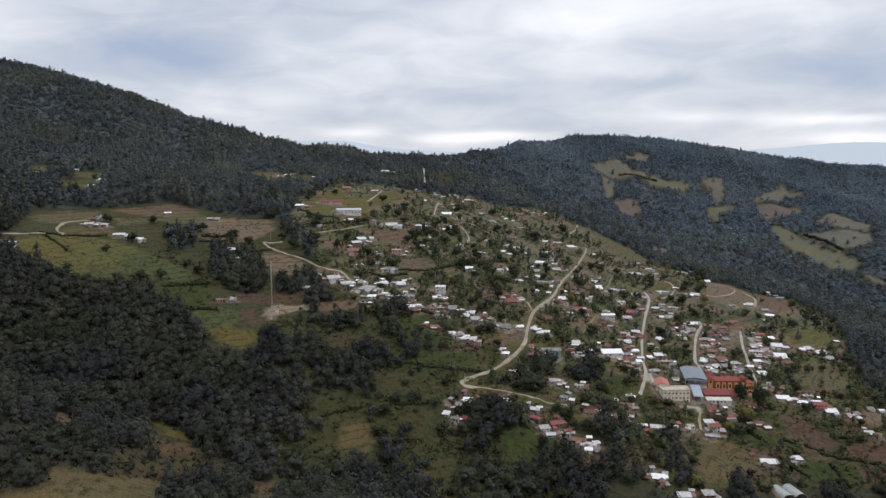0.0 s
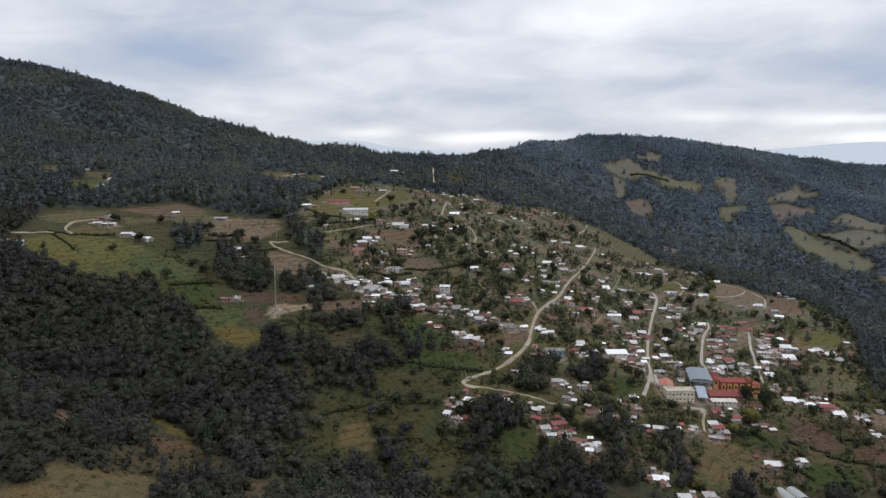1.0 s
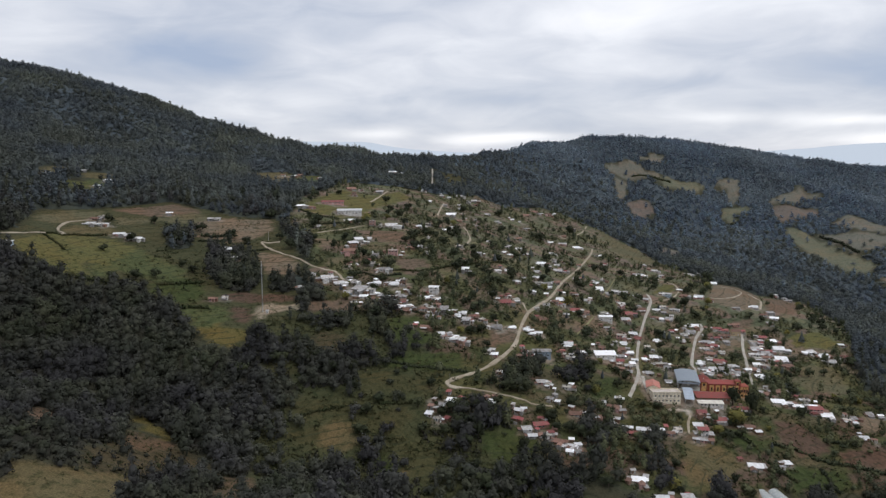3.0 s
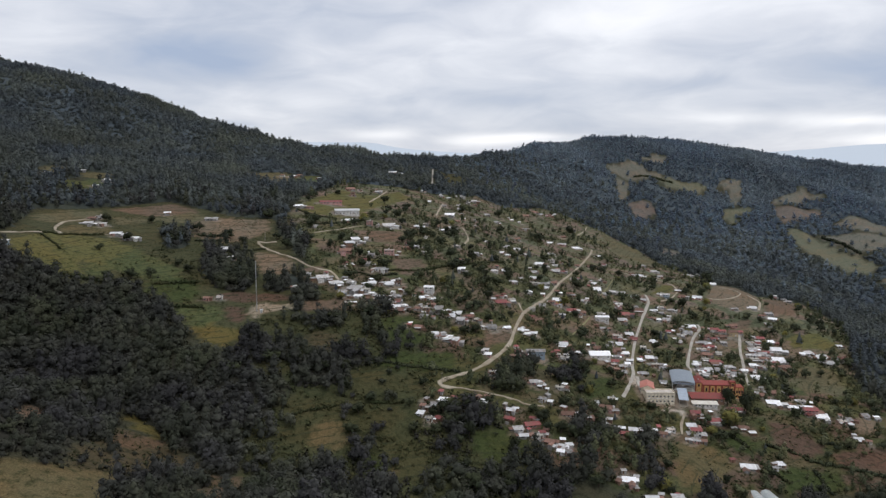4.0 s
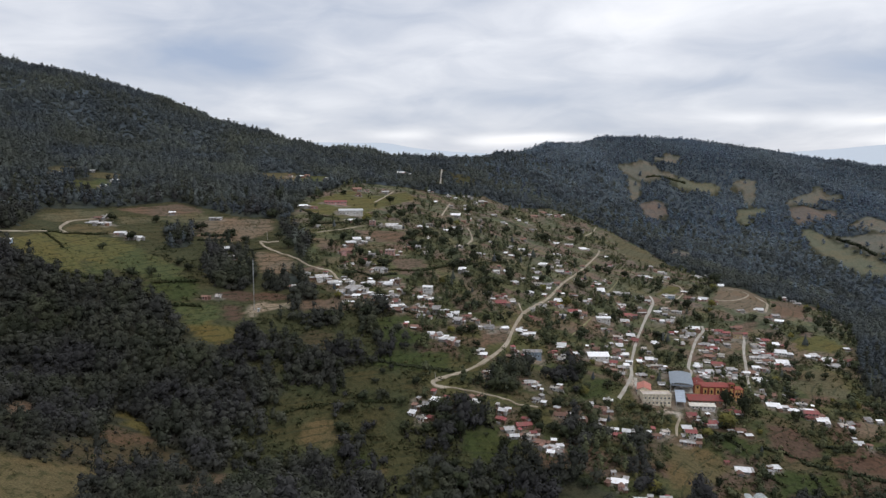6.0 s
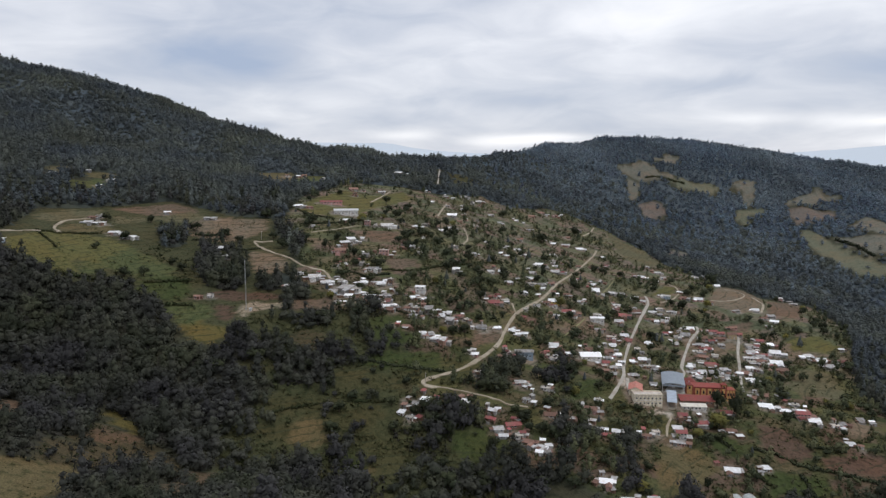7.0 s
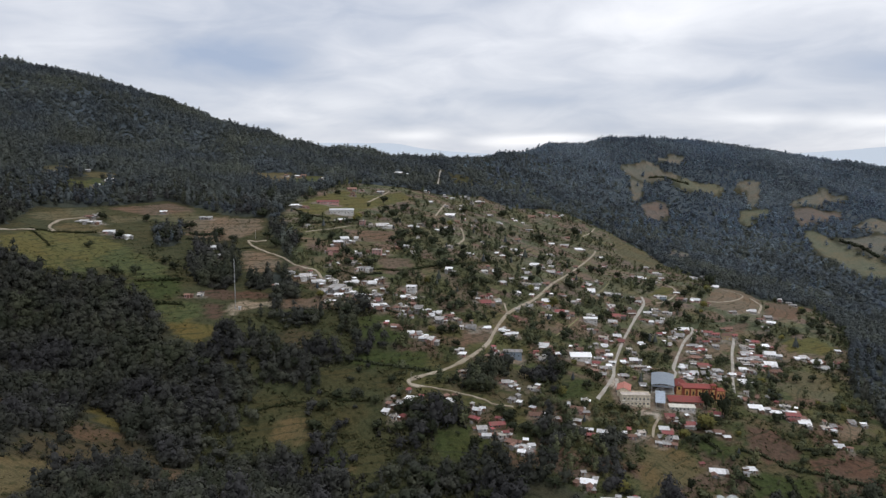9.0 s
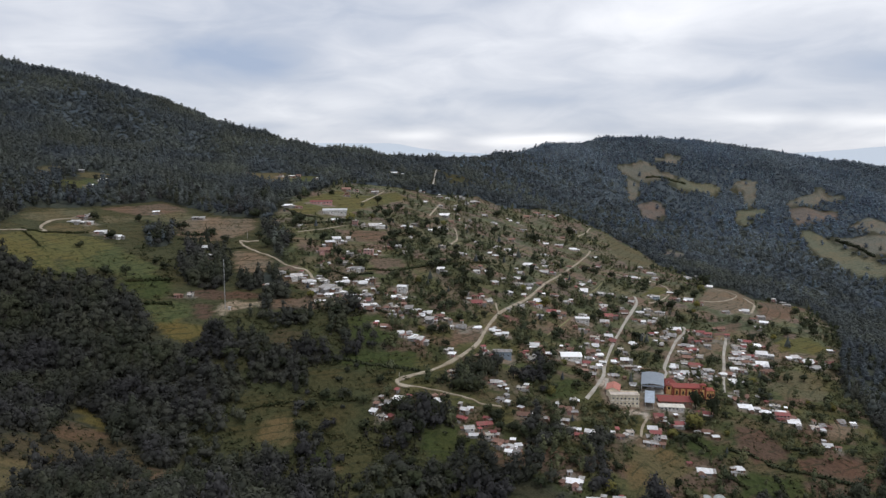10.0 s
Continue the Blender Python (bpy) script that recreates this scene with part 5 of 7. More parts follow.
houses(
    (-231.0, 703.6, 5.0, 4.0, 2.2, -6, "W"),
    (-192.4, 625.0, 7.0, 5.0, 2.6, 19, "W"),
    (-180.3, 607.4, 4.0, 3.0, 2.4, 19, "S"),
    (-161.4, 522.5, 4.0, 3.0, 2.4, 0, "W"),
    (-437.4, 752.5, 5.0, 4.0, 2.2, 3, "W"),
    (-422.9, 795.9, 10.0, 5.0, 2.4, 14, "S"),
    (-383.4, 780.1, 6.0, 4.0, 2.6, 21, "W"),
    (-380.8, 750.2, 6.0, 4.0, 2.4, -4, "W"),
    (-169.4, 516.2, 4.0, 3.0, 2.6, 4, "P"),
    (-110.3, 560.1, 5.0, 4.0, 2.6, 6, "S"),
    (-109.5, 589.4, 4.0, 3.0, 2.6, 1, "W"),
)
houses(
    (16.1, 1044.1, 4.9, 3.9, 2.3, -10, "W"),
    (28.4, 1080.0, 4.5, 3.0, 4.8, -9, "G"),
    (16.9, 924.6, 6.3, 4.4, 2.5, 2, "P"),
    (41.7, 1084.6, 6.0, 4.7, 2.5, -17, "P"),
    (152.8, 1185.6, 4.9, 3.1, 2.5, 11, "G"),
    (180.7, 1220.6, 5.7, 4.5, 2.1, -6, "W"),
    (203.6, 1146.9, 7.4, 4.7, 4.8, 2, "W"),
    (177.7, 1072.1, 6.3, 4.3, 2.1, 9, "P"),
    (91.9, 865.7, 7.1, 5.1, 2.3, 16, "W"),
    (143.1, 816.9, 5.9, 3.7, 2.3, -13, "R"),
    (125.8, 749.5, 5.7, 4.1, 2.5, -4, "P"),
    (213.7, 931.0, 5.3, 4.2, 2.3, -12, "R"),
)
houses(
    (245.2, 901.6, 4.5, 3.4, 2.5, 9, "P"),
    (284.9, 913.9, 6.2, 4.2, 2.5, 11, "S"),
    (193.1, 730.9, 5.8, 3.7, 4.8, 12, "W"),
    (165.9, 694.0, 5.3, 4.2, 2.5, -1, "W"),
    (246.4, 763.5, 5.1, 3.5, 2.5, -3, "G"),
    (258.1, 760.7, 4.8, 3.3, 2.3, -21, "W"),
    (243.9, 730.4, 7.3, 4.7, 2.1, -22, "G"),
    (88.7, 580.6, 5.3, 3.4, 2.5, -8, "W"),
    (190.5, 649.0, 5.5, 3.9, 2.5, -17, "R"),
    (287.2, 842.9, 4.4, 3.3, 2.1, -17, "W"),
    (315.6, 814.8, 6.6, 4.8, 2.3, 10, "P"),
    (358.0, 922.4, 6.5, 5.1, 2.1, -10, "W"),
)
houses(
    (264.8, 809.8, 7.1, 4.9, 4.8, -15, "S"),
    (260.3, 818.2, 5.3, 4.2, 2.1, 9, "W"),
    (436.2, 913.8, 4.4, 3.2, 4.8, -11, "W"),
    (455.9, 933.6, 5.3, 3.7, 2.1, -17, "W"),
    (454.2, 912.7, 6.1, 4.4, 2.5, -13, "G"),
    (365.1, 782.1, 4.6, 3.3, 2.5, -14, "P"),
    (361.1, 756.6, 5.8, 3.7, 2.5, 14, "G"),
    (366.6, 810.8, 6.8, 4.8, 2.1, -10, "W"),
    (400.3, 688.1, 5.6, 3.6, 2.1, 16, "R"),
    (374.9, 690.6, 7.1, 5.2, 2.5, 11, "W"),
    (403.3, 683.0, 7.3, 5.5, 4.8, 10, "R"),
    (-121.9, 909.6, 4.8, 3.2, 4.8, 2, "P"),
)
houses(
    (-76.3, 748.7, 6.3, 3.9, 4.8, -4, "W"),
    (-19.6, 821.9, 6.6, 5.2, 2.5, -8, "S"),
    (-30.8, 690.9, 4.5, 3.1, 2.5, -2, "P"),
    (-13.7, 690.0, 5.2, 4.0, 2.5, -4, "W"),
    (-29.3, 598.8, 4.8, 3.3, 4.8, -3, "W"),
    (-277.4, 962.3, 5.1, 3.7, 4.8, 0, "R"),
    (-216.7, 1007.8, 6.1, 4.5, 2.3, 9, "P"),
    (-237.7, 992.6, 5.8, 3.7, 2.3, -18, "P"),
)

# ---- the landmarks of the village centre ----
def site(x, y, w, d):
    xs, ys = np.meshgrid(np.linspace(x - w / 2, x + w / 2, 5), np.linspace(y - d / 2, y + d / 2, 5))
    z = ground_at(xs.ravel(), ys.ravel())
    for u in np.linspace(-w / 2, w / 2, 4):
        for v in np.linspace(-d / 2, d / 2, 4):
            FOOTPRINTS.append((x + u, y + v, 5.0))
    return float(z.min()), float(z.max()), float(z.mean())


def window_row(parent, xs, front, z, turn=0):
    for u in xs:
        window(parent, pose(u, front, z, 0, 0, turn))


def town_hall():
    lo, hi, mid = site(178, 513.5, 21, 9)
    z = lo + 2.2
    ob = thing("town_hall", pose(178, 513.5, z, 0, 0, 2), "long cream two-storey town hall with rows of windows", "building")
    part("wall", box(21, 9, 7.4 + 3.0, 0, 0, -3.0), CREAM, ob)
    part("roof", box(21.6, 9.6, 0.25, 0, 0, 7.4), PALE, ob, "weathered concrete roof slab")
    part("parapet", join(box(21.6, 0.25, 0.7, 0, -4.67, 7.65), box(21.6, 0.25, 0.7, 0, 4.67, 7.65), box(0.25, 9.1, 0.7, -10.67, 0, 7.65), box(0.25, 9.1, 0.7, 10.67, 0, 7.65)), CREAM, ob)
    part("cornice", box(21.3, 0.3, 0.25, 0, -4.62, 3.6), WALL[0], ob)
    for floor in (0.9, 4.6):
        window_row(ob, [-8.6 + 2.9 * k for k in range(7)], -4.53, floor)
    part("door", DOOR_STEEL, None, ob, at=pose(10.53, 1.0, 0.0, 0, 0, 90))
    # the clay-roofed block that joins it
    lo, hi, mid = site(172.5, 526, 10, 16)
    an = thing("annex", pose(172, 526, lo + 1.0, 0, 0, -12), "cream annex with a broad salmon-red gabled roof beside the town hall", "building")
    part("wall", gable_walls(15, 9.5, 6.4, 2.0, 1.4), CREAM, an, at=pose(0, 0, 0, 0, 0, 90))
    part("roof", gable_roof(15, 9.5, 6.4, 2.0, 0.6, 0.2), SALMON, an, "salmon-red sheet roof", at=pose(0, 0, 0, 0, 0, 90))
    window_row(an, [-2.4, 0.6], -7.53, 3.6)
    window_row(an, [-5.0, -1.6, 1.8], -4.78, 3.6, 0)


SALMON = roof_sheet("salmon painted sheet", (0.52, 0.19, 0.14), (0.45, 0.19, 0.15), 0.0, 0.6)


def covered_court():
    """A ball court under a low curved sheet roof on steel posts."""
    x, y, w, d = 208.5, 558, 16.5, 33
    lo, hi, mid = site(x, y, w, d)
    ob = thing("covered_court", pose(x, y, mid, 0, 0, -12), "village ball court under a blue-grey curved sheet roof on steel posts", "sports court")
    part("slab", box(w + 1, d + 1, 3.2, 0, 0, -2.9, 0.05), CONCRETE, ob)
    z, rise, n = 6.4, 1.35, 12
    pts, faces = [], []
    for sy in (-1, 1):
        for t in (0, 0.16):
            for i in range(n + 1):
                u = -1 + 2 * i / n
                pts.append((u * (w / 2 + 0.6), sy * (d / 2 + 0.5), z + rise * (1 - u * u) + t))
    m = n + 1
    for i in range(n):
        faces += [(i, i + 1, 2 * m + i + 1, 2 * m + i), (m + i, 3 * m + i, 3 * m + i + 1, m + i + 1), (i, m + i, m + i + 1, i + 1), (2 * m + i, 2 * m + i + 1, 3 * m + i + 1, 3 * m + i)]
    faces += [(0, 2 * m, 3 * m, m), (n, m + n, 3 * m + n, 2 * m + n)]
    part("roof", solid(pts, faces), COURTROOF, ob, "blue-grey curved sheet roof")
    for sx in (-1, 1):
        for k in range(5):
            part("post", box(0.35, 0.35, z + 0.05, sx * w / 2, -d / 2 + k * d / 4, 0), STEEL, ob)
    for k in range(5):
        yy = -d / 2 + k * d / 4
        part("truss", join(box(w - 0.4, 0.18, 0.2, 0, yy, z - 0.25), *[box(0.12, 0.14, rise * (1 - u * u) + 0.05, u * w / 2, yy, z - 0.05) for u in (-0.75, -0.5, -0.25, 0, 0.25, 0.5, 0.75)]), STEEL, ob)
    part("gable_sheet", box(w - 0.4, 0.08, 1.5, 0, -d / 2 - 0.2, z - 1.35), COURTROOF, ob)
    part("back_wall", box(w - 0.5, 0.3, 2.6, 0, d / 2 - 0.1, 0.3), WALL[1], ob)
    for sy in (-1, 1):
        part("backboard", join(box(1.8, 0.08, 1.1, 0, sy * (d / 2 - 3), 2.9), box(0.16, 0.16, 2.9, 0, sy * (d / 2 - 2.8), 0)), WALL[0], ob)
    # lean-to in front of the court
    lo, hi, mid = site(200, 525, 7, 20)
    le = thing("lean_to", pose(199.5, 525, lo + 0.6, 0, 0, -12), "open shelter with a long light-blue sheet roof beside the court", "shelter")
    part("roof", shed_roof(6.4, 21, 4.0, 2.4, 0.4, 0.14), ROOF["B"], le, "light blue sheet roof")
    for sx in (-1, 1):
        for k in range(5):
            v = -10 + 5 * k
            part("post", box(0.25, 0.25, 4.0 + 2.4 * (v + 10.5) / 21 + 0.9, sx * 3.0, v, -0.9), STEEL, le)
    part("back_wall", box(6.0, 0.25, 6.5, 0, 10.4, -0.4), WALL[0], le)


COURTROOF = roof_sheet("blue-grey sheet", (0.37, 0.42, 0.47), (0.32, 0.36, 0.41), 0.0, 0.7)


def church():
    lo, hi, mid = site(233, 552, 36, 12)
    z = mid - 0.4
    ob = thing("church", pose(233, 553, z, 0, 0, -2), "long ochre and brick-red church with two short capped towers", "church")
    part("wall", gable_walls(30, 10, 8.2, 2.0, mid - lo + 1.2), REDWALL, ob)
    part("roof", gable_roof(30, 10, 8.2, 2.0, 0.5, 0.2), CHURCHROOF, ob, "brick-red painted roof")
    # ochre bays between red buttresses, with tall windows
    for k in range(6):
        u = -12.2 + 4.9 * k
        bay = part("bay", box(3.3, 0.3, 6.6, u, -5.12, 0.4), OCHRE, ob, "ochre plaster bay")
        part("pane", join(box(1.2, 0.12, 2.4, u, -5.3, 2.6), box(0.85, 0.12, 0.35, u, -5.3, 5.0)), GLASS, bay)
        part("buttress", box(0.9, 0.9, 7.4, u + 2.45, -5.3, -2.0, 0.05), REDWALL, ob)

    def tower(u, w, h):
        t = part("tower", box(w, w, h + 4, u, -3.2, -4, 0.08), OCHRE, ob, "square ochre tower with red corners")
        for sx in (-1, 1):
            for sy in (-1, 1):
                part("corner_pier", box(0.7, 0.7, h + 4, u + sx * w / 2, -3.2 + sy * w / 2, -4), REDWALL, t)
        part("cornice", box(w + 1.1, w + 1.1, 0.5, u, -3.2, h, 0.06), REDWALL, t)
        # solid dark boxes stand for the shade inside the belfry
        part("belfry_opening", join(box(1.5, w + 0.16, 2.0, u, -3.2, h - 2.9), box(w + 0.16, 1.5, 2.0, u, -3.2, h - 2.9)), GLASS, t)
        bm = bmesh.new()
        bmesh.ops.create_cone(bm, cap_ends=True, segments=4, radius1=w * 0.80, radius2=0.12, depth=1.5, matrix=Matrix.Translation((u, -3.2, h + 1.2)) @ Matrix.Rotation(radians(45), 4, "Z"))
        part("cap", bm, CHURCHROOF, t, "low brick-red pyramid cap")
        part("cross", join(box(0.14, 0.14, 1.4, u, -3.2, h + 1.8), box(0.8, 0.14, 0.14, u, -3.2, h + 2.6)), STEEL, t)

    tower(-13.6, 4.8, 9.4)
    tower(13.2, 3.6, 10.2)
    # side chapel behind, with a raised hipped roof, and the low entrance block
    part("chapel_wall", box(8.5, 8.0, 13.4, -11.0, 6.5, -4.0), REDWALL, ob)
    bm = bmesh.new()
    bmesh.ops.create_cone(bm, cap_ends=True, segments=4, radius1=6.9, radius2=1.6, depth=2.6, matrix=Matrix.Translation((-11.0, 6.5, 10.7)) @ Matrix.Rotation(radians(45), 4, "Z"))
    part("chapel_roof", bm, CHURCHROOF, ob, "hipped brick-red roof")
    entry = part("entrance_block", box(6.5, 8.5, 11.2, 18.6, -1.2, -5.0, 0.06), OCHRE, ob, "ochre entrance block with red trim")
    part("cornice", box(6.9, 8.9, 0.4, 18.6, -1.2, 6.2, 0.05), REDWALL, entry)
    for u in (16.6, 18.6, 20.6):
        # a solid dark box in place of each shaded doorway
        part("opening", box(1.1, 0.16, 2.3, u, -5.46, 1.6), GLASS, entry)
        part("pilaster", box(0.4, 0.3, 8.0, u + 1.0, -5.5, -2.0), REDWALL, entry)
    # long low wings on the terrace below
    lo, hi, mid = site(219, 529, 26, 8)
    wg = thing("parish_wing", pose(219.5, 530, mid + 0.2, 0, 0, -1), "long low parish building with a brick-red sheet roof", "building")
    part("wall", shed_walls(25, 8, 3.2, 1.8, mid - lo + 1.0), WALL[2], wg)
    part("roof", shed_roof(25, 8, 3.2, 1.8, 0.6, 0.16), CHURCHROOF, wg, "brick-red painted roof")
    window_row(wg, [-10 + 3.4 * k for k in range(7)], -4.05, 1.0)
    part("door", DOOR_LEAF, None, wg, at=pose(11.6, -4.05, 0))
    lo, hi, mid = site(213.5, 517, 19, 5)
    wh = thing("market_shed", pose(214, 517.5, mid + 0.3, 0, 0, -2), "long low shed with a cream sheet roof below the church", "shed")
    part("wall", shed_walls(18.5, 4.6, 2.7, 0.8, mid - lo + 1.0), WALL[0], wh)
    part("roof", shed_roof(18.5, 4.6, 2.7, 0.8, 0.5, 0.14), CREAMROOF, wh, "cream sheet roof")
    window_row(wh, [-7 + 2.8 * k for k in range(5)], -2.35, 0.9)
    part("door", DOOR_STEEL, None, wh, at=pose(7.6, -2.35, 0))


CHURCHROOF = roof_sheet("brick-red painted roof", (0.29, 0.066, 0.056), (0.22, 0.075, 0.062), 0.0, 0.75)
CREAMROOF = roof_sheet("cream painted sheet", (0.66, 0.62, 0.54), (0.55, 0.50, 0.43), 0.0, 0.6)


def white_hall(x, y, w, d, h, yaw, label, name="hall", roof="W", wall=0, rise=0.16):
    lo, hi, mid = site(x, y, w * 0.8, d * 0.8)
    ob = thing(name, pose(x, y, mid, 0, 0, yaw), label, "building")
    part("wall", gable_walls(w, d, h, d * rise, mid - lo + 1.4), WALL[wall], ob)
    part("roof", gable_roof(w, d, h, d * rise, 0.6, 0.16), ROOF[roof], ob)
    n = max(2, int(w / 3.6))
    for i in range(n):
        u = -w / 2 + (i + 0.5) * w / n
        if i == n // 2:
            part("door", DOOR_STEEL, None, ob, at=pose(u, -d / 2 - 0.03, 0))
        else:
            window(ob, pose(u, -d / 2 - 0.03, 1.1))
        if h > 5:
            window(ob, pose(u, -d / 2 - 0.03, 3.8))
    for v in (-d / 5, d / 5):
        window(ob, pose(-w / 2 - 0.03, v, 1.1, 0, 0, 90))
        window(ob, pose(w / 2 + 0.03, v, 1.1, 0, 0, 90))
    return ob


town_hall()
covered_court()
church()
white_hall(124.5, 688.0, 9, 5.5, 2.8, 5, "bright yellow plastered house with a pale sheet roof", "house", "W", 6, 0.14)
white_hall(-107, 781, 27, 12, 4.6, 14, "long white-roofed school hall with pale walls on the meadow", "school_hall", "W", 0, 0.14)
white_hall(-134, 823, 26, 6, 3.0, 16, "long low brick-red roofed school block", "school_block", "R", 3, 0.25)
white_hall(144, 578, 17, 13, 3.2, 4, "broad white-roofed hall among the houses", "hall", "W", 0, 0.16)
white_hall(86.5, 538, 14, 7, 4.8, 0, "pale blue two-storey house with a grey roof", "house", "G", 4, 0.16)
white_hall(164.5, 677, 13, 7, 4.6, 3, "white two-storey house with many windows", "house", "W", 0, 0.14)
white_hall(-2, 597, 8, 7, 5.2, -8, "white multi-storey house on the upper slope", "house", "W", 0, 0.14)
white_hall(308, 716, 9, 6.5, 4.6, 0, "tan plastered chapel beside the earth yard", "chapel", "P", 5, 0.22)


# ---- mast, poles, greenhouse ----
def lattice_mast(x, y, h):
    z = float(ground_at(x, y)[0])
    ob = thing("radio_mast", pose(x, y, z), "tall slender grey lattice mast on a pale earth clearing", "mast")
    r, n = 0.34, 20
    legs = [(r * math.cos(a), r * math.sin(a)) for a in (0.5, 0.5 + 2.0944, 0.5 + 4.1888)]
    for lx, ly in legs:
        part("leg", box(0.12, 0.12, h, lx, ly, 0), STEEL, ob)
    for k in range(n):
        z0, z1 = h * k / n, h * (k + 1) / n
        braces = []
        for (ax, ay), (bx, by) in zip(legs, legs[1:] + legs[:1]):
            v = Vector((bx - ax, by - ay, z1 - z0))
            bm = bmesh.new()
            bmesh.ops.create_cube(bm, size=1, matrix=Matrix.Translation(((ax + bx) / 2, (ay + by) / 2, (z0 + z1) / 2)) @ v.to_track_quat("Z", "Y").to_matrix().to_4x4() @ Matrix.Diagonal((0.06, 0.06, v.length, 1)))
            braces.append(bm)
        part("brace", join(*braces), STEEL, ob)
    part("footing", box(1.6, 1.6, 0.6, 0, 0, -0.3, 0.05), CONCRETE, ob)
    hut = thing("equipment_hut", pose(x + 4, y - 1.5, float(ground_at(x + 4, y - 1.5)[0])), "small white equipment hut at the foot of the mast", "hut")
    part("wall", box(1.8, 1.6, 2.6, 0, 0, -0.4), WALL[0], hut)
    part("roof", shed_roof(1.8, 1.6, 2.2, 0.2, 0.2, 0.1), ROOF["W"], hut)
    part("door", DOOR_STEEL, None, hut, at=pose(0, -0.82, 0))


def utility_pole(x, y, h=8.5):
    z = float(ground_at(x, y)[0])
    ob = thing("utility_pole", pose(x, y, z), "weathered grey utility pole with a crossarm", "pole", "utility poles")
    bm = bmesh.new()
    bmesh.ops.create_cone(bm, cap_ends=True, segments=8, radius1=0.2, radius2=0.13, depth=h + 0.8, matrix=Matrix.Translation((0, 0, h / 2 - 0.4)))
    part("pole", bm, CONCRETE, ob)
    arm = part("crossarm", box(1.7, 0.12, 0.14, 0, 0.14, h - 0.7), WOOD, ob)
    for u in (-0.7, 0, 0.7):
        part("insulator", box(0.1, 0.1, 0.22, u, 0.14, h - 0.56), WALL[0], arm)


def greenhouse(x, y, yaw):
    z = float(ground_at(x, y)[0]) - 1.3
    ob = thing("greenhouse", pose(x, y, z, 0, 0, yaw), "round-arched greenhouse with pale film over white ribs", "greenhouse")
    for s in (-1, 1):
        w, d, n = 8.5, 14.0, 12
        pts, faces = [], []
        for sy in (-1, 1):
            for r in (1.0, 0.985):
                for i in range(n + 1):
                    a = math.pi * i / n
                    pts.append((s * w / 2 + r * w / 2 * math.cos(a), sy * d / 2, 1.2 + 3.6 * r * math.sin(a)))
        m = n + 1
        for i in range(n):
            faces += [(i, i + 1, 2 * m + i + 1, 2 * m + i), (m + i, 3 * m + i, 3 * m + i + 1, m + i + 1), (i, m + i, m + i + 1, i + 1), (2 * m + i, 2 * m + i + 1, 3 * m + i + 1, 3 * m + i)]
        part("film", solid(pts, faces), FILM, ob, "translucent pale film cover")
        for k in range(6):
            yy = -d / 2 + k * d / 5
            segs = []
            for i in range(n):
                a0, a1 = math.pi * i / n, math.pi * (i + 1) / n
                p0 = Vector((s * w / 2 + 1.02 * w / 2 * math.cos(a0), yy, 1.2 + 3.67 * math.sin(a0)))
                p1 = Vector((s * w / 2 + 1.02 * w / 2 * math.cos(a1), yy, 1.2 + 3.67 * math.sin(a1)))
                v = p1 - p0
                bm = bmesh.new()
                bmesh.ops.create_cube(bm, size=1, matrix=Matrix.Translation((p0 + p1) / 2) @ v.to_track_quat("Z", "Y").to_matrix().to_4x4() @ Matrix.Diagonal((0.14, 0.14, v.length, 1)))
                segs.append(bm)
            part("rib", join(*segs), WALL[0], ob)
        part("side_wall", join(box(0.12, d, 2.4, s * w, 0, -1.2), box(w - 0.2, 0.12, 2.4, s * w / 2, -d / 2, -1.2), box(w - 0.2, 0.12, 2.4, s * w / 2, d / 2, -1.2)), FILM, ob)
    FOOTPRINTS.append((x, y, 9))


lattice_mast(-129, 511.7, 39)
utility_pole(-166, 661)
utility_pole(15, 462)
greenhouse(218, 414, 8)

build_ground()


# ---- trees ----
PHI = (1 + 5**0.5) / 2
ICO_V = np.array([(-1, PHI, 0), (1, PHI, 0), (-1, -PHI, 0), (1, -PHI, 0), (0, -1, PHI), (0, 1, PHI), (0, -1, -PHI), (0, 1, -PHI), (PHI, 0, -1), (PHI, 0, 1), (-PHI, 0, -1), (-PHI, 0, 1)]) / (1 + PHI**2) ** 0.5
ICO_F = np.array([(0, 11, 5), (0, 5, 1), (0, 1, 7), (0, 7, 10), (0, 10, 11), (1, 5, 9), (5, 11, 4), (11, 10, 2), (10, 7, 6), (7, 1, 8), (3, 9, 4), (3, 4, 2), (3, 2, 6), (3, 6, 8), (3, 8, 9), (4, 9, 5), (2, 4, 11), (6, 2, 10), (8, 6, 7), (9, 8, 1)])
OCT_V = np.array([(1, 0, 0), (0, 1, 0), (-1, 0, 0), (0, -1, 0), (0, 0, 1), (0, 0, -1)], float)
OCT_F = np.array([(0, 1, 4), (1, 2, 4), (2, 3, 4), (3, 0, 4), (1, 0, 5), (2, 1, 5), (3, 2, 5), (0, 3, 5)])


def merge(pieces):
    """Joins pieces of verts, triangles and normals."""
    vs, fs, ns, n = [], [], [], 0
    for v, f, w in pieces:
        vs.append(v)
        fs.append(np.asarray(f) + n)
        ns.append(w)
        n += len(v)
    return np.vstack(vs), np.vstack(fs), np.vstack(ns)


def unit(v):
    return v / (np.linalg.norm(v, axis=-1, keepdims=True) + 1e-9)


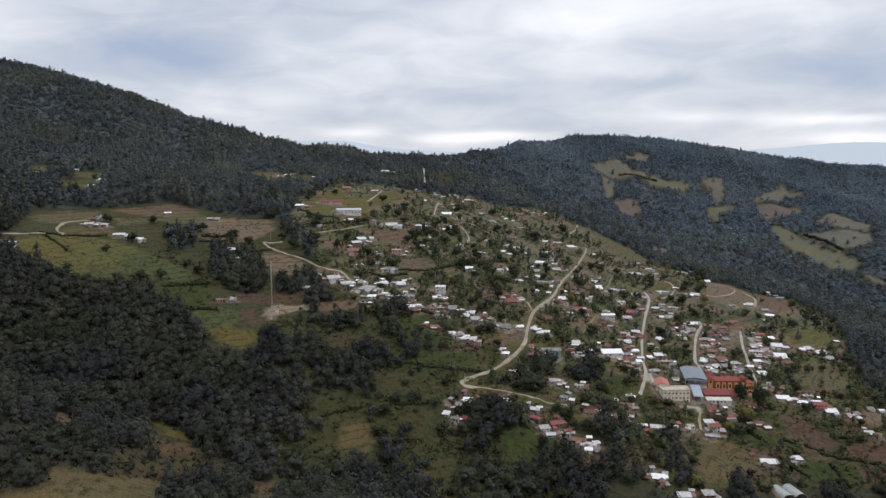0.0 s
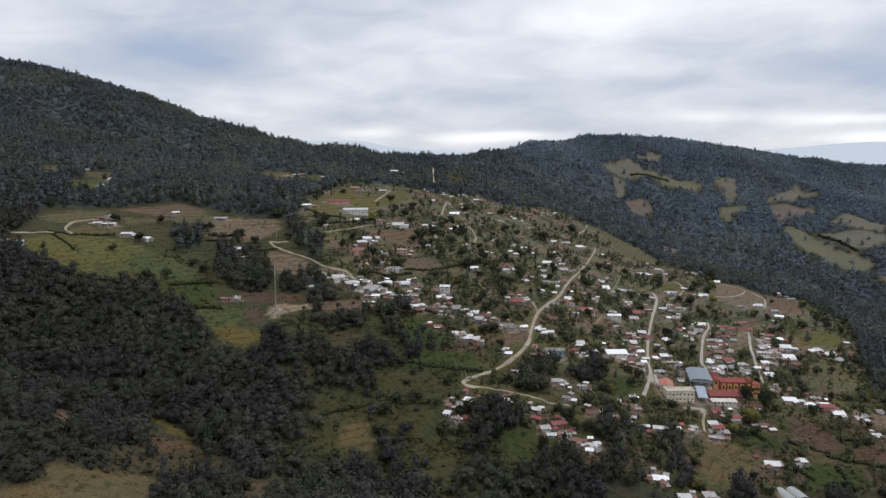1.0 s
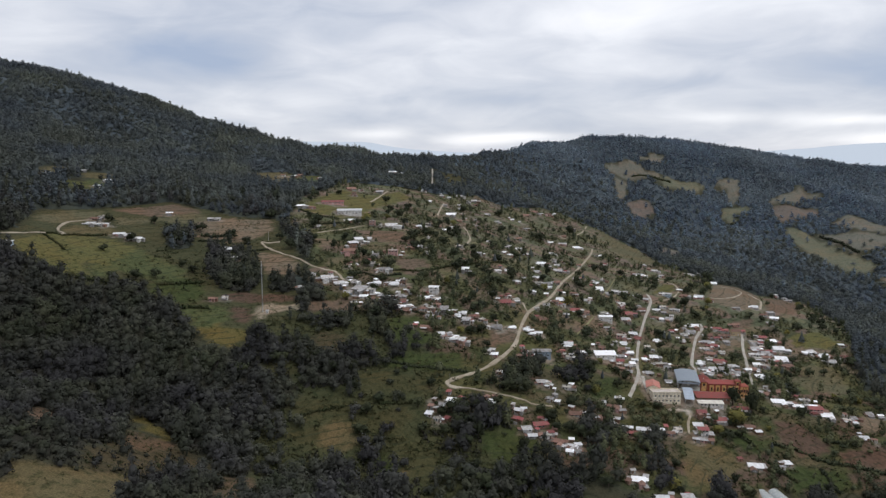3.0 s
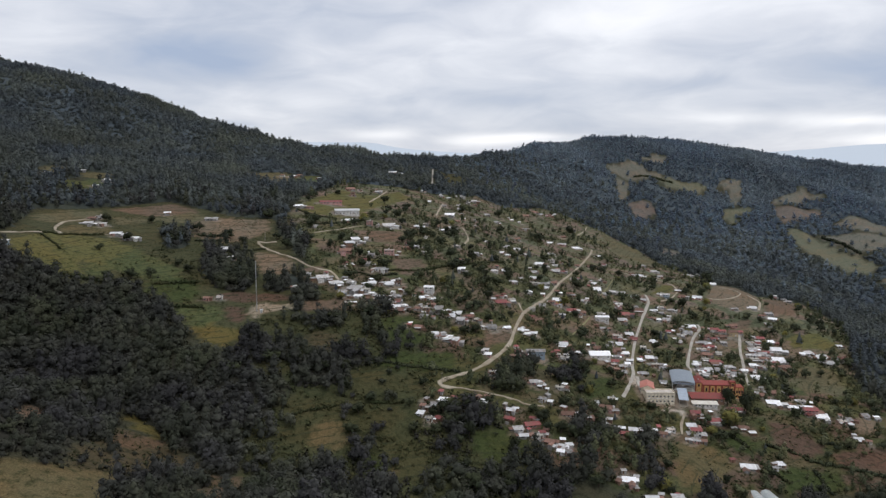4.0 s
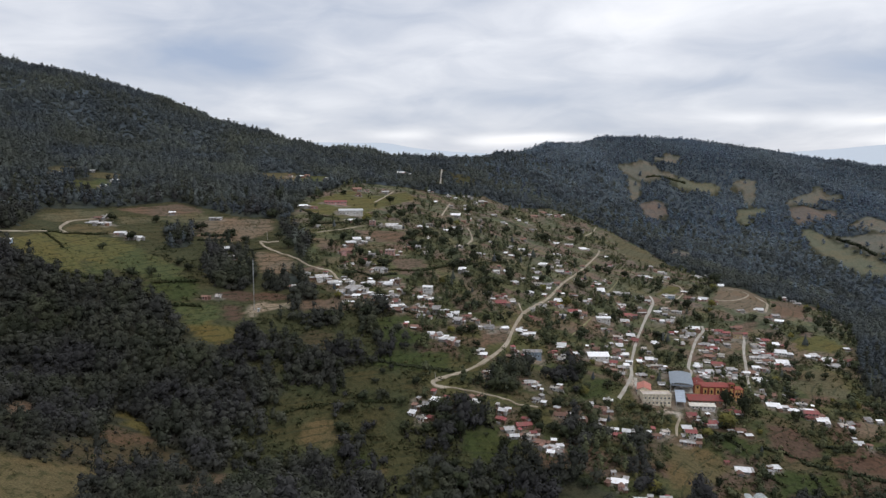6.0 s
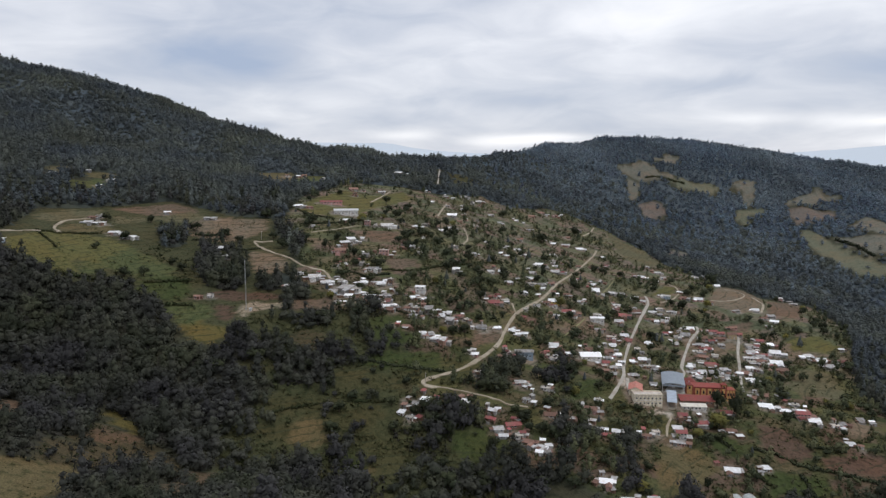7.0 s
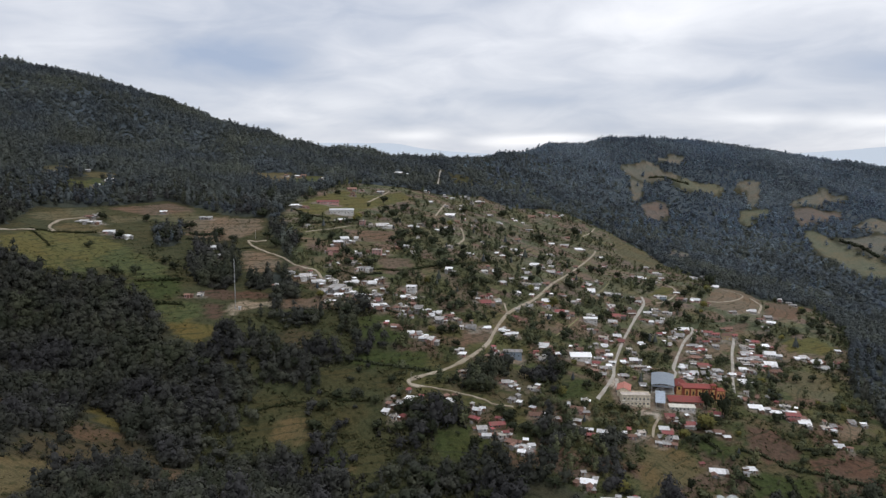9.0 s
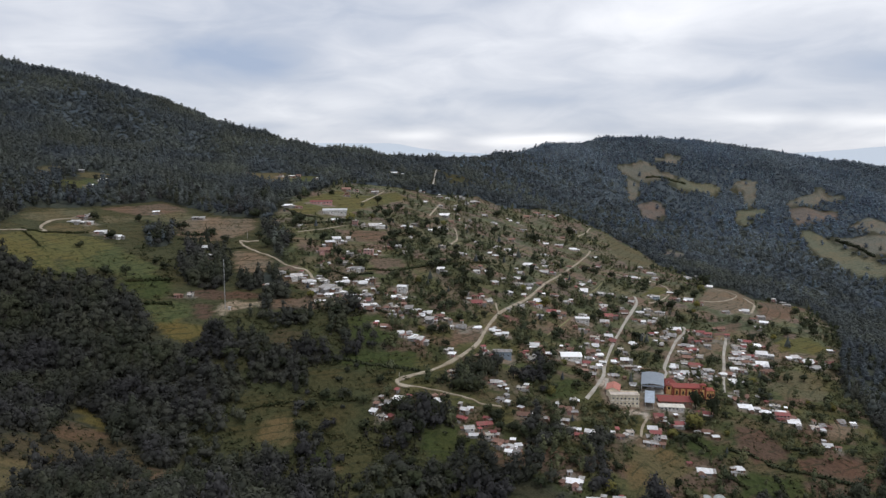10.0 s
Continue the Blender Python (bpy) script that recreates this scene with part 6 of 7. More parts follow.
def clump(rng, at, r, fine=True, rough=0.35):
    v, f = (ICO_V, ICO_F) if fine else (OCT_V, OCT_F)
    v = v @ np.linalg.qr(rng.normal(size=(3, 3)))[0]
    d = v * r * rng.uniform(1 - rough, 1 + rough * 0.9, (len(v), 1)) * rng.uniform(0.8, 1.2, 3)
    return d + at, f, unit(d + (0, 0, 0.25 * np.mean(r)))


def leaves(rng, at, r, n, size):
    """Loose leafy sprays round a clump."""
    d = unit(rng.normal(size=(n, 3)))
    c = at + d * r * rng.uniform(0.85, 1.4, (n, 1)) * (1, 1, 0.85)
    v = (c[:, None] + rng.normal(size=(n, 3, 3)) * size).reshape(-1, 3)
    w = unit(d + (0, 0, 0.3) + rng.normal(0, 0.3, (n, 3)))
    return v, np.arange(3 * n).reshape(n, 3), np.repeat(w, 3, 0)


def stem(r0, r1, a, b, n=5):
    a, b = np.array(a, float), np.array(b, float)
    u = unit(np.cross(b - a, (0.31, 0.87, 0.2)))
    w = unit(np.cross(b - a, u))
    ang = np.arange(n) * 2 * np.pi / n
    circ = np.cos(ang)[:, None] * u + np.sin(ang)[:, None] * w
    v = np.vstack([a + r0 * circ, b + r1 * circ])
    f = [(i, (i + 1) % n, n + i) for i in range(n)] + [((i + 1) % n, n + (i + 1) % n, n + i) for i in range(n)]
    return v, np.array(f), np.vstack([circ, circ])


def spray(rng, at, r, n, size):
    """A coat of leaf sprays on an ellipsoid lobe, each facing outwards with some play."""
    d = unit(rng.normal(size=(n, 3)) + (0, 0, 0.40))
    c = at + d * r * rng.uniform(0.74, 1.30, (n, 1))
    w = unit(d + (0, 0, 0.40) + rng.normal(0, 0.45, (n, 3)))
    u = unit(np.cross(w, rng.normal(size=(n, 3))))
    t = np.cross(w, u)
    k = rng.uniform(0.6, 1.35, (n, 1)) * size
    tri = []
    for g in (0.0, 2.1, 4.2):
        h = g + rng.uniform(-0.5, 0.5, (n, 1))
        tri.append(c + k * (np.cos(h) * u + np.sin(h) * t) * rng.uniform(0.7, 1.4, (n, 1)))
    out = unit(0.6 * unit(d / r) + 0.6 * w)
    return np.stack(tri, 1).reshape(-1, 3), np.arange(3 * n).reshape(n, 3), np.repeat(out, 3, 0)


def leafy(seed, clumps, sprays, tall=1.0, size=0.2):
    """A broad crown of rounded lobes round a leaning middle, coated with leaf sprays, over a bole."""
    rng = np.random.RandomState(seed)
    lean = rng.normal(0, 0.10, 2)
    lobes = [(np.array((lean[0], lean[1], 0.98 * tall)), np.array((0.66, 0.66, 0.66 * tall)) * rng.uniform(0.9, 1.1, 3))]
    for k in range(clumps - 1):
        a, q = 2 * np.pi * k / max(clumps - 1, 1) + rng.uniform(-0.6, 0.6), rng.uniform(0.42, 0.68)
        lobes.append((np.array((q * np.cos(a), q * np.sin(a), (0.72 + rng.uniform(-0.18, 0.55)) * tall)), rng.uniform(0.34, 0.50) * np.array((1, 1, rng.uniform(0.8, 1.15)))))
    crown = []
    big = sum(r[0] ** 2 for at, r in lobes)
    for at, r in lobes:
        crown.append(clump(rng, at, 0.70 * r, sprays > 30, 0.3))
        crown.append(spray(rng, at, r, max(3, int(round(sprays * r[0] ** 2 / big))), size))
    return merge(crown), stem(0.10, 0.05, (0, 0, -0.3), (0, 0, 0.9 * tall), 4)


def tall_tree(seed, tiers, sprays, size=0.2, slim=1.0):
    """A tall upright crown, pine or slender oak: lobes stacked up the bole, widest below the middle."""
    rng = np.random.RandomState(seed)
    crown = []
    for k in range(tiers):
        f = k / max(tiers - 1, 1)
        r = slim * (0.78, 0.72, 0.42)[min(2, int(2.9 * f))] * rng.uniform(0.85, 1.15)
        at = np.array((*rng.normal(0, 0.13, 2), 0.75 + 1.55 * f + rng.uniform(-0.1, 0.1)))
        rr = r * np.array((rng.uniform(0.85, 1.15), rng.uniform(0.85, 1.15), 1.7 / tiers + 0.38))
        crown.append(clump(rng, at, 0.62 * rr, sprays > 30, 0.3))
        crown.append(spray(rng, at, rr, max(3, int(sprays * (1.35 - 0.7 * f) / tiers)), size))
    return merge(crown), stem(0.09, 0.03, (0, 0, -0.3), (0, 0, 2.1), 4)


def pine(seed, tiers, sides):
    """Ragged tiers of drooping boughs on a straight bole."""
    rng = np.random.RandomState(seed)
    crown = []
    for k in range(tiers):
        f = k / tiers
        z0, z1, r = 0.3 + 1.25 * f, 0.3 + 1.25 * f + 0.6, 0.72 * (1 - 0.7 * f) * rng.uniform(0.8, 1.2)
        ang = np.arange(sides) * 2 * np.pi / sides + rng.uniform(0, 6)
        rr = r * rng.uniform(0.6, 1.25, sides)
        v = np.column_stack([rr * np.cos(ang), rr * np.sin(ang), z0 + rng.uniform(-0.22, 0.12, sides)])
        v = np.vstack([v, (rng.normal() * 0.05, rng.normal() * 0.05, z1), (0, 0, z0 + 0.15)])
        w = unit(v * (1, 1, 0) + (0, 0, 0.35))
        crown.append((v, np.array([(i, (i + 1) % sides, sides) for i in range(sides)] + [((i + 1) % sides, i, sides + 1) for i in range(sides)]), w))
    return merge(crown), stem(0.09, 0.03, (0, 0, -0.3), (0, 0, 1.4), 4)


def foliage_mesh(name, shape, mat):
    v, f, w = shape
    me = raw_mesh(name, v, f, mat)
    me.attributes.new("custom_normal", "FLOAT_VECTOR", "POINT").data.foreach_set("vector", np.asarray(w, np.float32).ravel())
    me.update()
    return me


def scatter(name, label, mat, shapes, spots, category="woodland", with_wood=True):
    """All the trees of one wood in a single mesh, each with a tone of its own. spots: x, y, radius, height factor, turn, shape."""
    if not len(spots):
        return None
    z = ground_at(spots[:, 0], spots[:, 1])
    tone = np.random.RandomState(len(spots)).uniform(0, 1, len(spots))
    vs, fs, ws, ts, n = [], [], [], [], 0
    for k, (crown, wood) in enumerate(shapes):
        sel = spots[:, 5] == k
        if not sel.any():
            continue
        v, f, m = merge([crown, wood]) if with_wood else crown
        s, zz = spots[sel], z[sel]
        c, si = np.cos(s[:, 4])[:, None], np.sin(s[:, 4])[:, None]
        r, h = s[:, 2][:, None], s[:, 3][:, None]
        x = (v[None, :, 0] * c - v[None, :, 1] * si) * r + s[:, 0][:, None]
        y = (v[None, :, 0] * si + v[None, :, 1] * c) * r + s[:, 1][:, None]
        w = v[None, :, 2] * r * h + zz[:, None]
        vs.append(np.stack([x, y, w], -1).reshape(-1, 3))
        ws.append(np.stack([m[None, :, 0] * c - m[None, :, 1] * si, m[None, :, 0] * si + m[None, :, 1] * c, np.broadcast_to(m[None, :, 2], x.shape)], -1).reshape(-1, 3))
        ts.append(np.repeat(tone[sel], len(v)))
        fs.append((f[None] + (np.arange(len(s)) * len(v))[:, None, None] + n).reshape(-1, 3))
        n += len(s) * len(v)
    me = foliage_mesh(name, (np.vstack(vs), np.vstack(fs), np.vstack(ws)), mat)
    me.attributes.new("tone", "FLOAT", "POINT").data.foreach_set("value", np.concatenate(ts).astype(np.float32))
    return tagged(new(name, me), label, category, kind="stuff")


def spots_on(rng, x0, x1, y0, y1, step, jitter=0.45):
    x, y = np.meshgrid(np.arange(x0, x1, step), np.arange(y0, y1, step))
    x = x + (np.arange(x.shape[0]) % 2)[:, None] * step / 2
    x, y = x.ravel(), y.ravel()
    return x + rng.uniform(-jitter, jitter, len(x)) * step, y + rng.uniform(-jitter, jitter, len(y)) * step


def open_ground(x, y, margin=0.0, front=True):
    """True on fields and roads, under houses, and on the camera's side of them."""
    hit = np.zeros(len(x), bool)
    margin = np.broadcast_to(margin, x.shape)
    bend = 5.0
    wx, wy = x + bend * (patchy(x, y, 9, 31) - 0.5), y + bend * (patchy(x, y, 9, 32) - 0.5)
    # trees on the camera's side of a field are cleared to keep it in view
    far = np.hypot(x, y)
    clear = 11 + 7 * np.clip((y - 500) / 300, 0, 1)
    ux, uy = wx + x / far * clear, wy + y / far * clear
    rnd = np.random.RandomState(len(x))
    stray = rnd.uniform(0, 1, len(x))
    for tone, poly in FIELDS:
        if tone in "DGe":
            # rough grazing, with scattered trees
            hit |= inside(poly, wx, wy) & (stray > 0.14)
        else:
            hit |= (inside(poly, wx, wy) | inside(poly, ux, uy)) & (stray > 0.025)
    for q, width in ROADS:
        near = (x > q[:, 0].min() - 9) & (x < q[:, 0].max() + 9) & (y > q[:, 1].min() - 9) & (y < q[:, 1].max() + 9)
        i = np.where(near)[0]
        if len(i):
            d = np.hypot(x[i, None] - q[None, :, 0], y[i, None] - q[None, :, 1]).min(1)
            d = np.minimum(d, np.hypot(x[i, None] - q[None, :, 0], y[i, None] + 4 - q[None, :, 1]).min(1) + 0.5)
            if front:
                d = np.minimum(d, np.hypot(x[i, None] - q[None, :, 0], y[i, None] + 9 - q[None, :, 1]).min(1) + 1.5)
            hit[i] |= d < width / 2 + 2.0 + margin[i]
    for fx, fy, r in FOOTPRINTS:
        # keep house fronts, on the side towards the camera, open as well
        hit |= np.hypot(x - fx, y - fy) < r + 0.5 + margin
        if front:
            hit |= np.hypot(x - fx, y - fy + r + 2) < r * 0.7 + margin
    return hit


RIDGE = [(-1500, 1300), (-858, 1370), (-799, 1380), (-693, 1390), (-597, 1390), (-519, 1390), (-437, 1370), (-340, 1340), (-232, 1280), (-147, 1260), (-70, 1350), (-17, 1500), (106, 1720), (199, 1850), (276, 1940), (387, 2020), (532, 2080), (738, 2110), (857, 2090), (948, 2060), (1092, 2010), (1241, 1950), (2000, 1750)]


def wood_area(x, y):
    """The visible slopes: within a broad sector and up to just behind the skyline."""
    rx, ry = np.array(RIDGE, float).T
    back = np.interp(x, rx, ry) + 70
    return (y < back) & (x > -0.86 * y - 60) & (x < 0.78 * y + 130)


def spots_table(rng, x, y, r0, r1, h0, h1, kinds):
    n = len(x)
    return np.column_stack([x, y, rng.uniform(r0, r1, n), rng.uniform(h0, h1, n), rng.uniform(0, 6.28, n), rng.choice(len(kinds), n, p=kinds)])


def forest_mask(x, y):
    grove = np.zeros(len(x), bool)
    for g in GROVES:
        grove |= inside(g, x, y)
    return wood_area(x, y) & ~open_ground(x, y, 2.5) & (~(inside(VILLAGE, x, y) | inside(SCRUB, x, y) | inside(BASIN, x, y)) | grove)


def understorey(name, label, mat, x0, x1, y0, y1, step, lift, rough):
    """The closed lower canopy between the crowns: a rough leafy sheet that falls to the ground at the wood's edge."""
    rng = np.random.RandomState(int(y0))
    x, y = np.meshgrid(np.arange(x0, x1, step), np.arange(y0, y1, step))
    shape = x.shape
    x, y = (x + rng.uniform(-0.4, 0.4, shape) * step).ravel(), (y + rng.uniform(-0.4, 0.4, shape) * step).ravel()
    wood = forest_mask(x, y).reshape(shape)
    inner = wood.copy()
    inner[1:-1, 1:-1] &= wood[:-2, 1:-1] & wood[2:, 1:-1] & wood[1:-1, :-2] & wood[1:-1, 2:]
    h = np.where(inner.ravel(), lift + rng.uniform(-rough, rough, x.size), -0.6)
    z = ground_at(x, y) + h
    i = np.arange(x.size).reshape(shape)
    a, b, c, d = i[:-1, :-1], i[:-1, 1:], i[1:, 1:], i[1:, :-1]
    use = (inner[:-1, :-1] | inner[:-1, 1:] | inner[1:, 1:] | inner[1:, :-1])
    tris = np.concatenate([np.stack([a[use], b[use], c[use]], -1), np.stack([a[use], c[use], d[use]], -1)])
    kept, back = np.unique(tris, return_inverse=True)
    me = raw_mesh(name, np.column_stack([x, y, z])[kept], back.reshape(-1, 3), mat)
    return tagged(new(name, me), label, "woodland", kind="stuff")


def woods():
    understorey("hill_canopy", "closed lower canopy of the far hill forest, painted with shade and haze", UNDER_FAR, -1250, 1750, 1000, 2190, 6.5, 2.6, 1.8)
    understorey("slope_canopy", "closed lower canopy of the slope woodland, painted with shade", UNDER_MID, -980, 900, 555, 1005, 4.6, 2.0, 1.6)
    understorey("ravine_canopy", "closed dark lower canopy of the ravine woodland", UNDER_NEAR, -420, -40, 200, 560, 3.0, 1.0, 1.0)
    rng = np.random.RandomState(21)
    # near ravine woods
    near = [leafy(s, 5, 210, (1.0, 1.2, 0.9)[s % 3], 0.13) for s in range(6)] + [tall_tree(s + 6, 3, 170, 0.14) for s in range(3)]
    x, y = spots_on(rng, -420, 480, 200, 560, 6.2)
    grove = np.zeros(len(x), bool)
    for g in GROVES:
        grove |= inside(g, x, y)
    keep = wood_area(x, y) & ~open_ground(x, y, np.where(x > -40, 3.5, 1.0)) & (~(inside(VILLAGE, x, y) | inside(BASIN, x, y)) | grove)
    scr = inside(SCRUB, x, y) & ~grove
    keep &= ~scr | (patchy(x, y, 13, 5) + rng.uniform(-0.15, 0.15, len(x)) > 0.44)
    keep &= (x < -40) | (patchy(x, y, 9, 61) > 0.40)
    # trees that would cover the lowest houses from the camera are left out
    for fx, fy, r in FOOTPRINTS:
        if fy < 440:
            keep &= np.hypot(x - fx, y - fy + 12) > 7
    x, y = x[keep], y[keep]
    t = spots_table(rng, x, y, 3.0, 5.6, 0.8, 1.25, [1 / 9] * 9)
    t[:, 2] *= np.where(scr[keep], rng.uniform(0.5, 1.0, len(x)), 1.0)
    t[:, 2] *= np.where(x > -40, rng.uniform(0.8, 1.3, len(x)), np.where(y < 310, 0.7, 1.0))
    t[:, 3] *= 0.85 + 0.4 * patchy(x, y, 16, 51)
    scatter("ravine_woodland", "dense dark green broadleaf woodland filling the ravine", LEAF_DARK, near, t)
    # slopes, far hills: dark green gives way with distance to foliage coloured for haze
    mid = [leafy(s + 20, 3, 84, (1.0, 1.3)[s % 2], 0.18) for s in range(4)] + [tall_tree(s + 30, 4, 84, 0.18) for s in range(4)]
    far = [leafy(s + 40, 2, 30, 1.1, 0.26) for s in range(3)] + [tall_tree(s + 50, 3, 34, 0.24) for s in range(4)]
    tables = []
    for x0, x1, y0, y1, step, r0, r1, h0, h1, broad in ((-1000, 900, 560, 1010, 7.2, 3.0, 5.0, 0.95, 1.4, 0.36), (-1250, 1800, 1010, 2200, 8.6, 3.9, 6.5, 0.52, 0.95, 0.4)):
        x, y = spots_on(rng, x0, x1, y0, y1, step)
        grove = np.zeros(len(x), bool)
        for g in GROVES:
            grove |= inside(g, x, y)
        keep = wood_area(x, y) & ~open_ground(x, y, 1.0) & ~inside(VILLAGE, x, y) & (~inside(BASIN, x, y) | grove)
        x, y = x[keep], y[keep]
        t = spots_table(rng, x, y, r0, r1, h0, h1, [1.0])
        t[:, 3] *= 0.75 + 0.5 * patchy(x, y, 24, 52)
        t[:, 5] = rng.uniform(0, 1, len(x)) < broad
        tables.append(t)
    t = np.vstack(tables)
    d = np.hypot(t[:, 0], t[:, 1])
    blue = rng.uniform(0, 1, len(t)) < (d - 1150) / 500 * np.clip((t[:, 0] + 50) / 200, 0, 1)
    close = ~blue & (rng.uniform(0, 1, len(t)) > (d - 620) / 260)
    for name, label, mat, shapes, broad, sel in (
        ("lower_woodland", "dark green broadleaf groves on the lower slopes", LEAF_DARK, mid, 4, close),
        ("slope_woodland", "dark mixed woodland of broadleaf trees and pines on the slope", LEAF_HAZED, mid, 4, ~blue & ~close),
        ("hill_forest", "dense forest, coloured bluish for haze, covering the far hills up to the ridge", LEAF_FAR_HAZED, far, 3, blue),
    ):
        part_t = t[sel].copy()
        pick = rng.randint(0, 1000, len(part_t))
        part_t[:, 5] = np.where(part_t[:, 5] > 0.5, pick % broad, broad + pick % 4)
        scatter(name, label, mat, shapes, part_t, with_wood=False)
    # shrubs and hedges of the gardens and terraces
    low = [(clump(np.random.RandomState(s), np.array((0, 0, 0.4)), 0.5, False), leaves(np.random.RandomState(s + 5), np.array((0, 0, 0.4)), 0.75, 20, 0.2)) for s in range(4)]
    low = [(merge(p), None) for p in low]
    x, y = spots_on(rng, -330, 520, 330, 1260, 2.6, 0.9)
    keep = (inside(VILLAGE, x, y) | inside(SCRUB, x, y)) & ~open_ground(x, y, -0.2, False)
    # along the terrace banks and plot edges, and in loose thickets
    bank = np.abs((land(x, y) / 2.6 + 0.12 * rng.normal(0, 1, len(x))) % 1 - 0.5) < 0.13
    a = (x + 0.35 * y) / 23
    edge = np.minimum(a % 1, 1 - a % 1) * 21.7 + rng.normal(0, 0.5, len(x)) < 0.9
    thick = patchy(x, y, 8, 3) + 0.5 * (patchy(x, y, 3, 33) - 0.5) + rng.uniform(-0.15, 0.15, len(x))
    keep &= ((bank | edge) & (patchy(x, y, 14, 44) > 0.45) & (rng.uniform(0, 1, len(x)) < 0.75)) | ((thick > 0.68) & (rng.uniform(0, 1, len(x)) < 0.5))
    x, y = x[keep], y[keep]
    scatter("shrubbery", "patches of low green shrubs and hedges between gardens", BUSH, low, spots_table(rng, x, y, 0.5, 1.7, 0.7, 1.4, [0.25] * 4), "shrubs", False)
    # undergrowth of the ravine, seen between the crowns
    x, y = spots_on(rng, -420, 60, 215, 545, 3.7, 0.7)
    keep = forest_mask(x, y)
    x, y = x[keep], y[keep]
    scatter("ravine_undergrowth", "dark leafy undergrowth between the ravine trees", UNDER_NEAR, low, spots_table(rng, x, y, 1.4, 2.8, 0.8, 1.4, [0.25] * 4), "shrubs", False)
    # thicker brush on the open terraces below the village
    x, y = spots_on(rng, -330, 520, 250, 760, 2.9, 0.8)
    dense = np.zeros(len(x), bool)
    for g in THICKETS:
        dense |= inside(g, x, y)
    scr = inside(SCRUB, x, y) & ~inside(VILLAGE, x, y)
    keep = (dense | scr | inside(VILLAGE, x, y)) & (~open_ground(x, y, 0.2, False) | ((scr | dense) & (rng.uniform(0, 1, len(x)) < 0.18)))
    bank = np.abs((land(x, y) / 2.6 + 0.1 * rng.normal(0, 1, len(x))) % 1 - 0.5) < 0.14
    keep &= patchy(x, y, 6, 8) + 0.6 * (patchy(x, y, 2.3, 9) - 0.5) + rng.uniform(-0.13, 0.13, len(x)) + 0.10 * bank > np.where(dense, 0.47, np.where(scr, 0.48, 0.62))
    x, y = x[keep], y[keep]
    scatter("terrace_brush", "rough olive and dark green brush on terraces", BRUSH, low, np.column_stack([x, y, 0.6 + 1.9 * rng.uniform(0, 1, len(x)) ** 2.2, rng.uniform(0.6, 1.2, len(x)), rng.uniform(0, 6.28, len(x)), rng.choice(4, len(x))]), "shrubs", False)
    # tufts of dry grass that roughen the open slopes
    x, y = spots_on(rng, -335, 330, 225, 720, 2.3, 0.9)
    keep = inside(SCRUB, x, y) | inside(BASIN, x, y) | (inside(VILLAGE, x, y) & (y < 520))
    for tone, poly in FIELDS:
        keep |= inside(poly, x, y) & (tone in "neso")
    keep &= (patchy(x, y, 9, 71) + 0.7 * (patchy(x, y, 2.5, 72) - 0.5) + rng.uniform(-0.1, 0.1, len(x)) > 0.53) & (rng.uniform(0, 1, len(x)) < 0.75)
    for fx, fy, r in FOOTPRINTS:
        keep &= np.hypot(x - fx, y - fy) > r
    x, y = x[keep], y[keep]
    keep = ~np.array([on_road(u, v, 0.4) for u, v in zip(x, y)])
    x, y = x[keep], y[keep]
    scatter("grass_tufts", "tufts of dry olive grass on open slopes", GRASS, low, np.column_stack([x, y, 0.35 + 0.75 * rng.uniform(0, 1, len(x)) ** 2, rng.uniform(0.5, 0.9, len(x)), rng.uniform(0, 6.28, len(x)), rng.choice(4, len(x))]), "grass", False)
    # smaller trees of the gardens, too many to tell apart
    x, y = spots_on(rng, -330, 520, 330, 1260, 6.0, 0.7)
    keep = inside(VILLAGE, x, y) & ~open_ground(x, y, 0.5)
    keep &= (patchy(x, y, 12, 12) + rng.uniform(-0.2, 0.2, len(x)) > np.where(y < 570, 0.48, 0.55)) & (rng.uniform(0, 1, len(x)) < np.where(y > 690, 0.42, 0.9))
    x, y = x[keep], y[keep]
    scatter("garden_trees", "many small garden and fruit trees among the houses", LEAF_VILLAGE, mid, np.column_stack([x, y, 1.2 + 3.0 * rng.uniform(0, 1, len(x)) ** 1.6, rng.uniform(0.85, 1.35, len(x)), rng.uniform(0, 6.28, len(x)), rng.choice(8, len(x))]), "trees", False)


TREE_KINDS = {}
USED = set()


def tree_masters():
    """One of each kind of single tree, with trunk and crown."""
    for s in range(6):
        crown, wood = leafy(s + 60, 6, 230, 1.0, 0.14)
        leaf = YELLOW_LEAF if s >= 4 else LEAF_VILLAGE
        label = "round yellow-green tree beside village houses" if s >= 4 else "leafy dark green tree standing among village gardens"
        ob = thing("tree", pose(0, 0, 0), label, "tree", "village trees")
        part("trunk", foliage_mesh("trunk", wood, BARK), None, ob)
        part("crown", foliage_mesh("crown", crown, leaf), None, ob)
        TREE_KINDS.setdefault("y" if s >= 4 else "d", []).append(ob)
    crown, wood = pine(80, 8, 10)
    ob = thing("conifer", pose(0, 0, 0), "tall narrow dark conifer standing among village houses", "tree", "village trees")
    part("trunk", foliage_mesh("trunk", wood, BARK), None, ob)
    part("crown", foliage_mesh("crown", crown, LEAF_HAZED), None, ob)
    TREE_KINDS["c"] = [ob]
    TREE_KINDS["k"] = TREE_KINDS["d"]


tree_rng = random.Random(9)


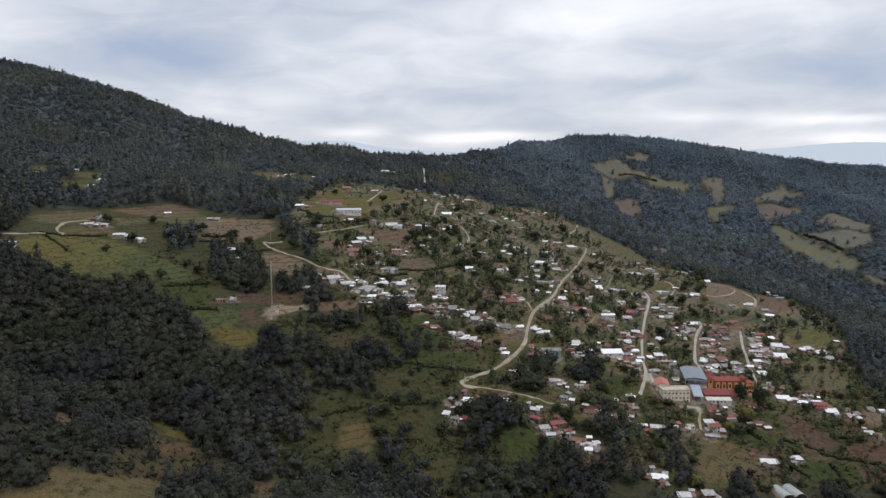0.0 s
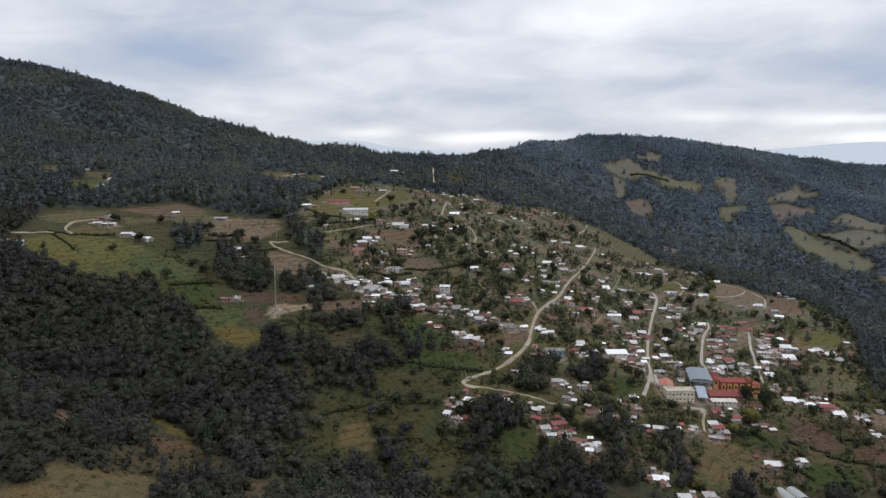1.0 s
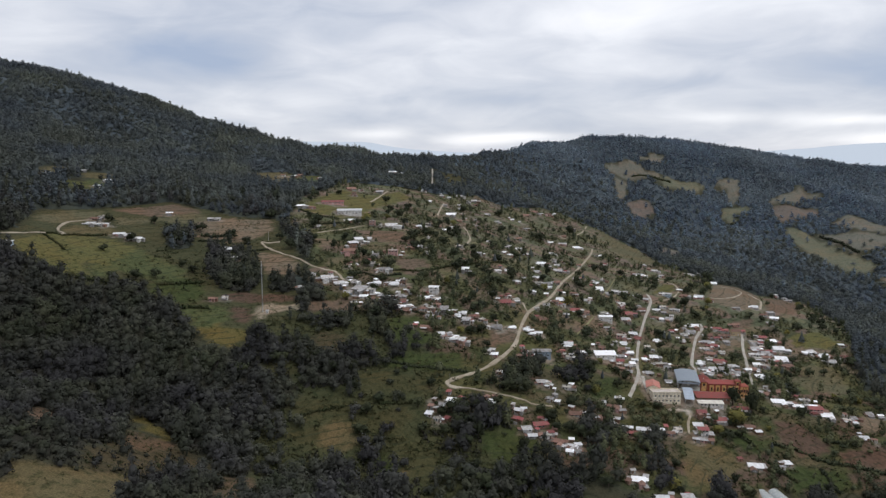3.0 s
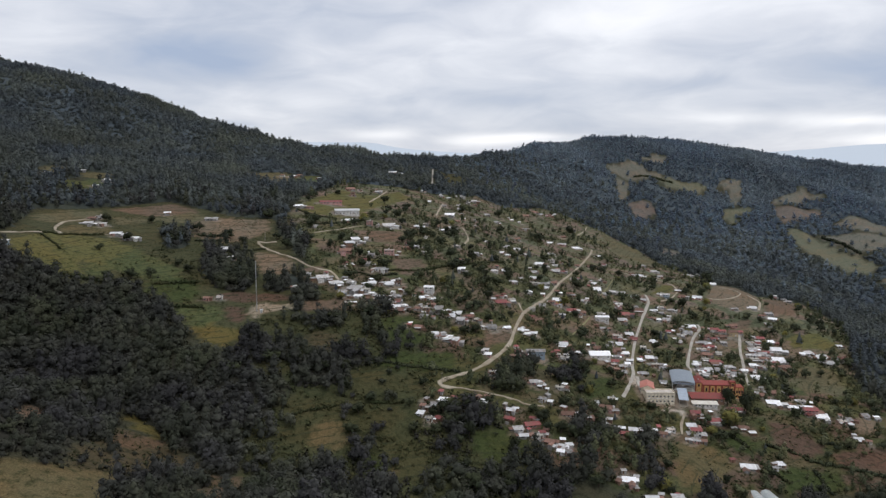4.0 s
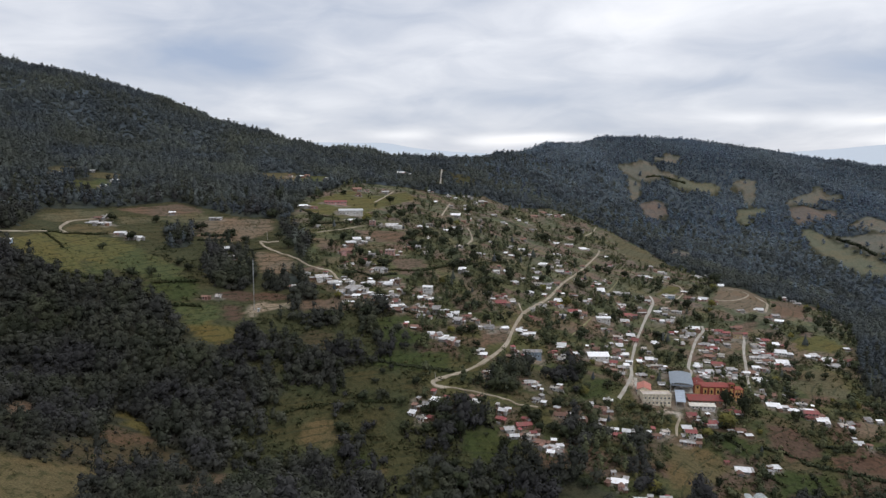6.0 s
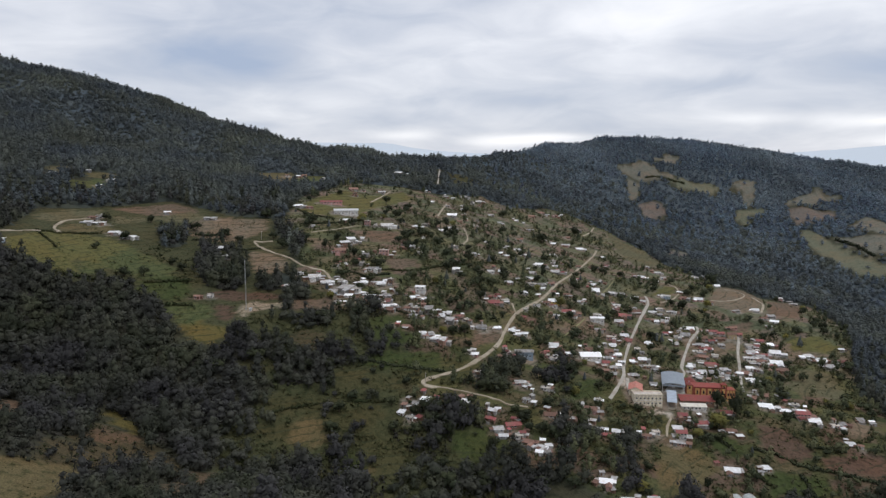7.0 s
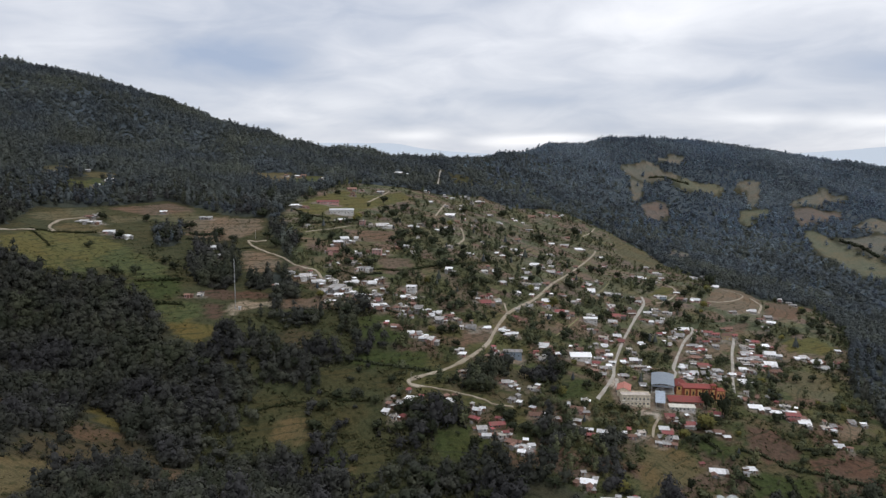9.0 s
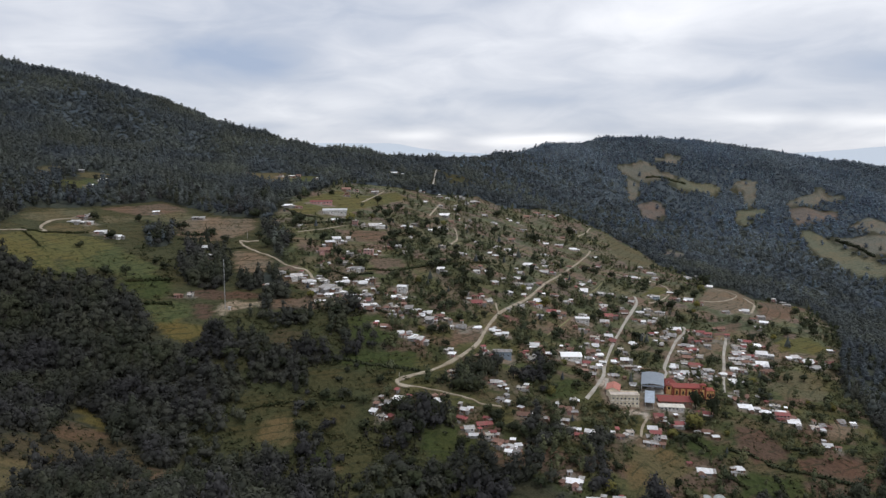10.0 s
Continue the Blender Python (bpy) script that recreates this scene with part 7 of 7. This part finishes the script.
def plant(x, y, h, kind):
    if on_road(x, y + 0.5 * h, 1.5) or on_road(x, y, 2.5):
        return
    first = tree_rng.choice(TREE_KINDS[kind])
    m = pose(x, y, float(ground_at(x, y)[0]), 0, 0, tree_rng.uniform(0, 360))
    if first.name in USED:
        ob = copy_thing(first, m)
    else:
        ob = first
        USED.add(first.name)
        ob.matrix_basis = m
    if kind == "c":
        ob.scale = (h * 0.30, h * 0.30, h / 2.0)
    else:
        wide = h / 1.9 * (0.6 if kind == "k" else tree_rng.uniform(0.95, 1.2))
        ob.scale = (wide, wide, h / 1.9)


def placed(*rows):
    for x, y, h, kind in rows:
        plant(x, y, h, kind)


def village_trees():
    """Further single trees between the houses."""
    rng = np.random.RandomState(77)
    x, y = spots_on(rng, -200, 470, 380, 900, 17.0, 0.5)
    keep = inside(VILLAGE, x, y) & ~open_ground(x, y, 1.2) & (rng.uniform(0, 1, len(x)) < 0.55)
    some = list(zip(x[keep], y[keep]))
    rng.shuffle(some)
    for u, v in some[:250]:
        plant(u, v, rng.uniform(4.5, 8.5) if v < 620 else rng.uniform(5.5, 11.0), "y" if rng.uniform() < 0.07 else "c" if rng.uniform() < 0.1 else "k" if rng.uniform() < 0.2 else "d")


def hedge(label, size, *line):
    """A bushy hedge along a line."""
    rng = np.random.RandomState(len(label) + len(line))
    p = np.array(line, float)
    run = np.r_[0, np.cumsum(np.hypot(*np.diff(p, axis=0).T))]
    s = np.arange(0, run[-1], size * 0.7)
    x, y = np.interp(s, run, p[:, 0]) + rng.normal(0, size * 0.25, len(s)), np.interp(s, run, p[:, 1]) + rng.normal(0, size * 0.25, len(s))
    z = ground_at(x, y)
    pieces = []
    for i in range(len(s)):
        r = size * rng.uniform(0.6, 1.15)
        at = np.array((x[i], y[i], z[i] + 0.5 * r))
        pieces += [clump(rng, at, 0.7 * r), leaves(rng, at, 0.85 * r, 26, 0.24 * r)]
    me = foliage_mesh("hedge", merge(pieces), BUSH if len(label) % 2 else LEAF_VILLAGE)
    return tagged(new("hedge", me), label, "hedge", "field hedges")


hedge("dark overgrown hedge at the foot of the pasture", 2.2, (-267, 490), (-256, 495), (-243, 501), (-232, 505))
hedge("dark overgrown hedge along the lower meadow", 1.9, (-214, 522), (-201, 533), (-186, 544))
hedge("bushy dark hedge below the green meadow", 2.0, (-189, 495), (-181, 500), (-166, 503))
hedge("scrubby hedge on the brushy terrace", 1.5, (-31, 434), (-20, 436), (-9, 440))
hedge("scrubby hedge on the brushy terrace", 1.5, (-77, 411), (-66, 419), (-52, 426))
hedge("line of dark trees crossing the far hill field", 3.6, (722, 1371), (728, 1344), (731, 1313), (733, 1281), (735, 1259))
hedge("row of dark trees between far hill fields", 3.4, (578, 1466), (602, 1468), (629, 1462))
hedge("dark thicket along the far field edge", 3.4, (414, 1631), (439, 1627), (471, 1625), (503, 1621))
hedge("dark clipped hedge crossing the pasture", 1.2, (-324, 556), (-309, 544), (-291, 530))
hedge("dark hedge along the pasture road", 1.4, (-330, 562), (-317, 572), (-307, 589), (-296, 605))
hedge("row of small round shrubs beside the bare plot", 2.4, (-227, 652), (-220, 653), (-214, 656), (-209, 660))
hedge("dark hedge below the dirt road", 1.5, (-190, 622), (-178, 628), (-160, 639))
hedge("low hedge along the terrace edge", 1.4, (-225, 638), (-212, 645), (-203, 650))
hedge("thick overgrown hedge between ploughed plots", 2.0, (243, 474), (258, 471), (271, 463), (283, 462), (304, 460), (327, 456))
hedge("overgrown hedge beside the ploughed plot", 1.8, (286, 487), (298, 487), (312, 487))
hedge("dark hedge along the garden slope", 1.6, (230, 452), (237, 444), (243, 437))
hedge("dark hedge running down the garden slope", 1.7, (267, 454), (268, 446), (269, 435))
hedge("green hedge along the slope below the church", 1.7, (201, 487), (210, 484), (220, 477), (228, 467))
hedge("hedge along the terrace below the houses", 1.5, (-43, 545), (-20, 551), (-6, 550))
hedge("hedge beside the dirt road", 1.4, (-73, 611), (-52, 603), (-33, 619))
hedge("scrubby hedge on the terrace edge", 1.5, (-43, 623), (-13, 638), (26, 692), (73, 764))
hedge("scrubby hedge along the meadow", 1.5, (-38, 474), (-10, 474), (27, 481))
hedge("scrubby hedge along the meadow", 1.5, (-132, 720), (-111, 733), (-84, 766))
hedge("hedge along the school meadow", 1.3, (-161, 770), (-139, 754), (-113, 751))
woods()
tree_masters()
placed(
    (17.1, 436.7, 9.4, "d"),
    (10.3, 432.4, 8.1, "d"),
    (32.8, 449.2, 8.4, "d"),
    (41.7, 442.1, 9.5, "d"),
    (38.9, 431.0, 10.0, "d"),
    (54.7, 440.8, 7.0, "d"),
    (81.2, 441.9, 8.4, "d"),
    (85.2, 432.9, 7.6, "d"),
    (94.9, 434.9, 8.3, "d"),
    (101.9, 429.9, 10.2, "d"),
    (22.1, 425.8, 9.9, "d"),
    (-5.2, 436.7, 7.5, "d"),
    (2.3, 458.4, 6.5, "d"),
)
placed(
    (24.6, 438.5, 9.4, "d"),
    (35.0, 442.4, 10.2, "d"),
    (47.5, 450.9, 8.4, "d"),
    (29.4, 457.2, 7.8, "d"),
    (54.0, 461.6, 8.6, "d"),
    (84.0, 447.3, 7.8, "d"),
    (120.7, 448.7, 12.2, "k"),
    (110.5, 430.3, 13.3, "k"),
    (34.2, 416.7, 14.1, "k"),
    (61.2, 406.4, 12.4, "k"),
    (74.5, 383.1, 14.1, "k"),
    (46.4, 382.3, 15.4, "k"),
    (-31.0, 435.4, 7.5, "d"),
    (-37.5, 424.2, 8.6, "d"),
    (-51.3, 453.7, 13.3, "k"),
    (-75.4, 461.4, 9.8, "d"),
    (-66.6, 453.4, 9.7, "d"),
    (-201.2, 559.7, 8.1, "d"),
    (-213.3, 567.7, 6.6, "d"),
)
placed(
    (-274.0, 556.9, 6.7, "d"),
    (-237.4, 623.5, 16.2, "d"),
    (-255.6, 641.6, 10.2, "d"),
    (-280.8, 667.7, 8.8, "d"),
    (-201.0, 656.1, 11.1, "d"),
    (-183.6, 647.6, 8.2, "d"),
    (-316.6, 649.2, 9.7, "d"),
    (-233.9, 662.9, 11.4, "d"),
    (-140.8, 646.2, 10.7, "d"),
    (-155.7, 665.6, 9.2, "d"),
    (-231.0, 521.7, 8.5, "d"),
    (-220.0, 531.7, 9.4, "d"),
    (-240.7, 505.3, 9.9, "d"),
    (-181.5, 727.8, 12.1, "d"),
    (-272.8, 603.0, 8.9, "d"),
)
placed(
    (-78.9, 900.8, 10.9, "d"),
    (-54.3, 816.9, 11.0, "d"),
    (-48.5, 870.4, 9.4, "d"),
    (-130.7, 726.6, 10.0, "d"),
    (-49.1, 631.2, 7.7, "d"),
    (-29.2, 724.4, 12.7, "d"),
    (-25.8, 695.1, 10.4, "d"),
    (-95.1, 683.3, 8.4, "d"),
    (-66.9, 626.6, 6.8, "d"),
    (77.0, 1066.7, 13.0, "d"),
    (75.0, 949.8, 11.6, "d"),
    (22.1, 1000.7, 10.8, "d"),
    (14.6, 805.5, 12.0, "d"),
    (105.3, 838.7, 14.0, "c"),
    (129.6, 977.3, 16.0, "d"),
    (191.7, 1104.2, 16.6, "d"),
    (91.4, 957.5, 9.1, "d"),
    (34.2, 767.1, 6.2, "d"),
    (154.0, 861.5, 8.3, "d"),
    (120.1, 801.3, 7.7, "d"),
)
placed(
    (80.2, 628.2, 9.6, "d"),
    (40.8, 646.0, 7.9, "d"),
    (30.6, 658.9, 7.2, "d"),
    (38.5, 591.9, 8.1, "d"),
    (61.8, 587.1, 6.5, "d"),
    (29.8, 538.5, 9.0, "d"),
    (128.8, 683.8, 11.6, "y"),
    (135.8, 660.8, 8.3, "d"),
    (189.4, 769.4, 6.5, "d"),
    (119.6, 529.3, 12.2, "d"),
    (109.5, 518.9, 8.2, "d"),
    (78.3, 510.3, 10.1, "d"),
    (67.4, 499.6, 8.5, "d"),
    (56.4, 469.6, 10.7, "d"),
    (66.8, 472.7, 10.1, "d"),
    (37.8, 464.9, 8.6, "d"),
    (148.1, 547.0, 6.4, "d"),
    (142.9, 518.4, 7.6, "d"),
    (122.1, 497.4, 7.9, "y"),
)
placed(
    (77.0, 451.0, 7.2, "d"),
    (100.1, 468.1, 8.2, "d"),
    (126.9, 545.8, 7.1, "d"),
    (133.6, 610.7, 9.5, "d"),
    (234.9, 527.5, 17.9, "k"),
    (244.9, 515.8, 18.7, "k"),
    (224.5, 493.1, 13.2, "y"),
    (191.0, 557.0, 9.1, "c"),
    (225.9, 668.6, 10.7, "c"),
    (220.8, 668.6, 9.5, "c"),
    (275.1, 780.2, 12.5, "d"),
    (354.3, 936.4, 17.7, "d"),
    (222.7, 589.6, 7.9, "d"),
    (376.6, 715.2, 13.6, "c"),
    (215.6, 675.4, 6.9, "d"),
    (118.2, 438.7, 8.5, "d"),
    (106.2, 427.6, 9.5, "d"),
    (123.3, 429.8, 7.8, "d"),
)
placed(
    (106.7, 407.4, 9.8, "d"),
    (150.8, 423.5, 8.5, "d"),
    (157.8, 417.3, 6.5, "d"),
    (147.6, 436.3, 7.3, "d"),
    (205.4, 476.1, 7.2, "y"),
    (291.9, 559.2, 7.1, "d"),
    (343.7, 630.4, 10.0, "d"),
    (317.4, 615.2, 8.7, "d"),
    (222.1, 476.9, 8.3, "d"),
    (211.1, 470.2, 8.1, "d"),
    (-35.8, 509.1, 9.9, "d"),
    (-70.1, 511.2, 10.0, "d"),
    (-46.0, 529.4, 10.2, "d"),
    (-57.9, 478.1, 8.1, "d"),
    (-85.9, 455.4, 10.4, "d"),
    (-100.0, 449.9, 10.9, "d"),
    (-121.5, 430.9, 10.7, "d"),
    (-50.1, 441.8, 8.2, "d"),
)
placed(
    (26.7, 410.2, 7.8, "d"),
    (12.9, 418.5, 6.7, "d"),
    (37.6, 376.2, 11.9, "d"),
    (57.5, 379.8, 10.9, "d"),
    (89.8, 378.0, 10.4, "d"),
    (-1.4, 416.9, 7.3, "d"),
    (-39.7, 408.0, 8.3, "d"),
    (32.2, 390.5, 8.1, "d"),
    (68.9, 369.9, 9.0, "d"),
    (109.0, 382.9, 7.6, "d"),
    (149.8, 390.5, 8.2, "y"),
    (296.7, 645.6, 5.9, "d"),
    (341.8, 659.0, 9.3, "d"),
    (344.6, 770.0, 8.1, "d"),
    (357.3, 734.6, 6.7, "d"),
    (361.9, 639.3, 8.2, "d"),
    (384.0, 644.8, 9.4, "d"),
    (405.9, 673.5, 10.9, "d"),
)
village_trees()
